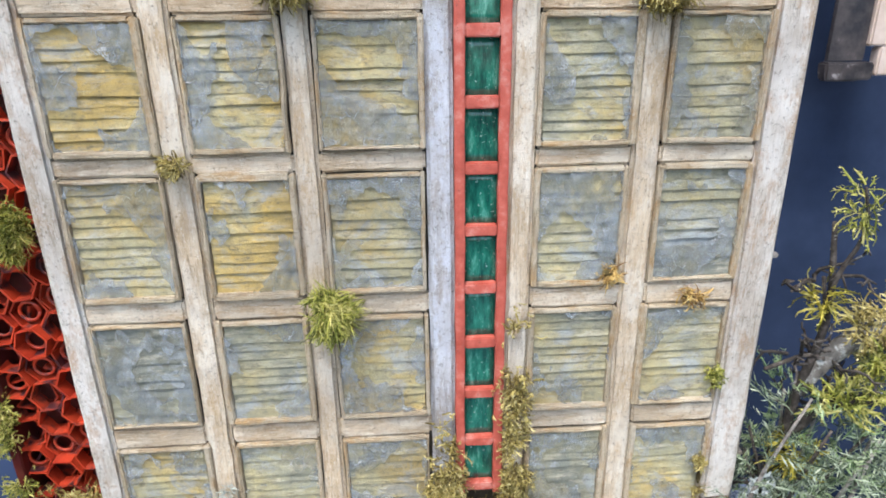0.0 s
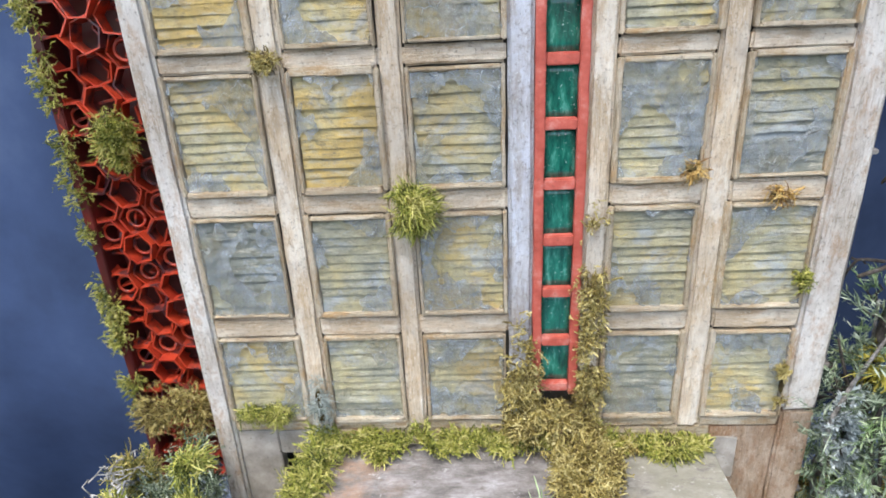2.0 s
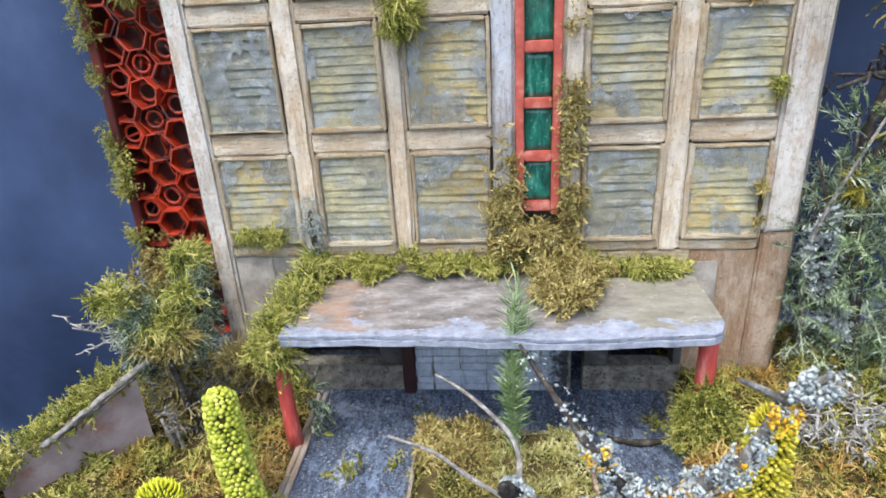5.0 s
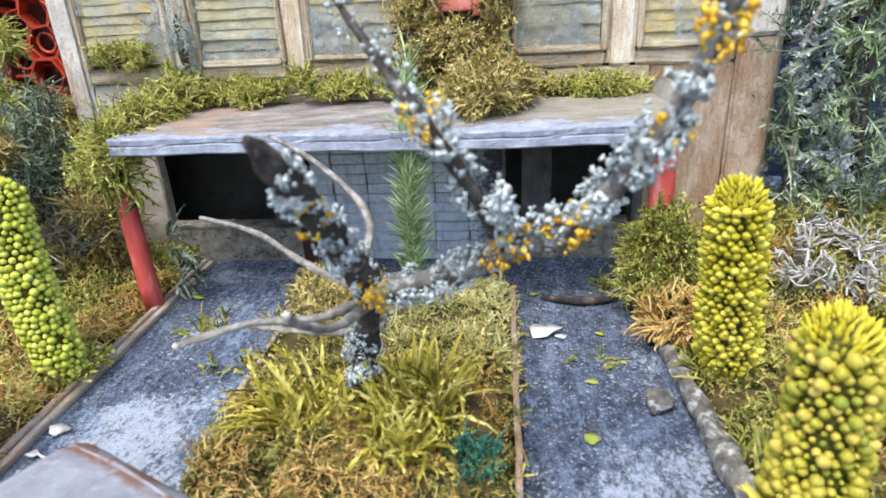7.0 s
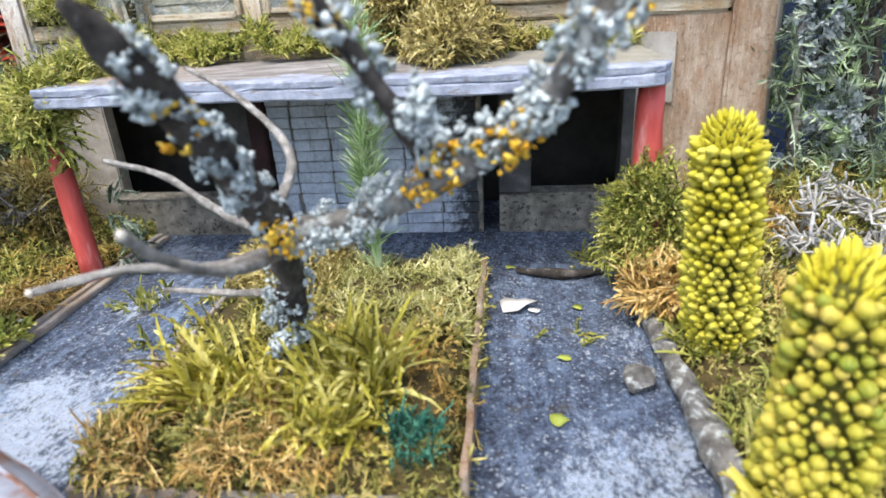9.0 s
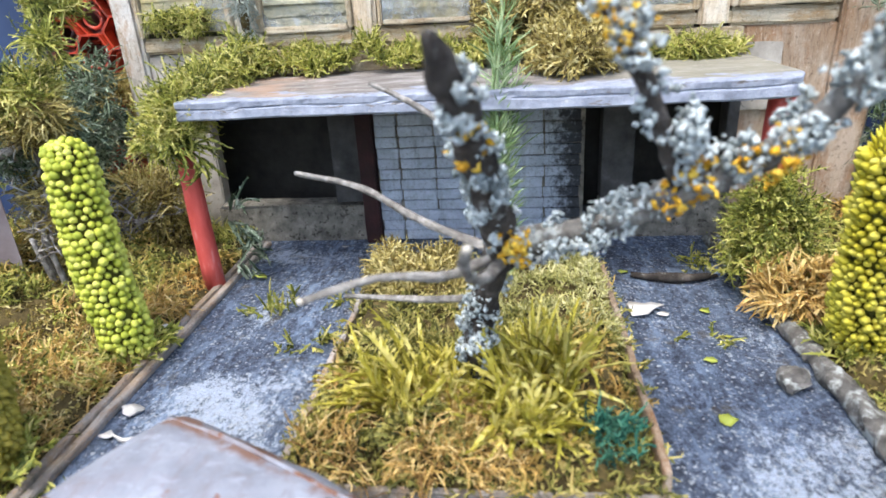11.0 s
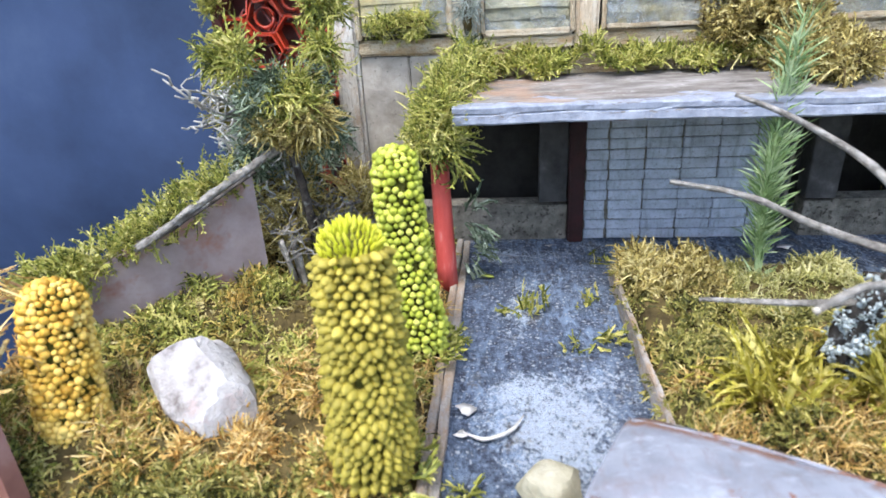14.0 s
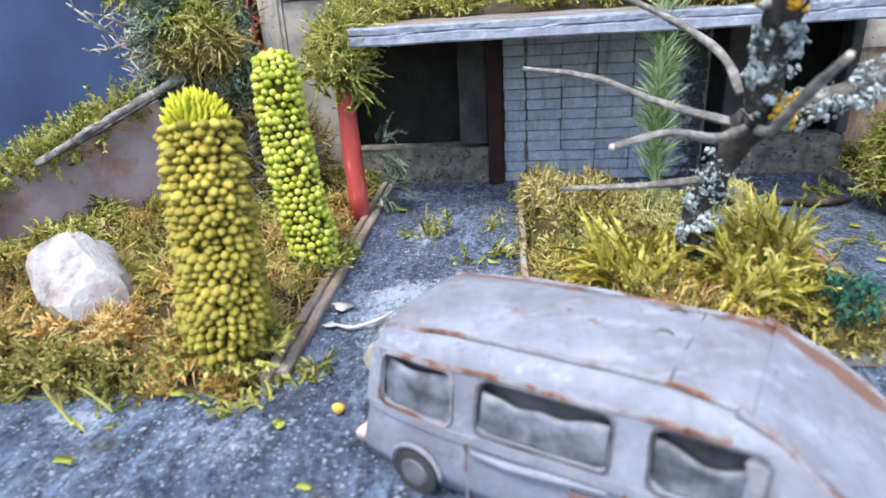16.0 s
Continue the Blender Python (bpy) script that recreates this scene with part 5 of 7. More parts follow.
P, N = field_points(rs, 80, 4.8, 5.7, 7.9, 8.7, lambda x, y: planter_top(x, y) + 0.3)
tuft("dark_moss", [fuzz(rs, P, N, (0.3, 0.7), (0.04, 0.07), 1.0, 0.6)], DEEP_MOSS, (5.4, 8.7, 0.8), "small dark green moss cushion in the planter", "moss", kind="stuff")

# moss on the canopy and facade
rs = np.random.RandomState(33)
P, N = field_points(rs, 6500, -6.6, 11.0, 20.1, 21.7, lambda x, y: 6.6 + 0.9 * max(0.0, (y - 20.2)) * (0.5 + 0.6 * noise.noise(Vector((x * 0.9, 3, 1)))) * (0.35 if x > 7 else 1.0), lambda x, y: y > 20.9 - 0.9 * noise.noise(Vector((x * 0.7, 5, 2))) and noise.noise(Vector((x * 1.6, y, 8))) > -0.35)
tuft("canopy_moss", [fuzz(rs, P, N + np.array((0, -0.6, 0)), (0.3, 0.85), FINE, 2.2, 0.8)], MOSS_FRESH, (2, 21, 6.6), "bright green moss strip along the facade foot", "moss", kind="stuff")
P, N = line_points(rs, 3000, [(-6.0, 21.3, 7.3), (-6.4, 19.6, 6.9), (-6.7, 17.8, 6.6), (-6.9, 16.8, 6.2), (-7.1, 16.5, 5.7)], (0.30, 0.3, 0.30))
P2, N2 = line_points(rs, 110, [(-7.5, 16.4, 5.8), (-7.4, 16.3, 5.3), (-6.8, 16.4, 5.25)], (0.25, 0.2, 0.2))
sprigs = [(-6.9, 16.4, 5.4), (-6.7, 16.5, 5.2), (-6.6, 16.5, 4.9), (-6.5, 16.6, 4.7), (-7.5, 16.4, 5.3), (-7.8, 16.5, 5.4), (-6.7, 16.6, 5.5)]
ways = [(1.0, -0.2, 0.1), (1.0, -0.3, -0.2), (0.9, -0.2, -0.5), (0.6, -0.2, -0.7), (-0.5, -0.3, -0.5), (-0.7, -0.2, -0.2), (1.0, -0.1, -0.05)]
tuft("hanging_moss", [fuzz(rs, P, N + np.array((0, -0.4, 0.1)), (0.3, 0.95), (0.04, 0.065), 1.8, 0.9), fuzz(rs, P2, N2 * 0.5 + np.array((0.35, -0.3, -0.25)), (0.4, 0.8), (0.045, 0.065), 0.9, 0.5, 12, 3.0)] + tails(rs, sprigs, ways, 5, (0.8, 1.55), (0.07, 0.11), 0.12, 0.14), MOSS_FRESH, (-7.4, 18, 6.0), "green moss spilling over the canopy's side", "moss", kind="stuff")
P, N = blob_points(rs, 2600, (5.4, 19.3, 7.0), (1.4, 2.3, 1.0), -0.2)
P2, N2 = line_points(rs, 1500, [(5.75, 21.3, 7.6), (5.8, 21.4, 9.2), (5.75, 21.4, 11), (5.75, 21.4, 13.4), (5.65, 21.5, 17.4)], (0.24, 0.15, 0.5))
P3, N3 = line_points(rs, 1300, [(2.9, 21.3, 7.7), (2.75, 21.4, 9.0), (2.8, 21.4, 10.4), (2.85, 21.5, 12.4)], (0.30, 0.15, 0.4))
P4, N4 = blob_points(rs, 1500, (4.2, 21.0, 7.9), (2.0, 0.8, 1.3), -0.6)
thin = lambda q, k: np.array([noise.noise(Vector(p * 0.9)) + 0.5 * noise.noise(Vector(p * 2.3)) > -0.25 + k * max(0.0, p[2] - 10) for p in q])
front = np.array((0, -0.6, -0.2))
k2, k3 = thin(P2, 0.05), thin(P3, 0.10)
tuft("climbing_moss", [fuzz(rs, P, N, (0.3, 0.8), FINE, 2.0, 0.9), fuzz(rs, P2[k2], N2[k2] + front, (0.25, 0.6), FINE, 1.8, 0.9), fuzz(rs, P3[k3], N3[k3] + front, (0.25, 0.6), FINE, 1.8, 0.9), fuzz(rs, P4, N4 + front, (0.3, 0.75), FINE, 2.0, 0.9)], MOSS_DRY, (5, 21, 8), "brownish moss climbing beside the green window strip", "moss", kind="stuff")


def clump(name, c, r, n, mat, label, length=(0.4, 0.9), width=(0.05, 0.1), low=-1.0, seed=0, core=SOIL):
    q = np.random.RandomState(seed + 100)
    ob = thing(name, c, label, "moss clump", "moss clumps")
    part("core", lump(c, [0.55 * k for k in r], 0.2, seed), core, ob, smooth=True)
    P, N = blob_points(q, n, c, r, low)
    tuft("fronds", [fuzz(q, np.repeat(P, 2, 0) + 0.08 * q.randn(2 * n, 3), np.repeat(N, 2, 0) * 0.7 + np.array((0, -0.2, -0.3)), (length[0] * 0.5, length[1] * 0.95), (0.6 * width[0], 0.55 * width[1]), 2.0, 0.8)], mat, c, "", parent=ob)
    return ob


clump("moss_clump", (-1.45, 21.35, 18.35), (0.85, 0.5, 0.85), 620, MOSS_FRESH, "shaggy olive moss tuft stuck on the facade", (0.5, 1.0), seed=1)
clump("moss_clump", (-6.3, 21.5, 24.0), (0.38, 0.3, 0.3), 110, MOSS_DRY, "small dried brown moss tuft on the facade", (0.25, 0.5), seed=2)
clump("moss_clump", (-2.1, 21.4, 29.6), (0.75, 0.4, 0.4), 260, MOSS_DRY, "dry moss tuft on an upper facade rail", seed=3)
clump("moss_clump", (10.2, 21.4, 29.4), (0.9, 0.4, 0.45), 320, MOSS_DRY, "dry moss tuft on an upper facade rail", seed=4)
clump("moss_clump", (-15.3, 26.2, 20.4), (0.85, 0.5, 1.3), 520, MOSS_FRESH, "green moss tuft on the red lattice", (0.4, 0.8), seed=5)
clump("moss_clump", (9.4, 21.0, 6.9), (1.0, 0.6, 0.45), 260, MOSS_FRESH, "low green moss cushion on the canopy slab", (0.4, 0.8), seed=6)
clump("moss_clump", (7.3, 21.1, 6.85), (0.6, 0.5, 0.3), 120, MOSS_DRY, "wispy dry moss tuft on the canopy slab", (0.4, 0.8), seed=7)
clump("moss_clump", (-8.5, 21.5, 8.6), (1.6, 0.35, 0.35), 330, MOSS_FRESH, "moss strip along a shutter's lower edge", (0.3, 0.7), seed=8)
clump("moss_clump", (13.9, 21.5, 14.6), (0.14, 0.2, 0.8), 70, MOSS_FRESH, "thin moss streak at a shutter's side", (0.2, 0.5), seed=9)
clump("moss_clump", (13.9, 21.5, 9.8), (0.18, 0.2, 0.9), 80, MOSS_DRY, "thin dry moss streak at a shutter's side", (0.2, 0.5), seed=10)
clump("moss_clump", (9.1, 21.5, 19.5), (0.4, 0.2, 0.25), 50, MOSS_OCHRE, "wisp of straw-coloured moss on a shutter", (0.3, 0.8), seed=11)
clump("moss_clump", (12.4, 21.5, 18.4), (0.5, 0.2, 0.12), 40, MOSS_OCHRE, "wisp of straw-coloured moss on a rail", (0.3, 0.8), seed=12)
clump("lichen_tuft", (-6.2, 21.45, 9.0), (0.35, 0.3, 1.6), 240, MOSS_PALE, "grey-green lichen tuft climbing between shutters", (0.3, 0.7), (0.03, 0.06), seed=13)
# ragged moss down the red wing's outer edge
P, N = line_points(rs, 3600, [(-18.2, 26.8, 2), (-18.2, 26.8, 14), (-18.2, 26.8, 34)], (0.26, 0.2, 0.6))
k = np.array([noise.noise(Vector(p * 0.55)) + 0.4 * noise.noise(Vector(p * 1.7)) > 0.02 for p in P])
P2, N2 = blob_points(rs, 1000, (-15.8, 26.3, 5.0), (2.4, 0.7, 1.8), -0.8)
tuft("wing_moss", [fuzz(rs, P[k], N[k] + np.array((-0.5, -0.4, 0)), (0.2, 0.6), (0.04, 0.07), 1.6, 0.8)], MOSS_FRESH, (-18, 26.8, 10), "ragged moss along the red wing's edge", "moss", kind="stuff")
tuft("wing_moss", [fuzz(rs, P2, N2, (0.4, 0.9), (0.04, 0.07), 1.6, 0.8)], MOSS_DRY, (-15.8, 26.3, 5), "dull brown moss at the red wing's foot", "moss", kind="stuff")

# ---- flower spikes ----
bud_shapes = {}


def bud_mesh(mat, long):
    key = (mat.name, long)
    if key not in bud_shapes:
        V, F = lump((0, 0, 0), (0.5, 0.5, 0.5 * long), 0.15, 3, 6, 8)
        V = [(x * (1 - (0.25 if long < 1.4 else 0.7) * max(0, z)), y * (1 - (0.25 if long < 1.4 else 0.7) * max(0, z)), z + 0.35 * long) for x, y, z in V]
        bud_shapes[key] = shared("bud", (V, F), mat, True)
    return bud_shapes[key]


def scale_mesh(mat):
    if mat.name not in bud_shapes:
        V, F = lump((0, 0, 0), (0.33, 0.24, 0.80), 0.16, 4, 6, 6)
        V = [(x * (1 - 0.72 * max(0, z / 0.8)), y * (1 - 0.72 * max(0, z / 0.8)), z + 0.45) for x, y, z in V]
        bud_shapes[mat.name] = shared("scale", (V, F), mat, True)
    return bud_shapes[mat.name]


def spike(foot, tip, r, mat, rows, around, size, label, long=1.15, taper=0.12, droop=0.0, seed=0, flat=1.0, vary=0.2, tip_mat=None, tip_size=0.3):
    """A thick flower spike: core, rows of buds in a spiral, a rounded top of buds or pointed scales."""
    q = random.Random(seed)
    ob = thing("flower_spike", foot, label, "flower spike", "flower spikes in the beds")
    f, t = Vector(foot), Vector(tip)
    ax = (t - f).normalized()
    sx = ax.cross(Vector((0, 1, 0))).normalized()
    sy = ax.cross(sx)
    rad = lambda s: r * (1 - taper * s) * min(1.0, 0.75 + 2.0 * s)
    dome = rad(1) * 0.85
    end = t - ax * dome
    ln = (end - f).length
    sway = sx * 0.10 * math.sin(seed * 2.1) + sy * 0.08
    axis_at = lambda s: f.lerp(end, s) + sway * math.sin(math.pi * s)
    line = [(axis_at(s), rad(s) * 0.76) for s in (0, 0.25, 0.5, 0.72, 0.88, 0.95, 1.0)] + [(end + ax * dome * h, rad(1) * w) for h, w in ((0.3, 0.72), (0.55, 0.5), (0.7, 0.1))]
    part("core", tube([tuple(p) for p, _ in line], [w for _, w in line], 12, 0.03, seed), STALK, ob, smooth=True)
    me = bud_mesh(mat, long)
    rest, made = [], 0
    # (point on the axis, ring radius, rise of the bud's way, mesh, size)
    rings = [(axis_at((i + 0.5) / rows), rad((i + 0.5) / rows), 0.25 - droop * (1 - 0.5 * i / rows), me, size) for i in range(rows)]
    for k, ph in enumerate((8, 22, 36, 50, 64, 77, 88)):
        c, w = math.cos(math.radians(ph)), math.sin(math.radians(ph))
        rings.append((end + ax * dome * w * 0.9, rad(1) * c, (1.1 if tip_mat else 0.45) + 1.7 * w / max(c, 0.2), scale_mesh(tip_mat) if tip_mat else me, tip_size if tip_mat else size * 0.92))
    if tip_mat:
        rings += [(end - ax * 0.02, rad(1) * 0.98, 1.3, scale_mesh(tip_mat), tip_size * 0.85), (end - ax * 0.2, rad(0.95), 1.0, scale_mesh(tip_mat), tip_size * 0.7)]
    rings = [(i, *g) for i, g in enumerate(rings)]
    for i, c, w, rise, shape, z0 in rings[rows:] + rings[rows - 1::-1]:
        k = max(4, int(around * w / r * (1.55 if shape is not me else 1.0)))
        for j in range(k):
            if q.random() < 0.015:
                continue
            a = 2 * math.pi * (j + (0.5 if i % 2 else 0) + q.uniform(-0.16, 0.16)) / k
            out = sx * math.cos(a) + sy * math.sin(a)
            d = (out + ax * (rise + q.uniform(-0.15, 0.15))).normalized()
            z = z0 * q.uniform(1 - 1.2 * vary, 1 + vary)
            at = c + out * w * 0.84 + ax * ln / rows * q.uniform(-0.2, 0.2)
            turn = d.to_track_quat("Z", "Y")
            sz = Vector((z * (1.15 if flat < 0.9 else 1.0), z * flat, z)) if shape is me else Vector((z, z, z))
            if (out.y < 0.1 or i >= rows) and made < 300:
                made += 1
                piece("bud" if shape is me else "scale", shape, ob, at, turn.to_euler(), sz)
            else:
                rest.append(([tuple(at + turn @ Vector((p.co.x / U * sz.x, p.co.y / U * sz.y, p.co.z / U * sz.z))) for p in shape.vertices], [tuple(p.vertices) for p in shape.polygons]))
    if rest:
        tagged(part("buds_behind", join(*rest), mat, ob, smooth=True), kind="stuff")
    qs = np.random.RandomState(seed)
    a = qs.rand(60) * 6.283
    P = np.array(f)[None] + np.column_stack([np.cos(a), np.sin(a), 0 * a]) * r * (0.8 + 0.5 * qs.rand(60, 1)) + np.array((0, 0, 0.1))
    N = np.column_stack([np.cos(a), np.sin(a), 0.5 + 0 * a])
    tuft("base_leaves", [strands(qs, P, N, (0.3, 0.6), (0.07, 0.12), 0.5, 0.4, 5, 0.25, 0.5)], MOSS_FRESH, foot, "green leaflets round the foot", parent=ob)
    return ob


spike((-7.15, 12.35, 0.4), (-7.75, 12.75, 6.2), 0.68, BUD_LIME, 28, 20, 0.215, "slender lime-green flower spike packed with round buds", 1.05, 0.16, seed=1, vary=0.26)
spike((-7.75, 7.5, 0.5), (-8.0, 8.7, 5.8), 0.92, BUD_OLIVE, 30, 27, 0.225, "thick olive flower spike with drooping scale-like buds", 1.45, 0.22, 0.75, seed=2, flat=0.9, vary=0.25, tip_mat=BUD_TIP, tip_size=0.155)
spike((-15.0, 8.3, 0.5), (-15.0, 8.9, 4.4), 0.78, BUD_GOLD, 22, 27, 0.185, "short golden-yellow flower spike with round seed buds", 1.1, 0.1, seed=3, vary=0.28)
spike((12.0, 12.9, 0.3), (11.35, 12.1, 6.0), 0.78, BUD_YELLOW, 29, 24, 0.2, "yellow-green flower spike with pointed overlapping buds", 1.8, 0.26, -0.45, seed=4, vary=0.3, tip_mat=BUD_TIP_YELLOW, tip_size=0.16)
spike((11.5, 7.4, 0.0), (11.75, 7.75, 5.0), 0.80, BUD_MIXED, 25, 23, 0.205, "loose yellow and green flower spike with round berries", 1.38, 0.2, -0.15, seed=5, vary=0.45, tip_mat=BUD_TIP_YELLOW, tip_size=0.17)
# dry stalks sticking out of the golden spike
q = np.random.RandomState(5)
P = np.array((-15.7, 8.9, 4.1)) + 0.3 * q.randn(40, 3)
tuft("straw_wisps", [strands(q, P, np.tile((-0.7, -0.2, 0.3), (40, 1)), (0.6, 1.4), (0.04, 0.07), 0.5, 0.4, 0, 0.2, 0.5)], MOSS_OCHRE, (-15.7, 8.9, 4.1), "straw wisps hanging from the golden spike", "straw", kind="stuff")

# ---- stones ----
def stone(c, r, mat, label, seed, rough=0.22):
    V, F = lump(c, r, rough, seed, 14, 20, 0.9)
    fl = [Vector(noise.random_unit_vector()) for _ in range(9)]
    out = []
    for p in V:
        v = Vector(((p[0] - c[0]) / r[0], (p[1] - c[1]) / r[1], (p[2] - c[2]) / r[2]))
        for d in fl:
            over = v.dot(d) - 0.78
            if over > 0:
                v -= d * over * 0.9
        out.append((c[0] + v.x * r[0], c[1] + v.y * r[1], c[2] + v.z * r[2]))
    return solo("stone", (out, F), mat, c, label, "stone", smooth=False)


noise.seed_set(5)
stone((-12.15, 9.35, 0.85), (1.36, 1.25, 1.72), QUARTZ, "pale pinkish-white quartz stone lying on the moss", 3)
stone((-4.0, 7.35, 0.42), (0.72, 0.6, 0.52), PEBBLE, "beige speckled pebble lying behind the van", 8, 0.12)
stone((9.9, 11.6, 0.25), (0.45, 0.4, 0.35), BARK, "small dark rough stone on the driveway", 12)

# ---- low walls at the left ----
wall = thing("garden_wall", (-14.2, 14.5, 0), "grey-brown board wall with mossy twig coping", "wall")


def slanted_wall(a, b, z0, za, zb, th, seed, n=16):
    """An upright board between two ground points with a sloping, uneven top."""
    a, b = Vector((*a, 0)), Vector((*b, 0))
    d = (b - a).normalized()
    s = Vector((-d.y, d.x, 0)) * th / 2
    V, F = [], []
    for i in range(n + 1):
        t = i / n
        c = a.lerp(b, t) + 0.06 * noise.noise_vector(Vector((t * 4, seed, 0)))
        z = za + (zb - za) * t + 0.12 * noise.noise(Vector((t * 6, seed, 3)))
        V += [(c.x - s.x, c.y - s.y, z0), (c.x + s.x, c.y + s.y, z0), (c.x + s.x, c.y + s.y, z), (c.x - s.x, c.y - s.y, z)]
    for i in range(n):
        for k in range(4):
            F.append((i * 4 + k, (i + 1) * 4 + k, (i + 1) * 4 + (k + 1) % 4, i * 4 + (k + 1) % 4))
    F += [(3, 2, 1, 0), (n * 4, n * 4 + 1, n * 4 + 2, n * 4 + 3)]
    return V, F


part("board", slanted_wall((-17.2, 12.3), (-13.0, 15.95), 0, 2.7, 4.7, 0.3, 1), CARDBOARD, wall)
part("coping_twig", tube([(-15.5, 12.85, 3.4), (-14.7, 13.45, 3.85), (-13.5, 14.8, 4.6), (-11.9, 16.6, 5.5)], [0.10, 0.12, 0.13, 0.15], 10, 0.3, 2, fine=8), TWIG, wall, "grey dry twig laid along the top", smooth=True)
part("coping_twig", tube([(-15.2, 13.0, 3.55), (-14.6, 13.5, 3.95), (-13.2, 15.1, 4.75), (-11.7, 16.7, 5.5)], [0.06, 0.08, 0.09, 0.08], 8, 0.3, 5, fine=8), TWIG, wall, "grey dry twig laid along the top", smooth=True)
part("coping_twig", tube([(-15.0, 13.1, 3.6), (-14.2, 13.9, 4.0), (-12.6, 15.4, 4.9)], [0.05, 0.06, 0.05], 8, 0.3, 8, fine=8), BARK_DARK, wall, "grey dry twig laid along the top", smooth=True)
rs = np.random.RandomState(41)
P, N = line_points(rs, 1300, [(-18.3, 12.2, 2.5), (-17.8, 12.2, 2.7), (-17.2, 12.4, 2.9), (-15.2, 14.2, 3.8), (-13.6, 16.0, 4.7)], (0.3, 0.3, 0.2))
tuft("wall_moss", [fuzz(rs, P, N + np.array((-0.3, 0, 0.6)), (0.3, 0.8), (0.04, 0.06), 0.8, 0.6, 10, 3.2)], MOSS_FRESH, (-16, 14, 3.5), "feathery green moss along the wall top", "moss", kind="stuff")
solo("low_wall", slanted_wall((-19.2, 8.3), (-15.1, 6.45), 0, 4.2, 3.5, 0.35, 4), CARDBOARD_RED, (-17.4, 7.8, 0), "short reddish-brown board wall at the bed's corner", "wall")
P, N = line_points(rs, 260, [(-19.2, 8.3, 4.25), (-15.4, 6.55, 3.55)], (0.3, 0.3, 0.2))
tuft("wall_moss", [strands(rs, P, N, (0.3, 0.8), (0.05, 0.1), 0.7, 0.7, 5, 0.2, 0.5)], MOSS_OCHRE, (-17.4, 7.8, 2.9), "dry moss along the low wall's top", "moss", kind="stuff")

# ---- small mossy tree and bush at the left ----
tree = thing("moss_tree", (-11.6, 16.8, 0), "small model tree with a shaggy moss crown", "tree")
part("trunk", tube([(-11.45, 16.9, 0), (-11.5, 16.7, 3), (-11.75, 16.5, 5.6), (-11.5, 16.2, 7.6)], [0.17, 0.14, 0.12, 0.09], 10, 0.3, 3, fine=7), BARK_DARK, tree, smooth=True)
for dx, dy, hh, kk in ((0, 0, 2.6, 6), (-0.3, 0.1, 2.2, 7), (0.2, -0.2, 1.9, 8), (-0.15, -0.25, 2.4, 9)):
    part("side_stick", tube([(-11.9 + dx, 16.3 + dy, 0), (-12.0 + dx, 16.2 + dy, hh * 0.5), (-12.1 + 1.5 * dx, 16.1 + dy, hh)], [0.12, 0.1, 0.08], 7, 0.25, kk), TWIG, tree, smooth=True)
q = np.random.RandomState(50)
for k in range(18):
    c = np.array((-11.6, 16.6, 7.2)) + q.randn(3) * np.array((0.7, 0.45, 1.15))
    r = np.array((0.5, 0.45, 0.38)) * (0.7 + 0.7 * q.rand())
    n = int(110 * r[0] / 0.5)
    P, N = blob_points(q, n, c, r)
    tuft("crown", [fuzz(q, np.repeat(P, 2, 0) + 0.08 * q.randn(2 * n, 3), np.repeat(N, 2, 0) * 0.7 + np.array((0, -0.1, -0.2)), (0.35, 1.05), (0.04, 0.07), 1.8, 0.9, 6, 2.6)], (CONIFER, MOSS_FRESH, MOSS_FRESH, MOSS_DRY)[k % 4], tuple(c), "shaggy hanging moss crown", parent=tree)


def twiggy(rs, root, count, spread, rise, rad, depth=2):
    """A bundle of forking twigs as rods."""
    out = []
    for _ in range(count):
        p = np.array(root, float) + rs.randn(3) * np.array((0.35, 0.35, 0.1))
        d = unit(rs.randn(3) * np.array(spread) + np.array((0, 0, rise)))
        pts = [p]
        for _k in range(4):
            d = unit(d + 0.6 * rs.randn(3))
            pts.append(pts[-1] + d * rs.uniform(0.35, 0.7))
        out.append(tube([tuple(x) for x in pts], [rad, rad * 0.9, rad * 0.8, rad * 0.7, rad * 0.6], 5, 0, fine=1))
        for b in pts[1:]:
            for _m in range(depth):
                d2 = unit(d + 0.9 * rs.randn(3))
                e = b + d2 * rs.uniform(0.2, 0.75)
                out.append(tube([tuple(b), tuple((b + e) / 2 + 0.12 * rs.randn(3)), tuple(e)], [rad * 0.6, rad * 0.55, rad * 0.5], 5, 0, fine=1))
    return join(*out)


rs = np.random.RandomState(61)
bush = thing("lichen_bush", (-13.8, 19.6, 0.5), "bushy heap of moss, needles and bleached twigs", "bush")
part("bleached_twig", twiggy(rs, (-14.4, 19.4, 6.5), 6, (0.7, 0.5, 0.4), 0.5, 0.06), WHITE_TWIG, bush, "bleached white lichen twigs", smooth=True)
part("bleached_twig", twiggy(rs, (-12.6, 17.3, 4.3), 12, (1.0, 0.7, 0.5), 0.45, 0.05), WHITE_TWIG, bush, "bleached white lichen twigs", smooth=True)
part("bleached_twig", twiggy(rs, (-13.2, 16.7, 6.4), 9, (1.0, 0.6, 0.8), 0.3, 0.06), WHITE_TWIG, bush, "bleached white lichen twigs", smooth=True)
part("dry_twig", twiggy(rs, (-12.3, 17.2, 2.2), 22, (0.9, 0.6, 0.4), 0.7, 0.045), TWIG, bush, "grey dry twigs", smooth=True)
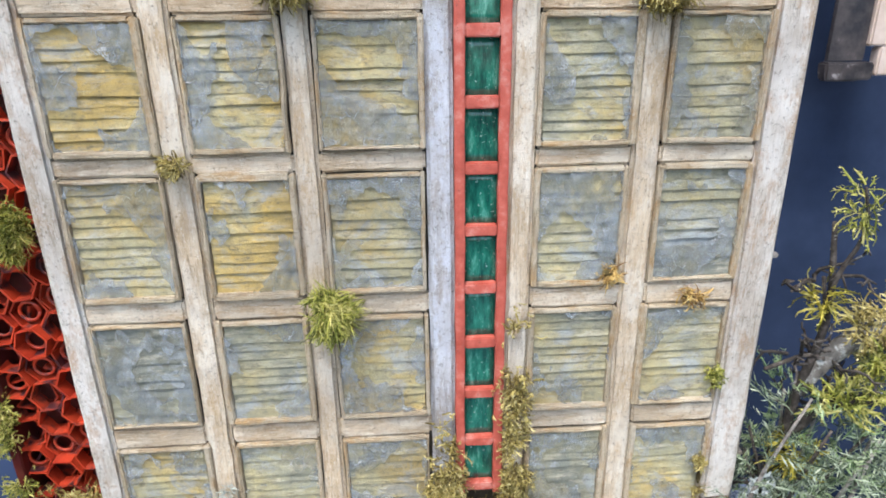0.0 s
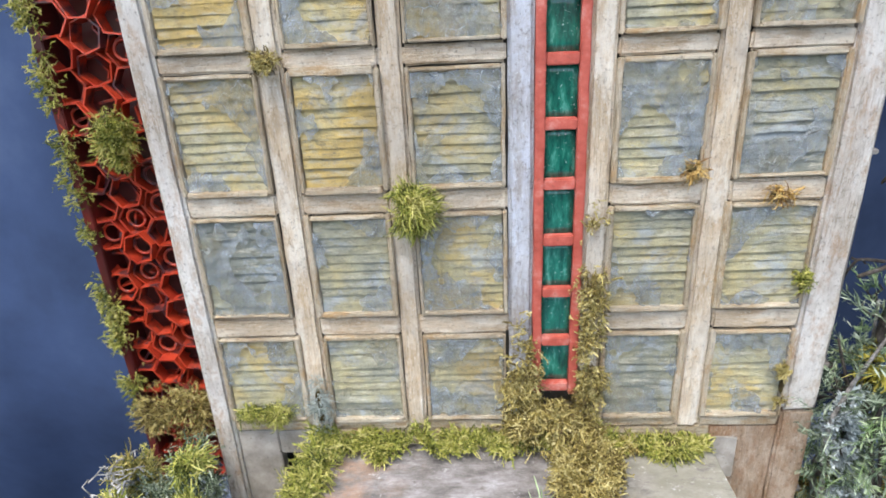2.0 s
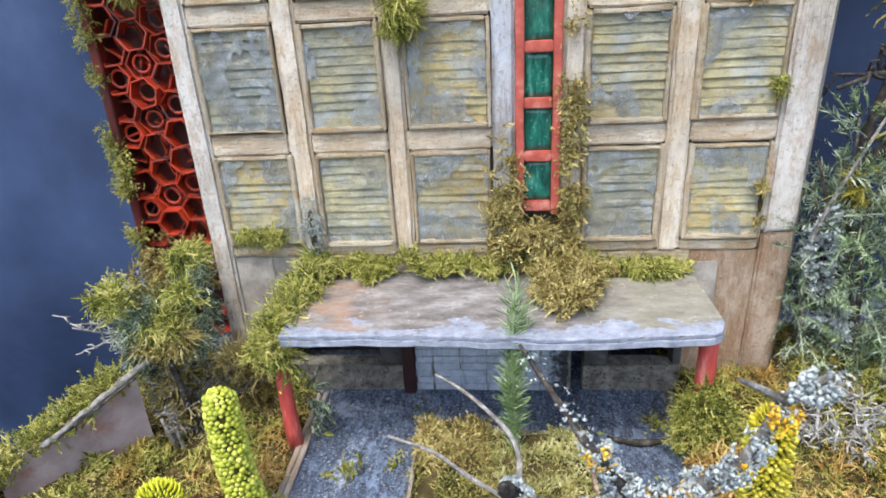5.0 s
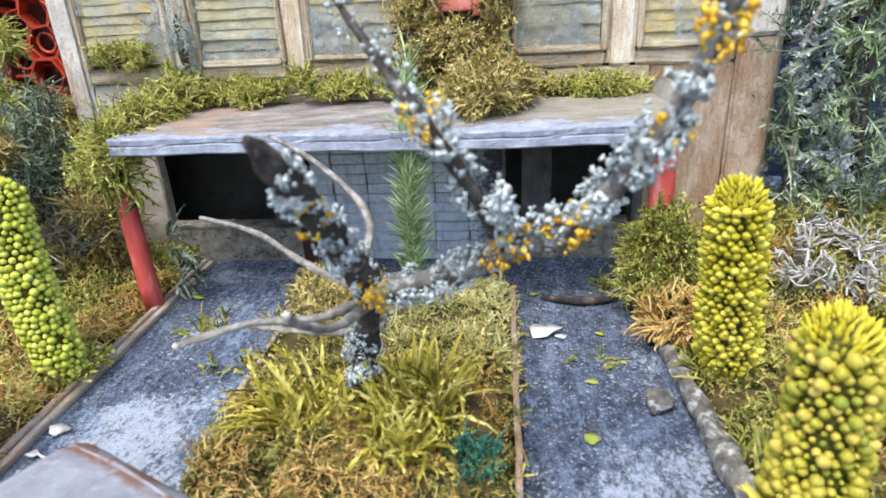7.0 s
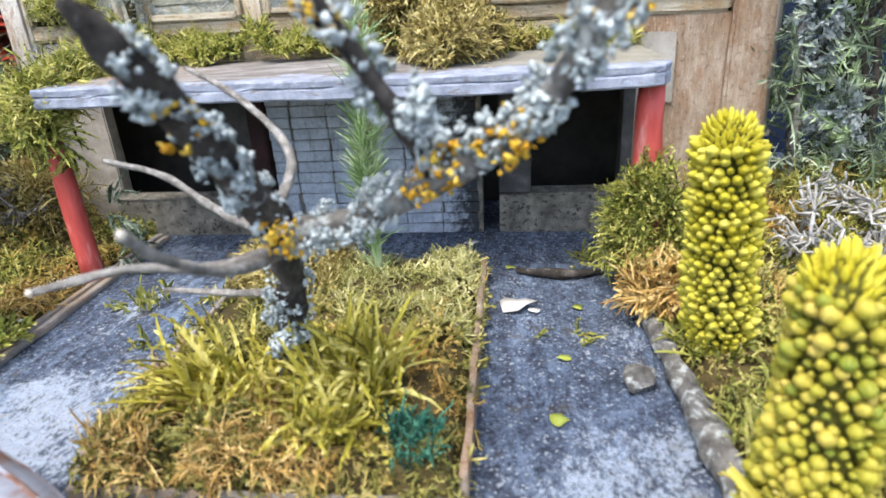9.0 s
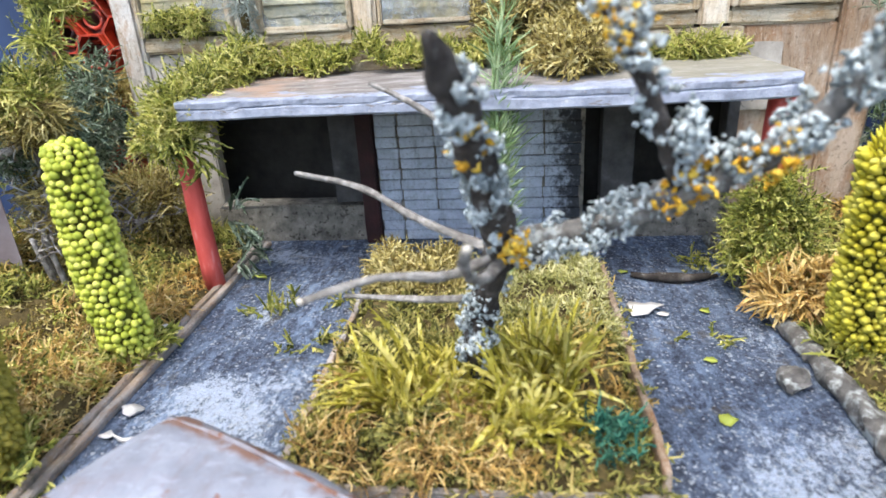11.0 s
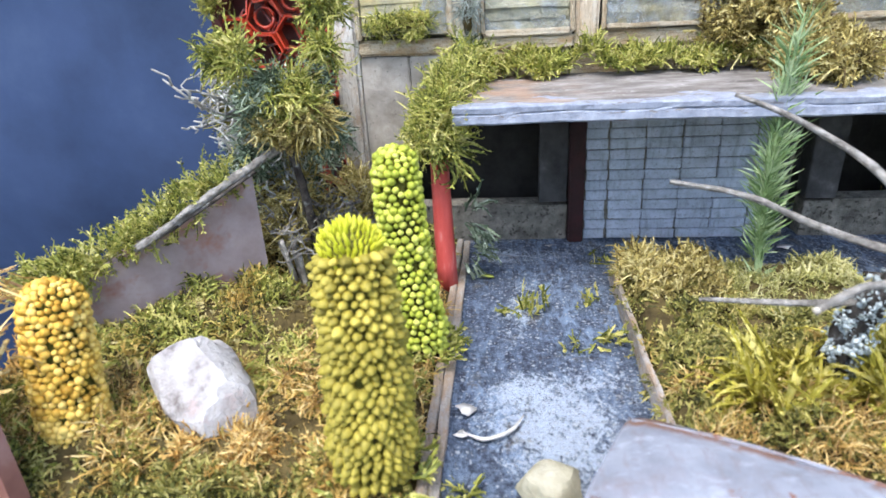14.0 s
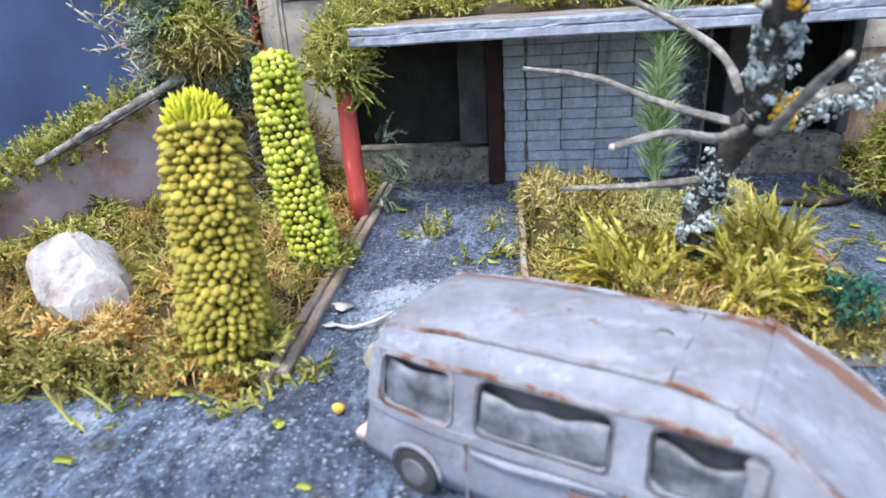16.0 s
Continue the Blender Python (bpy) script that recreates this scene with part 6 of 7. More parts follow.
part("dry_twig", twiggy(rs, (-11.0, 18.3, 1.5), 20, (0.8, 0.7, 0.3), 0.9, 0.05), TWIG, bush, "grey dry twigs", smooth=True)
for c, r, n, m, sd in (((-13.4, 20.0, 3.2), (2.0, 1.2, 3.0), 1500, CONIFER, 1), ((-12.1, 20.6, 5.6), (0.8, 0.8, 2.2), 480, CONIFER, 2), ((-14.9, 20.4, 6.0), (0.9, 0.8, 1.4), 420, MOSS_OLIVE, 3), ((-10.4, 19.6, 1.8), (1.7, 1.2, 1.9), 900, MOSS_DRY, 4), ((-13.4, 18.4, 4.8), (1.3, 0.9, 1.2), 420, MOSS_PALE, 5), ((-12.2, 17.4, 2.4), (1.3, 0.9, 2.0), 700, MOSS_DRY, 6)):
    q = np.random.RandomState(sd + 70)
    P, N = blob_points(q, n, c, r, -0.7)
    tuft("foliage", [fuzz(q, P, N, (0.45, 1.1), (0.04, 0.07), 1.6, 0.8, 7)], m, c, "", parent=bush)

# ---- bush and branches at the right ----
rs = np.random.RandomState(81)
shrub = thing("needle_shrub", (18.5, 22.5, 0.5), "grey-green needle shrub with lichen beside the house", "shrub")
for k in range(9):
    x, y = 16.8 + 5.2 * rs.rand(), 19.5 + 5.0 * rs.rand()
    pts = [(x, y, 0.3), (x + 0.3 * rs.randn(), y, 4), (x + 0.6 * rs.randn() + 0.3, y + 0.3 * rs.randn(), 8), (x + 0.9 * rs.randn() + 0.4, y - 0.3, 11 + 3 * rs.rand())]
    part("stem", tube(pts, [0.16, 0.13, 0.1, 0.06], 7, 0.1, k), TWIG if k % 3 else BARK_DARK, shrub, smooth=True)
    P, N = line_points(rs, 62, pts, (0.5, 0.45, 0.5))
    tuft("needles", [strands(rs, P, N + np.array((0, -0.2, 0.2)), (1.2, 2.6), (0.05, 0.08), 0.6, 0.45, 26, 0.5, 0.4)], CONIFER if k % 4 else SPRIG, (x, y, 5), "", parent=shrub)
for c, r, n in (((16.9, 21.6, 7.0), (0.5, 0.5, 2.6), 170), ((17.8, 21.2, 4.0), (0.8, 0.6, 1.2), 130)):
    P, N = blob_points(rs, n, c, r)
    tuft("lichen", [strands(rs, P, N, (0.2, 0.55), (0.1, 0.2), 0.5, 0.6, 4, 0.25, 0.2)], BLUE_LICHEN, c, "pale grey lichen", parent=shrub)
gnarl = thing("gnarled_branch", (19.0, 22.8, 0.5), "dark gnarled branches with yellow-green moss leaves", "branch")
for k, (pts, rd) in enumerate((
        ([(18.2, 22.8, 0.4), (18.4, 22.6, 6), (18.3, 22.6, 12), (18.9, 22.4, 16.5), (18.2, 22.2, 21)], [0.3, 0.26, 0.22, 0.16, 0.08]),
        ([(18.5, 22.5, 13), (19.6, 22.2, 15.5), (21.5, 22.0, 16.2), (24, 22, 17.5)], [0.22, 0.4, 0.45, 0.5]),
        ([(18.4, 22.5, 11), (19.8, 22.3, 12.6), (22, 22, 12.8)], [0.2, 0.3, 0.3]),
        ([(16.6, 22.4, 14.4), (18.6, 22.4, 15.0), (20.0, 22.2, 14.0)], [0.08, 0.1, 0.08]),
        ([(16.4, 21.8, 4.6), (17.4, 21.6, 6.2), (18.8, 21.6, 7.6)], [0.16, 0.15, 0.1]),
        ([(18.9, 22.4, 16.5), (18.6, 22.0, 18.6), (19.4, 22, 20.6), (19.0, 22, 22.4)], [0.12, 0.1, 0.08, 0.05]))):
    part("limb", tube(pts, rd, 8, 0.22, k), BARK_DARK if k != 1 else BARK, gnarl, smooth=True)
for root, count in (((18.4, 22.5, 15.0), 7), ((19.4, 22.3, 12.4), 6), ((18.2, 22.4, 18.5), 5), ((17.6, 22.3, 8.5), 6)):
    part("twig", twiggy(rs, root, count, (1.0, 0.5, 0.8), 0.35, 0.085, 1), BARK_DARK, gnarl, smooth=True)
for c, r, n, m in (((20.6, 21.8, 16.6), (1.6, 0.6, 0.7), 130, MOSS_DRY), ((20.2, 21.6, 13.2), (1.5, 0.6, 0.8), 120, MOSS_FRESH), ((19.0, 22, 21.6), (0.4, 0.4, 0.9), 40, MOSS_FRESH), ((18.6, 22, 10.2), (0.9, 0.7, 0.7), 80, TALL_GRASS), ((21.3, 21.6, 15.2), (1.4, 0.5, 0.7), 160, MOSS_FRESH), ((18.3, 22.1, 18.0), (0.3, 0.3, 1.0), 40, TALL_GRASS)):
    P, N = blob_points(rs, n, c, r)
    tuft("leaves", [fuzz(rs, P, N, (0.6, 1.5), (0.06, 0.11), 2.2, 0.8, 8, 2.2)], m, c, "", parent=gnarl)
thicket = thing("bleached_thicket", (16.5, 17.2, 0.6), "thicket of bleached white lichen twigs on the moss", "twigs")
part("bleached_twig", twiggy(rs, (16.2, 16.6, 1.2), 16, (1.0, 0.8, 0.4), 0.5, 0.065, 4), WHITE_TWIG, thicket, smooth=True)
part("bleached_twig", twiggy(rs, (18.0, 17.4, 1.6), 14, (1.0, 0.8, 0.4), 0.6, 0.065, 4), WHITE_TWIG, thicket, smooth=True)
# dark sprigs behind the other column
cs = [(-6.3 + 0.5 * rs.rand(), 17.5 + 0.5 * rs.rand(), 0.25 + 0.34 * k) for k in range(8)]
tuft("column_moss", tails(rs, cs, [(0.7 + 0.3 * rs.rand(), -0.3, 0.5 * rs.randn()) for _ in cs], 5, (0.6, 1.2), (0.07, 0.12), 0.14, 0.16), CONIFER, (-6.2, 17.6, 0.3), "dark leafy moss sprigs behind the red column", "moss", kind="stuff")
# upright moss round the right column
P, N = blob_points(rs, 900, (10.9, 16.4, 1.6), (1.0, 0.8, 2.2), -0.4)
tuft("column_moss", [fuzz(rs, P, N + np.array((0, -0.3, 0.2)), (0.5, 1.0), (0.04, 0.065), 0.8, 0.6, 12, 3.0)], MOSS_FRESH, (10.9, 16.4, 1.6), "bushy green moss round the red column's foot", "moss", kind="stuff")
P, N = blob_points(rs, 420, (11.3, 15.0, 0.7), (0.9, 1.0, 0.7), -0.2)
tuft("dry_moss", [strands(rs, P, N, (0.5, 1.1), (0.05, 0.1), 0.8, 0.7, 5, 0.24, 0.5)], MOSS_OCHRE, (11.3, 15, 0.7), "rusty dry moss tuft beside the log edging", "moss", kind="stuff")
P, N = field_points(rs, 200, 10.6, 12.6, 4.2, 7.0, lambda x, y: 0.5)
tuft("pale_fronds", [strands(rs, P, N + np.array((-0.8, -0.2, 0)), (0.8, 1.5), (0.09, 0.15), 0.9, 0.3, 6, 0, 0.5)], TALL_GRASS, (11.6, 5.6, 0.5), "pale green moss fronds leaning over the kerb", "moss", kind="stuff")

# ---- lichened branch in the planter ----
dead = thing("lichened_branch", (2.6, 10.2, 0.8), "grey dead branch crusted with pale and yellow lichen", "branch")
limbs = [
    ("trunk", [(2.5, 10.3, 0.4), (2.6, 10.0, 2.4), (2.95, 9.5, 3.9), (3.2, 9.0, 4.8)], [0.36, 0.28, 0.28, 0.32], BARK_DARK),
    ("limb", [(3.2, 9.0, 4.8), (4.9, 8.5, 5.4), (6.05, 8.1, 6.1), (7.2, 7.8, 6.8), (8.15, 7.2, 8.2), (8.8, 7.3, 9.4), (9.1, 7.4, 10.1), (9.8, 7.2, 10.8)], [0.28, 0.22, 0.23, 0.18, 0.17, 0.16, 0.13, 0.08], BARK),
    ("limb", [(6.0, 8.1, 6.1), (5.5, 7.6, 7.2), (4.7, 7.0, 8.7), (3.9, 7.8, 9.6), (3.0, 9.2, 10.4)], [0.18, 0.14, 0.115, 0.09, 0.045], BARK_DARK),
    ("limb", [(3.2, 9.0, 4.8), (2.95, 8.0, 6.2), (2.8, 7.2, 7.2), (2.6, 6.3, 8.2), (2.45, 5.9, 8.7)], [0.30, 0.26, 0.24, 0.20, 0.09], BARK_DARK),
    ("twig", [(3.1, 9.0, 4.6), (2.2, 8.2, 4.6), (1.2, 7.5, 4.9), (0.15, 6.8, 4.85)], [0.11, 0.085, 0.07, 0.06], TWIG),
    ("twig", [(3.2, 8.8, 4.6), (2.9, 7.4, 4.9), (2.75, 6.2, 5.6), (2.85, 5.3, 6.3)], [0.11, 0.085, 0.075, 0.065], TWIG),
    ("twig", [(3.0, 9.3, 4.6), (1.6, 9.9, 5.0), (0.2, 10.6, 5.5), (-1.25, 11.05, 5.7)], [0.09, 0.075, 0.06, 0.05], TWIG),
    ("twig", [(3.0, 9.7, 3.4), (1.4, 10.2, 3.1), (-0.4, 10.75, 2.9)], [0.09, 0.07, 0.05], TWIG),
    ("twig", [(3.0, 9.4, 5.2), (2.88, 10.6, 5.9), (1.6, 11.6, 6.8), (0.3, 12.2, 7.35)], [0.09, 0.085, 0.065, 0.045], TWIG),
    ("twig", [(9.1, 7.4, 10.0), (8.4, 7.1, 10.5), (7.7, 6.85, 11.0)], [0.10, 0.08, 0.05], BARK),
]
for k, (nm, pts, rd, m) in enumerate(limbs):
    part(nm, tube(pts, rd, 14, 0.24, k, fine=7), m, dead, smooth=True)
part("cut_end", lump((2.86, 5.27, 6.33), (0.065, 0.04, 0.065), 0.1, 2, 6, 8), CUT_END, dead, "pale cut twig end", smooth=True)
part("cut_end", lump((0.12, 6.77, 4.85), (0.06, 0.06, 0.065), 0.1, 3, 6, 8), CUT_END, dead, "pale cut twig end", smooth=True)


def crust(rs, pts, spread, n, size):
    """Cupped, wavy lichen lobes crowded on a stretch of a branch."""
    pts = np.array(pts, float)
    n, size = n * 19, size * 0.62
    t = rs.rand(n) * (len(pts) - 1)
    i = np.minimum(t.astype(int), len(pts) - 2)
    f = (t - i)[:, None]
    N = unit(rs.randn(n, 3))
    P = pts[i] * (1 - f) + pts[i + 1] * f + N * (0.16 + 0.28 * np.mean(spread) + 0.14 * rs.rand(n, 1))
    swell = np.array([noise.noise(Vector(p * 2.6)) + 0.5 * noise.noise(Vector(p * 6.0)) for p in P])
    keep = swell > 0.10
    P, N = P[keep] + N[keep] * (0.20 * np.maximum(0, swell[keep]))[:, None], unit(N[keep] + 0.7 * rs.randn(keep.sum(), 3))
    n = len(P)
    A = unit(np.cross(N, rs.randn(n, 3)))
    B = np.cross(N, A)
    R = size * (0.4 + 0.7 * rs.rand(n, 1))
    rows = [P - N * R * 0.25, P + N * R * (0.25 + 0.4 * rs.rand(n, 1))]
    for k in range(6):
        a = k * math.pi / 3
        q = R * (0.55 + 0.6 * rs.rand(n, 1))
        rows.append(P + (A * math.cos(a) + B * math.sin(a)) * q + N * R * (0.5 * rs.rand(n, 1)))
    o = (np.arange(n) * 8)[:, None]
    T = np.concatenate([o + np.array(f) for k in range(6) for f in ((0, 2 + (k + 1) % 6, 2 + k), (1, 2 + k, 2 + (k + 1) % 6))])
    return np.stack(rows, 1).reshape(-1, 3), np.zeros((0, 4), int), T


rs = np.random.RandomState(91)
for pts, sp, n, sz, m in (
        ([(3.2, 8.6, 5.2), (2.95, 7.9, 6.3), (2.85, 7.3, 7.1)], (0.30, 0.22, 0.22), 170, 0.15, BLUE_LICHEN),
        ([(2.75, 6.9, 7.5), (2.6, 6.3, 8.2)], (0.25, 0.12, 0.18), 60, 0.13, BLUE_LICHEN),
        ([(4.4, 7.3, 9.1), (3.9, 7.8, 9.6), (3.2, 8.9, 10.2)], (0.1, 0.06, 0.06), 8, 0.12, BLUE_LICHEN),
        ([(2.5, 10.2, 0.9), (2.6, 10.0, 2.4), (2.9, 9.6, 3.8)], (0.5, 0.4, 0.5), 60, 0.13, BLUE_LICHEN),
        ([(6.1, 7.9, 6.5), (5.75, 7.6, 7.0), (5.4, 7.3, 7.7)], (0.2, 0.2, 0.2), 75, 0.15, BLUE_LICHEN),
        ([(5.05, 7.1, 8.3), (4.65, 7.1, 8.9)], (0.14, 0.15, 0.18), 28, 0.14, BLUE_LICHEN),
        ([(6.6, 7.9, 6.6), (7.4, 7.6, 7.2), (8.1, 7.1, 8.2), (8.6, 7.1, 9.1)], (0.2, 0.18, 0.2), 120, 0.15, BLUE_LICHEN),
        ([(9.0, 7.2, 10.0), (9.8, 7.1, 10.8)], (0.22, 0.18, 0.2), 60, 0.15, BLUE_LICHEN),
        ([(3.3, 8.6, 4.9), (4.6, 8.3, 5.4), (5.4, 8.1, 5.8)], (0.16, 0.2, 0.2), 90, 0.12, BLUE_LICHEN),
        ([(2.55, 10.0, 1.6), (2.7, 9.7, 2.8)], (0.3, 0.3, 0.4), 60, 0.14, BLUE_LICHEN),
        ([(2.75, 7.3, 6.9), (2.68, 6.9, 7.3)], (0.16, 0.12, 0.15), 24, 0.15, YELLOW_LICHEN),
        ([(3.3, 8.5, 4.8), (3.4, 8.3, 5.3)], (0.11, 0.09, 0.12), 18, 0.13, YELLOW_LICHEN),
        ([(5.9, 7.8, 6.1), (6.3, 7.8, 6.4)], (0.14, 0.08, 0.08), 22, 0.14, YELLOW_LICHEN),
        ([(6.9, 7.6, 6.6), (7.1, 7.5, 6.9)], (0.09, 0.08, 0.09), 12, 0.13, YELLOW_LICHEN),
        ([(4.9, 6.9, 8.6), (4.8, 6.9, 8.8)], (0.09, 0.08, 0.09), 10, 0.12, YELLOW_LICHEN),
        ([(8.3, 6.9, 8.4), (8.4, 6.9, 8.7)], (0.1, 0.1, 0.1), 9, 0.13, YELLOW_LICHEN),
        ([(8.7, 7.0, 9.6), (9.1, 7.1, 10.0)], (0.14, 0.1, 0.1), 16, 0.14, YELLOW_LICHEN)):
    tagged(tuft("lichen", [crust(rs, pts, sp, n, sz)], m, pts[0], "pale grey-blue lichen crust" if m is BLUE_LICHEN else "bright yellow-orange lichen crust", parent=dead), kind="stuff")

# ---- green sprig behind the planter ----
rs = np.random.RandomState(95)
sprig = thing("green_sprig", (2.7, 16.2, 0.6), "upright feathery green sprig standing in the planter", "plant")
for k in range(6):
    dx, dy = 0.24 * rs.randn(), 0.18 * rs.randn()
    hgt = 9.6 - 0.9 * k - rs.rand()
    pts = [(3.1, 16.0, 0.5), (3.08 + 0.4 * dx, 16.05 + 0.4 * dy, 0.35 * hgt), (3.1 + dx, 16.1 + dy, 0.7 * hgt), (3.1 + 0.03 * hgt + 1.2 * dx, 16.15 + 1.2 * dy, hgt)]
    part("stem", tube(pts, [0.09, 0.075, 0.06, 0.03], 6, 0.1, k), SPRIG, sprig, smooth=True)
    P, N = line_points(rs, 170, pts[1:] if k else pts, (0.07, 0.07, 0.05))
    tuft("needles", [strands(rs, P, N * np.array((1.0, 1.0, 0.1)) + np.array((0, 0, 0.75)), (0.35, 0.9), (0.035, 0.06), 0.3, 0.16, 0, 0.42, -0.1)], SPRIG, pts[0], "", parent=sprig)

# ---- van ----
def build_van():
    o, hx, hy = Vector((-3.2, 5.95, 0)), Vector((0.887, -0.464, 0)), Vector((0.464, 0.887, 0))
    van = thing("toy_van", (o + hx * 3.8)[:], "weathered grey toy van with chalky paint and rust", "van")
    LEN = 7.9

    def W(u, v, z):
        """Length, breadth and height of the van to the world: nose a little up, tail bulging."""
        tail = (0.34 - 0.13 * z) * max(0.0, 1 - u / 0.5) if u >= 0 else 0.34 - 0.13 * z
        knock = 0.05 * noise.noise_vector(Vector((u * 0.9, v * 0.9, z * 0.9))) + 0.022 * noise.noise_vector(Vector((u * 2.6, v * 2.6, z * 2.6 + 5)))
        return tuple(o + hx * (u - tail) + hy * v + Vector((0, 0, z + 0.045 * (u - 1.6) * min(1.0, z / 1.4))) + knock)

    def roof_z(u):
        if u < 0.3:
            return 2.56 + 0.33 * u
        if u < 5.2:
            return 2.66 + 0.09 * math.sin(math.pi * (u - 0.3) / 4.9)
        if u < 7.0:
            s = (u - 5.2) / 1.8
            return 2.66 - 1.21 * s ** 1.25
        return 1.45 - 0.35 * (u - 7.0)

    def half(u, z):
        b = 1.62 - 0.22 * max(0, 0.4 - u) - 0.30 * max(0, u - 6.6)
        top = b - 0.10 * max(0.0, z - 1.0) - 0.30 * max(0.0, z - 1.9)
        return top * (1 - 0.06 * max(0.0, 0.6 - z))

    # closed lower shell and roof as a loft
    st = [0.0, 0.08, 0.3, 0.55, 0.8, 1.1, 1.4, 1.7, 2.0, 2.3, 2.6, 2.9, 3.2, 3.5, 3.8, 4.1, 4.4, 4.7, 5.0, 5.3, 5.5, 5.7, 5.9, 6.1, 6.3, 6.5, 6.75, 7.0, 7.2, 7.4, 7.6, 7.75, LEN]
    V, F, m = [], [], 0
    for u in st:
        zr = roof_z(u)
        belt = min(1.38, zr - 0.1)
        eave = min(2.26, zr - 0.06)
        sec = [(half(u, 0.35) * 0.97, 0.12), (half(u, 0.6) + 0.10, 0.55), (half(u, belt), belt), (half(u, eave) - 0.02, eave), (half(u, eave) - 0.10, (eave + zr) / 2 + 0.06), (half(u, zr) * 0.86, zr - 0.03), (half(u, zr) * 0.5, zr + 0.03), (0, zr + 0.05)]
        shrink = 0.9 if u in (0.0, LEN) else 1.0
        ring = [(v * shrink, z) for v, z in sec] + [(-v * shrink, z) for v, z in reversed(sec[:-1])]
        m = len(ring)
        V += [W(u, v, z) for v, z in ring]
    window_band = {2, 11}
    for i in range(len(st) - 1):
        for k in range(m):
            if k in window_band and 0.2 < (st[i] + st[i + 1]) / 2 < 5.6:
                continue
            k2 = (k + 1) % m
            F.append((i * m + k, (i + 1) * m + k, (i + 1) * m + k2, i * m + k2))
    F.append(tuple(range(m - 1, -1, -1)))
    F.append(tuple(range(len(V) - m, len(V))))
    part("body", (V, F), VAN, van, "chalky grey body", smooth=True)

    def panel(side, u0, u1, z0, z1, d0, d1, n=5, skew=0.0):
        """A strip of the side between two lengths and heights, from depth d0 to d1."""
        V, F = [], []
        for i in range(n + 1):
            for (z, d) in ((z0, d0), (z1, d0), (z1, d1), (z0, d1)):
                u = u0 + (u1 - u0) * i / n + skew * (z - z0)
                V.append(W(u, side * (half(u, z) - d), z))
        for i in range(n):
            for k in range(4):
                F.append((i * 4 + k, (i + 1) * 4 + k, (i + 1) * 4 + (k + 1) % 4, i * 4 + (k + 1) % 4))
        F += [(3, 2, 1, 0), (n * 4, n * 4 + 1, n * 4 + 2, n * 4 + 3)]
        return V, F

    def rounded(u0, u1, z0, z1, r):
        """Outline of a window with round corners, corner by corner."""
        out = []
        for cu, cz, a0 in ((u1 - r, z1 - r, 0), (u0 + r, z1 - r, 90), (u0 + r, z0 + r, 180), (u1 - r, z0 + r, 270)):
            out += [(cu + r * math.cos(radians(a0 + 18 * k)), cz + r * math.sin(radians(a0 + 18 * k))) for k in range(6)]
        return out

    def corners(side, u0, u1, z0, z1, ring):
        """Sheet metal between a window's round corners and the square gap."""
        V, F = [], []
        for c, (u, z) in enumerate(((u1, z1), (u0, z1), (u0, z0), (u1, z0))):
            k = len(V)
            for d in (0.0, 0.14):
                V += [W(a, side * (half(a, b) - d), b) for a, b in [(u, z)] + ring[c * 6:c * 6 + 6]]
            for i in range(1, 6):
                F += [(k, k + i, k + i + 1), (k + 7, k + 8 + i, k + 7 + i), (k + i, k + 7 + i, k + 8 + i, k + i + 1)]
        return V, F

    def crust_sheet(side, u0, u1, z0, z1, seed):
        """A caked layer on the glass with a ragged, sagging top edge."""
        V, F, n, rows = [], [], 16, 6
        for d in (0.12, 0.19):
            for i in range(n + 1):
                u = u0 + (u1 - u0) * i / n
                top = z1 + 0.10 * noise.noise(Vector((u * 1.8, seed, 3))) - 0.10 * math.sin(math.pi * i / n)
                for j in range(rows + 1):
                    z = z0 + (top - z0) * j / rows
                    V.append(W(u, side * (half(u, z) - d - 0.03 * noise.noise(Vector((u * 3, z * 3, seed)))), z))
        m, k = rows + 1, (n + 1) * (rows + 1)
        for i in range(n):
            for j in range(rows):
                a = i * m + j
                F += [(a, a + m, a + m + 1, a + 1), (a + k, a + k + 1, a + k + m + 1, a + k + m)]
            a = i * m + rows
            F.append((a, a + m, a + m + k, a + k))
        return V, F

    for side in (-1, 1):
        for u0, u1 in ((0.02, 0.22), (1.62, 1.98), (3.98, 4.42)):
            part("pillar", panel(side, u0, u1, 1.34, 2.28, -0.03, 0.16), VAN, van)
        part("pillar", panel(side, 5.75, 6.0, 1.3, 2.15, -0.03, 0.14, 3, -0.35), VAN_RUST, van, "rusty windscreen pillar")
        part("roof_gutter", panel(side, 0.15, 5.3, 2.30, 2.35, -0.045, 0.10, 24), VAN_RUST, van, "rusty roof gutter")
        part("belt_rail", panel(side, 0.1, 6.2, 1.27, 1.40, -0.06, 0.12, 12), VAN, van)
        for u0, u1, sk in ((0.22, 1.62, 0), (1.98, 3.98, 0), (4.42, 5.75, -0.3)):
            wnd = part("side_window", panel(side, u0, u1, 1.40, 2.28, 0.20, 0.24, 6, sk * 0.4), VAN_DARK, van, "dark side window with a chalky dust crust")
            part("dust_crust", crust_sheet(side, u0 + 0.05, u1 - 0.08, 1.41, 2.02 if u0 > 1 else 2.16, u0), VAN_GLASS, wnd, "chalky grey dust crust", smooth=True)
            ring = rounded(u0 + 0.02, u1 - 0.02, 1.42, 2.26, 0.17)
            part("window_rim", tube([W(u, side * (half(u, z) + 0.01), z) for u, z in ring + ring[:1]], [0.028] * (len(ring) + 1), 6, 0.3, u0, False, 1), VAN_SEAM if u0 > 1 else VAN_RUST, wnd, smooth=True)
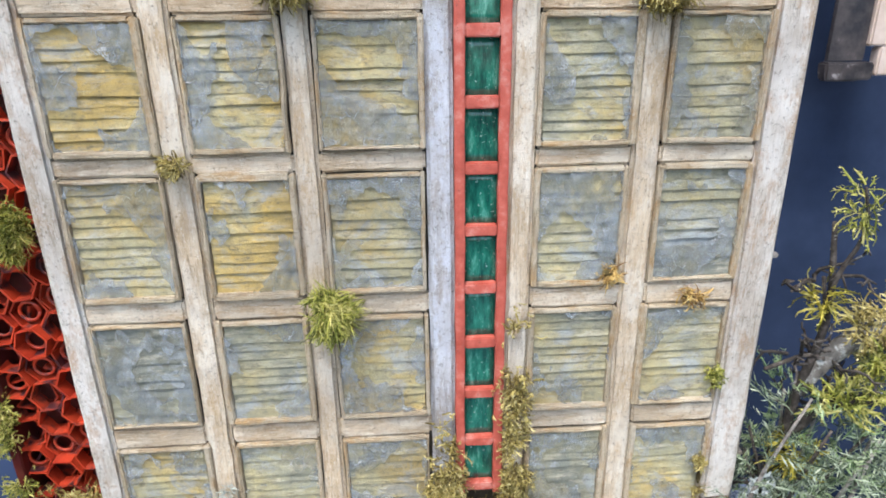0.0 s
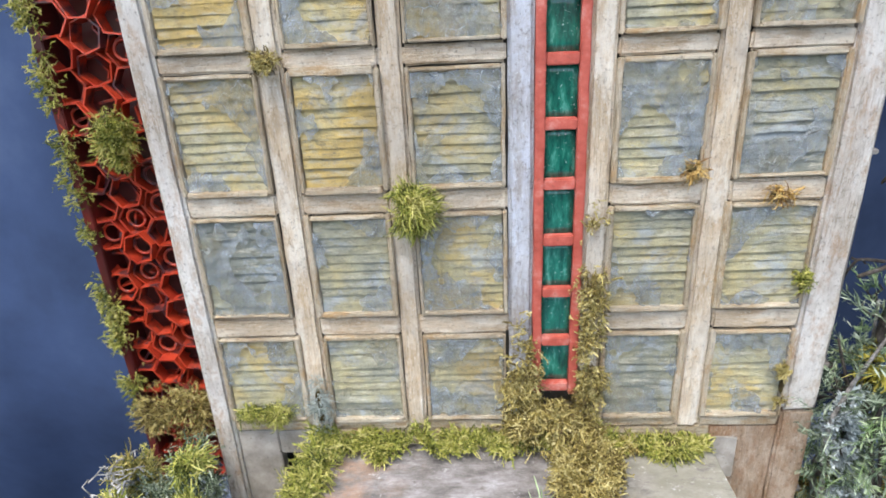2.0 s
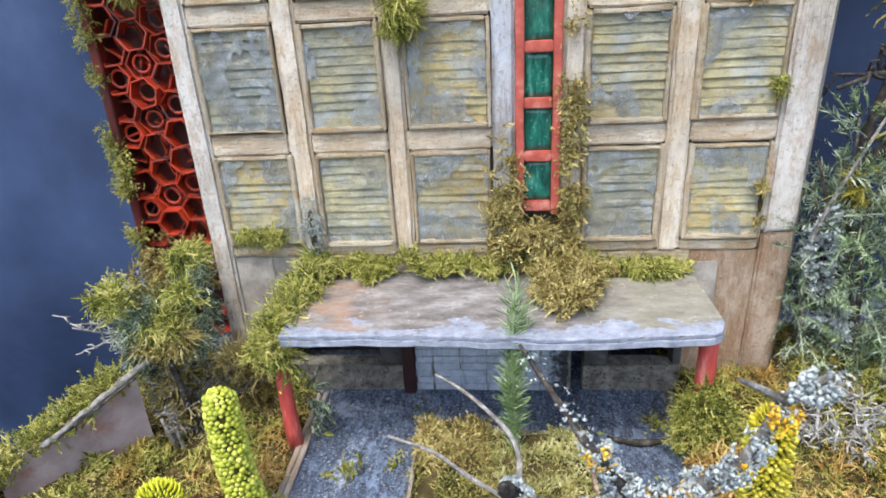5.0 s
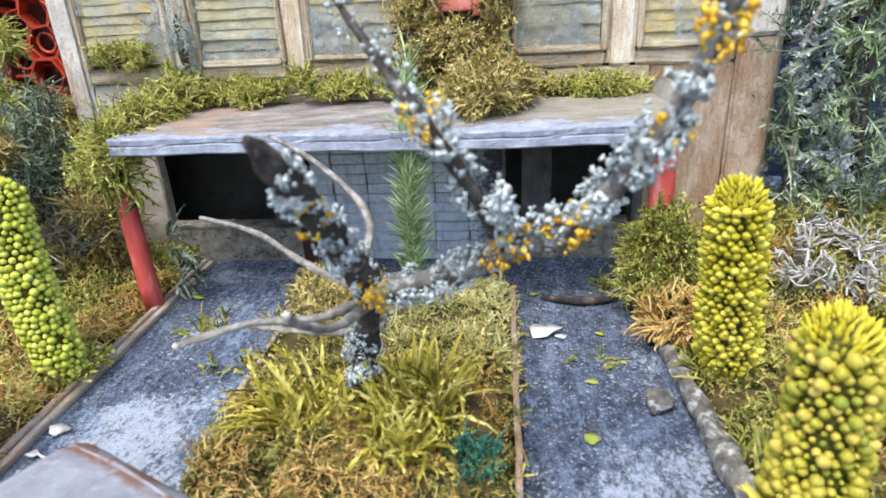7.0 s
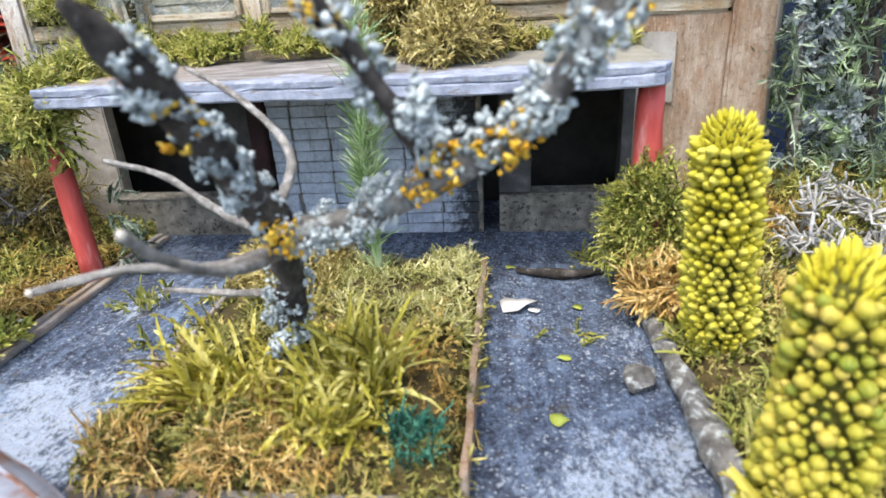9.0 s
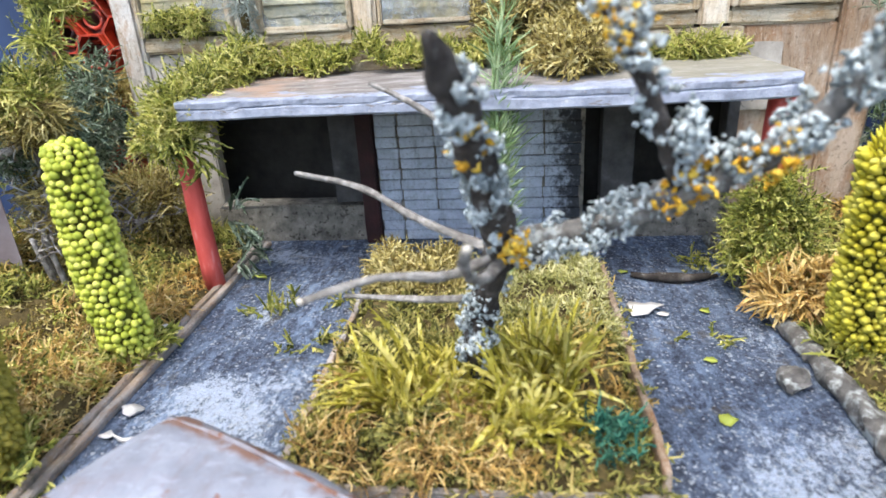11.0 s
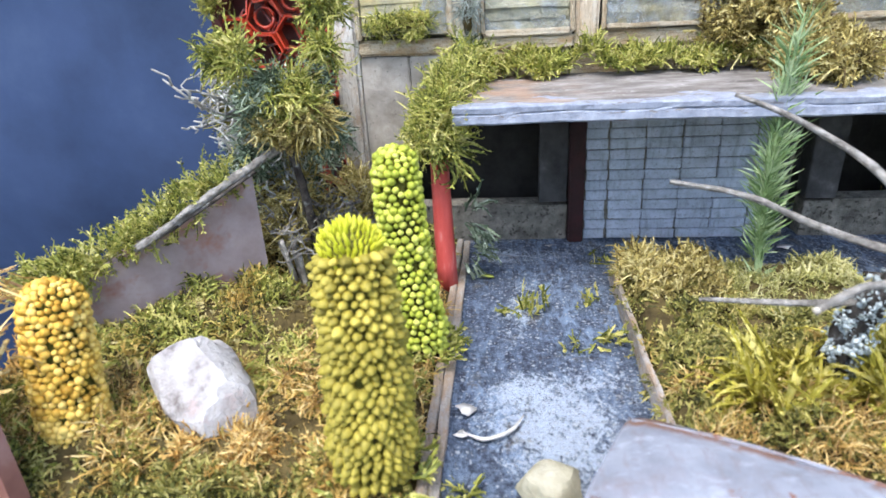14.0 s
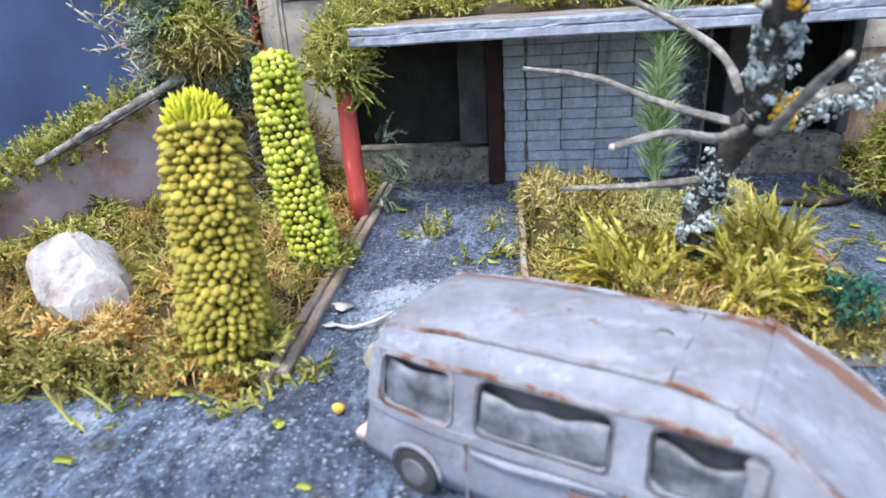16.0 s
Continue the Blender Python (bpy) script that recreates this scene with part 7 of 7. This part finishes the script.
            part("corner_fill", corners(side, u0 - 0.02, u1 + 0.02, 1.38, 2.30, ring), VAN, wnd)
        part("door_seam", panel(side, 1.86, 1.90, 0.2, 1.3, -0.10, 0.05, 2), VAN_RUST, van)
        part("door_seam", panel(side, 4.2, 4.24, 0.2, 1.3, -0.10, 0.05, 2), VAN_RUST, van)
        part("door_handle", panel(side, 3.5, 3.9, 1.02, 1.10, -0.12, 0.04, 3), VAN_RUST, van)
        for u in (0.95, 6.35):
            c = o + hx * u + hy * side * (half(u, 0.5) - 0.06) + Vector((0, 0, 0.42))
            r1 = [tuple(c + (hx * math.cos(a) + Vector((0, 0, 1)) * math.sin(a)) * 0.40) for a in [k * math.pi / 10 for k in range(21)]]
            wh = part("wheel", tube([tuple(c - hy * 0.22), tuple(c + hy * 0.22)], [0.40, 0.40], 24, fine=2), RUBBER, van, "dark rubber tyre", smooth=False)
            part("rim", tube([tuple(c + hy * side * 0.20), tuple(c + hy * side * 0.25)], [0.27, 0.22], 18, fine=1), VAN_SEAM, wh, "grimy grey rim")
            arch = [tuple(c + hy * side * 0.17 + (hx * math.cos(a) + Vector((0, 0, 1)) * math.sin(a)) * 0.47) for a in [k * math.pi / 12 for k in range(13)]]
            part("wheel_arch", tube(arch, [0.05] * 13, 6, fine=1), VAN, van, smooth=True)
    # windscreen, bumpers, roof seams and dents
    part("windscreen", ([W(5.45, v * 1.18, roof_z(5.45) + 0.075) for v in (-1, 1)] + [W(6.85, v * 1.30, roof_z(6.85) + 0.075) for v in (1, -1)] + [W(5.45, v * 1.18, roof_z(5.45) - 0.1) for v in (-1, 1)] + [W(6.85, v * 1.30, roof_z(6.85) - 0.1) for v in (1, -1)], [(0, 1, 2, 3), (7, 6, 5, 4), (0, 4, 5, 1), (1, 5, 6, 2), (2, 6, 7, 3), (3, 7, 4, 0)]), VAN, van, "whitened windscreen")
    for u in (4.5, 5.55):
        part("roof_seam", tube([W(u, v * half(u, roof_z(u)) * 0.84, roof_z(u) + 0.05 * (1 - abs(v)) - 0.01) for v in (-1, -0.5, 0, 0.5, 1)], [0.016] * 5, 6), VAN_SEAM, van)
    for side in (-1, 1):
        part("roof_edge", tube([W(u, side * half(u, roof_z(u)) * 0.89, roof_z(u) - 0.015) for u in (0.1, 1.5, 3, 4.4, 5.3)], [0.038] * 5, 8, 0.3, fine=8), VAN_RUST, van, "chipped roof edge with rust", smooth=True)
        part("pillar_edge", tube([W(u, side * half(u, roof_z(u)) * 0.93, roof_z(u) + 0.0) for u in (5.3, 5.8, 6.3, 6.9)], [0.055] * 4, 8, 0.3, fine=8), VAN_RUST, van, "rusty windscreen edge", smooth=True)
    part("rear_gutter", tube([W(0.06, v * 1.2, 2.47) for v in (-1, 0, 1)], [0.045] * 3, 8, 0.3, fine=6), VAN_RUST, van, smooth=True)
    part("bumper", tube([W(-0.08, v * 1.5, 0.45) for v in (-1, -0.5, 0, 0.5, 1)], [0.13] * 5, 8, 0.05), PALE_WOOD, van, "pale yellowed bumper", smooth=True)
    part("bumper", tube([W(LEN + 0.05, v * 1.3, 0.45) for v in (-1, 0, 1)], [0.13] * 3, 8, 0.05), VAN, van, smooth=True)
    crease = [W(u, -half(u, 1.2) - 0.10, 1.22 + 0.04 * math.sin(u * 2)) for u in (2.0, 2.5, 3.0, 3.5, 4.0)]
    part("side_crease", tube(crease, [0.03, 0.06, 0.07, 0.05, 0.03], 8, 0.2), VAN, van, smooth=True)
    for u, v in ((4.15, 0.78), (4.16, -0.04)):
        c = W(u, v, roof_z(u) + 0.05 - 0.05 * abs(v))
        part("dent", tube([(c[0] + 0.14 * math.cos(a), c[1] + 0.14 * math.sin(a), c[2] - 0.012) for a in (0.2, 0.9, 1.6, 2.3)], [0.02, 0.035, 0.035, 0.02], 6), DARK_PAPER, van, "small dark dent")


build_van()

# ---- picture frame hanging behind ----
pic = thing("picture_frame", (28.3, 35.6, 25.5), "dark picture in a pale wooden frame on the backdrop", "picture")
part("picture", box(25.6, 27.7, 35.2, 35.5, 26.2, 40, 0.02), PICTURE_DARK, pic, "dark blurred picture")
part("frame_side", box(27.7, 29.2, 34.9, 35.6, 27.0, 40, 0.1), PALE_WOOD, pic)
part("frame_side", box(28.3, 31.8, 34.8, 35.6, 25.4, 26.95, 0.1), PALE_WOOD, pic)
part("frame_side", box(25.4, 28.28, 34.9, 35.6, 25.1, 26.15, 0.1, 0.1, 2, (6, 1, 2)), PICTURE_DARK, pic, "dark crusted lower edge")

# ---- litter on the ground ----
qs = np.random.RandomState(18)


def flake(c, r, seed, th=0.025):
    q = random.Random(seed)
    n = 9
    rim = [(c[0] + r * q.uniform(0.5, 1.1) * math.cos(2 * math.pi * k / n), c[1] + 0.7 * r * q.uniform(0.35, 1.15) * math.sin(2 * math.pi * k / n), c[2] + 0.03 + 0.30 * r * q.random() ** 2 + 0.2 * r * max(0, math.cos(2 * math.pi * k / n + seed))) for k in range(n)]
    return rim + [(x, y, z - th) for x, y, z in rim], [tuple(range(n)), tuple(range(2 * n - 1, n - 1, -1))] + [(k + n, (k + 1) % n + n, (k + 1) % n, k) for k in range(n)]


for k, (x, y, r) in enumerate(((7.1, 15.3, 0.65), (7.7, 15.0, 0.25), (-0.7, 15.4, 0.32), (-5.9, 10.1, 0.35), (-6.0, 9.2, 0.2), (-6.9, 13.4, 0.22), (5.6, 20.0, 0.3), (-3.2, 20.4, 0.2))):
    z = planter_top(x, y) + 0.35 if -1.1 < x < 6 and 9 < y < 17 else (0.45 if x < -6.3 else 0.05)
    solo("petal", flake((x, y, z), r, k), WHITE_BIT, (x, y, z), "white dried petal scrap lying on the ground", "petal", "scattered petals", smooth=True)
for k, (x, y, r) in enumerate(((-5.6, 17.6, 0.34), (7.0, 17.9, 0.2), (8.3, 12.6, 0.22), (8.9, 15.2, 0.2), (-6.0, 5.5, 0.2), (-9.6, 4.4, 0.3), (-8.5, 6.4, 0.18), (-5.0, 3.9, 0.15), (8.0, 10.2, 0.3))):
    solo("leaf_scrap", flake((x, y, 0.05), r, k + 40), LEAF, (x, y, 0.05), "small yellow-green leaf scrap on the asphalt", "leaf", "scattered leaves", smooth=True)
for x, y, n in ((-4.4, 15.2, 26), (-2.0, 13.4, 14), (-3.0, 12.9, 10), (-2.0, 16.0, 10), (8.4, 13.6, 12), (9.6, 18.4, 30), (-6.0, 7.2, 24), (-10.0, 5.6, 8), (-7.0, 6.2, 20), (-0.9, 19.0, 14)):
    P = np.array((x, y, 0.08)) + qs.randn(n, 3) * np.array((0.35, 0.25, 0.03))
    tuft("moss_scrap", [strands(qs, P, np.tile((0, 0, 0.3), (n, 1)), (0.3, 0.8), (0.05, 0.1), 0.5, 0.9, 4, 0.2, 0.2)], MOSS_FRESH, (x, y, 0.05), "loose moss scrap lying on the asphalt", "moss", group="moss scraps", kind="")
for k, (x, y) in enumerate(((-10.9, 6.6), (-4.95, 5.9))):
    solo("seed", lump((x, y, 0.14), (0.13, 0.12, 0.11), 0.15, k, 7, 9), BUD_GOLD, (x, y, 0.05), "fallen golden-yellow seed lying at the bed's edge", "seed", "fallen seeds", smooth=True)
solo("curled_peel", tube([(-6.0, 9.3, 0.08), (-5.4, 9.0, 0.16), (-4.8, 9.3, 0.2), (-4.5, 9.9, 0.12)], [0.02, 0.055, 0.05, 0.02], 6, 0.5, 3, fine=8), WHITE_BIT, (-5.2, 9.4, 0.05), "curled white strip of dried peel on the driveway", "peel", smooth=True)
solo("bark_strip", tube([(7.2, 17.6, 0.12), (8.6, 17.2, 0.2), (9.9, 17.5, 0.12)], [0.1, 0.2, 0.06], 7, 0.3, 4), BARK_DARK, (8.6, 17.3, 0), "thin brown bark strip lying on the driveway", "bark", smooth=True)
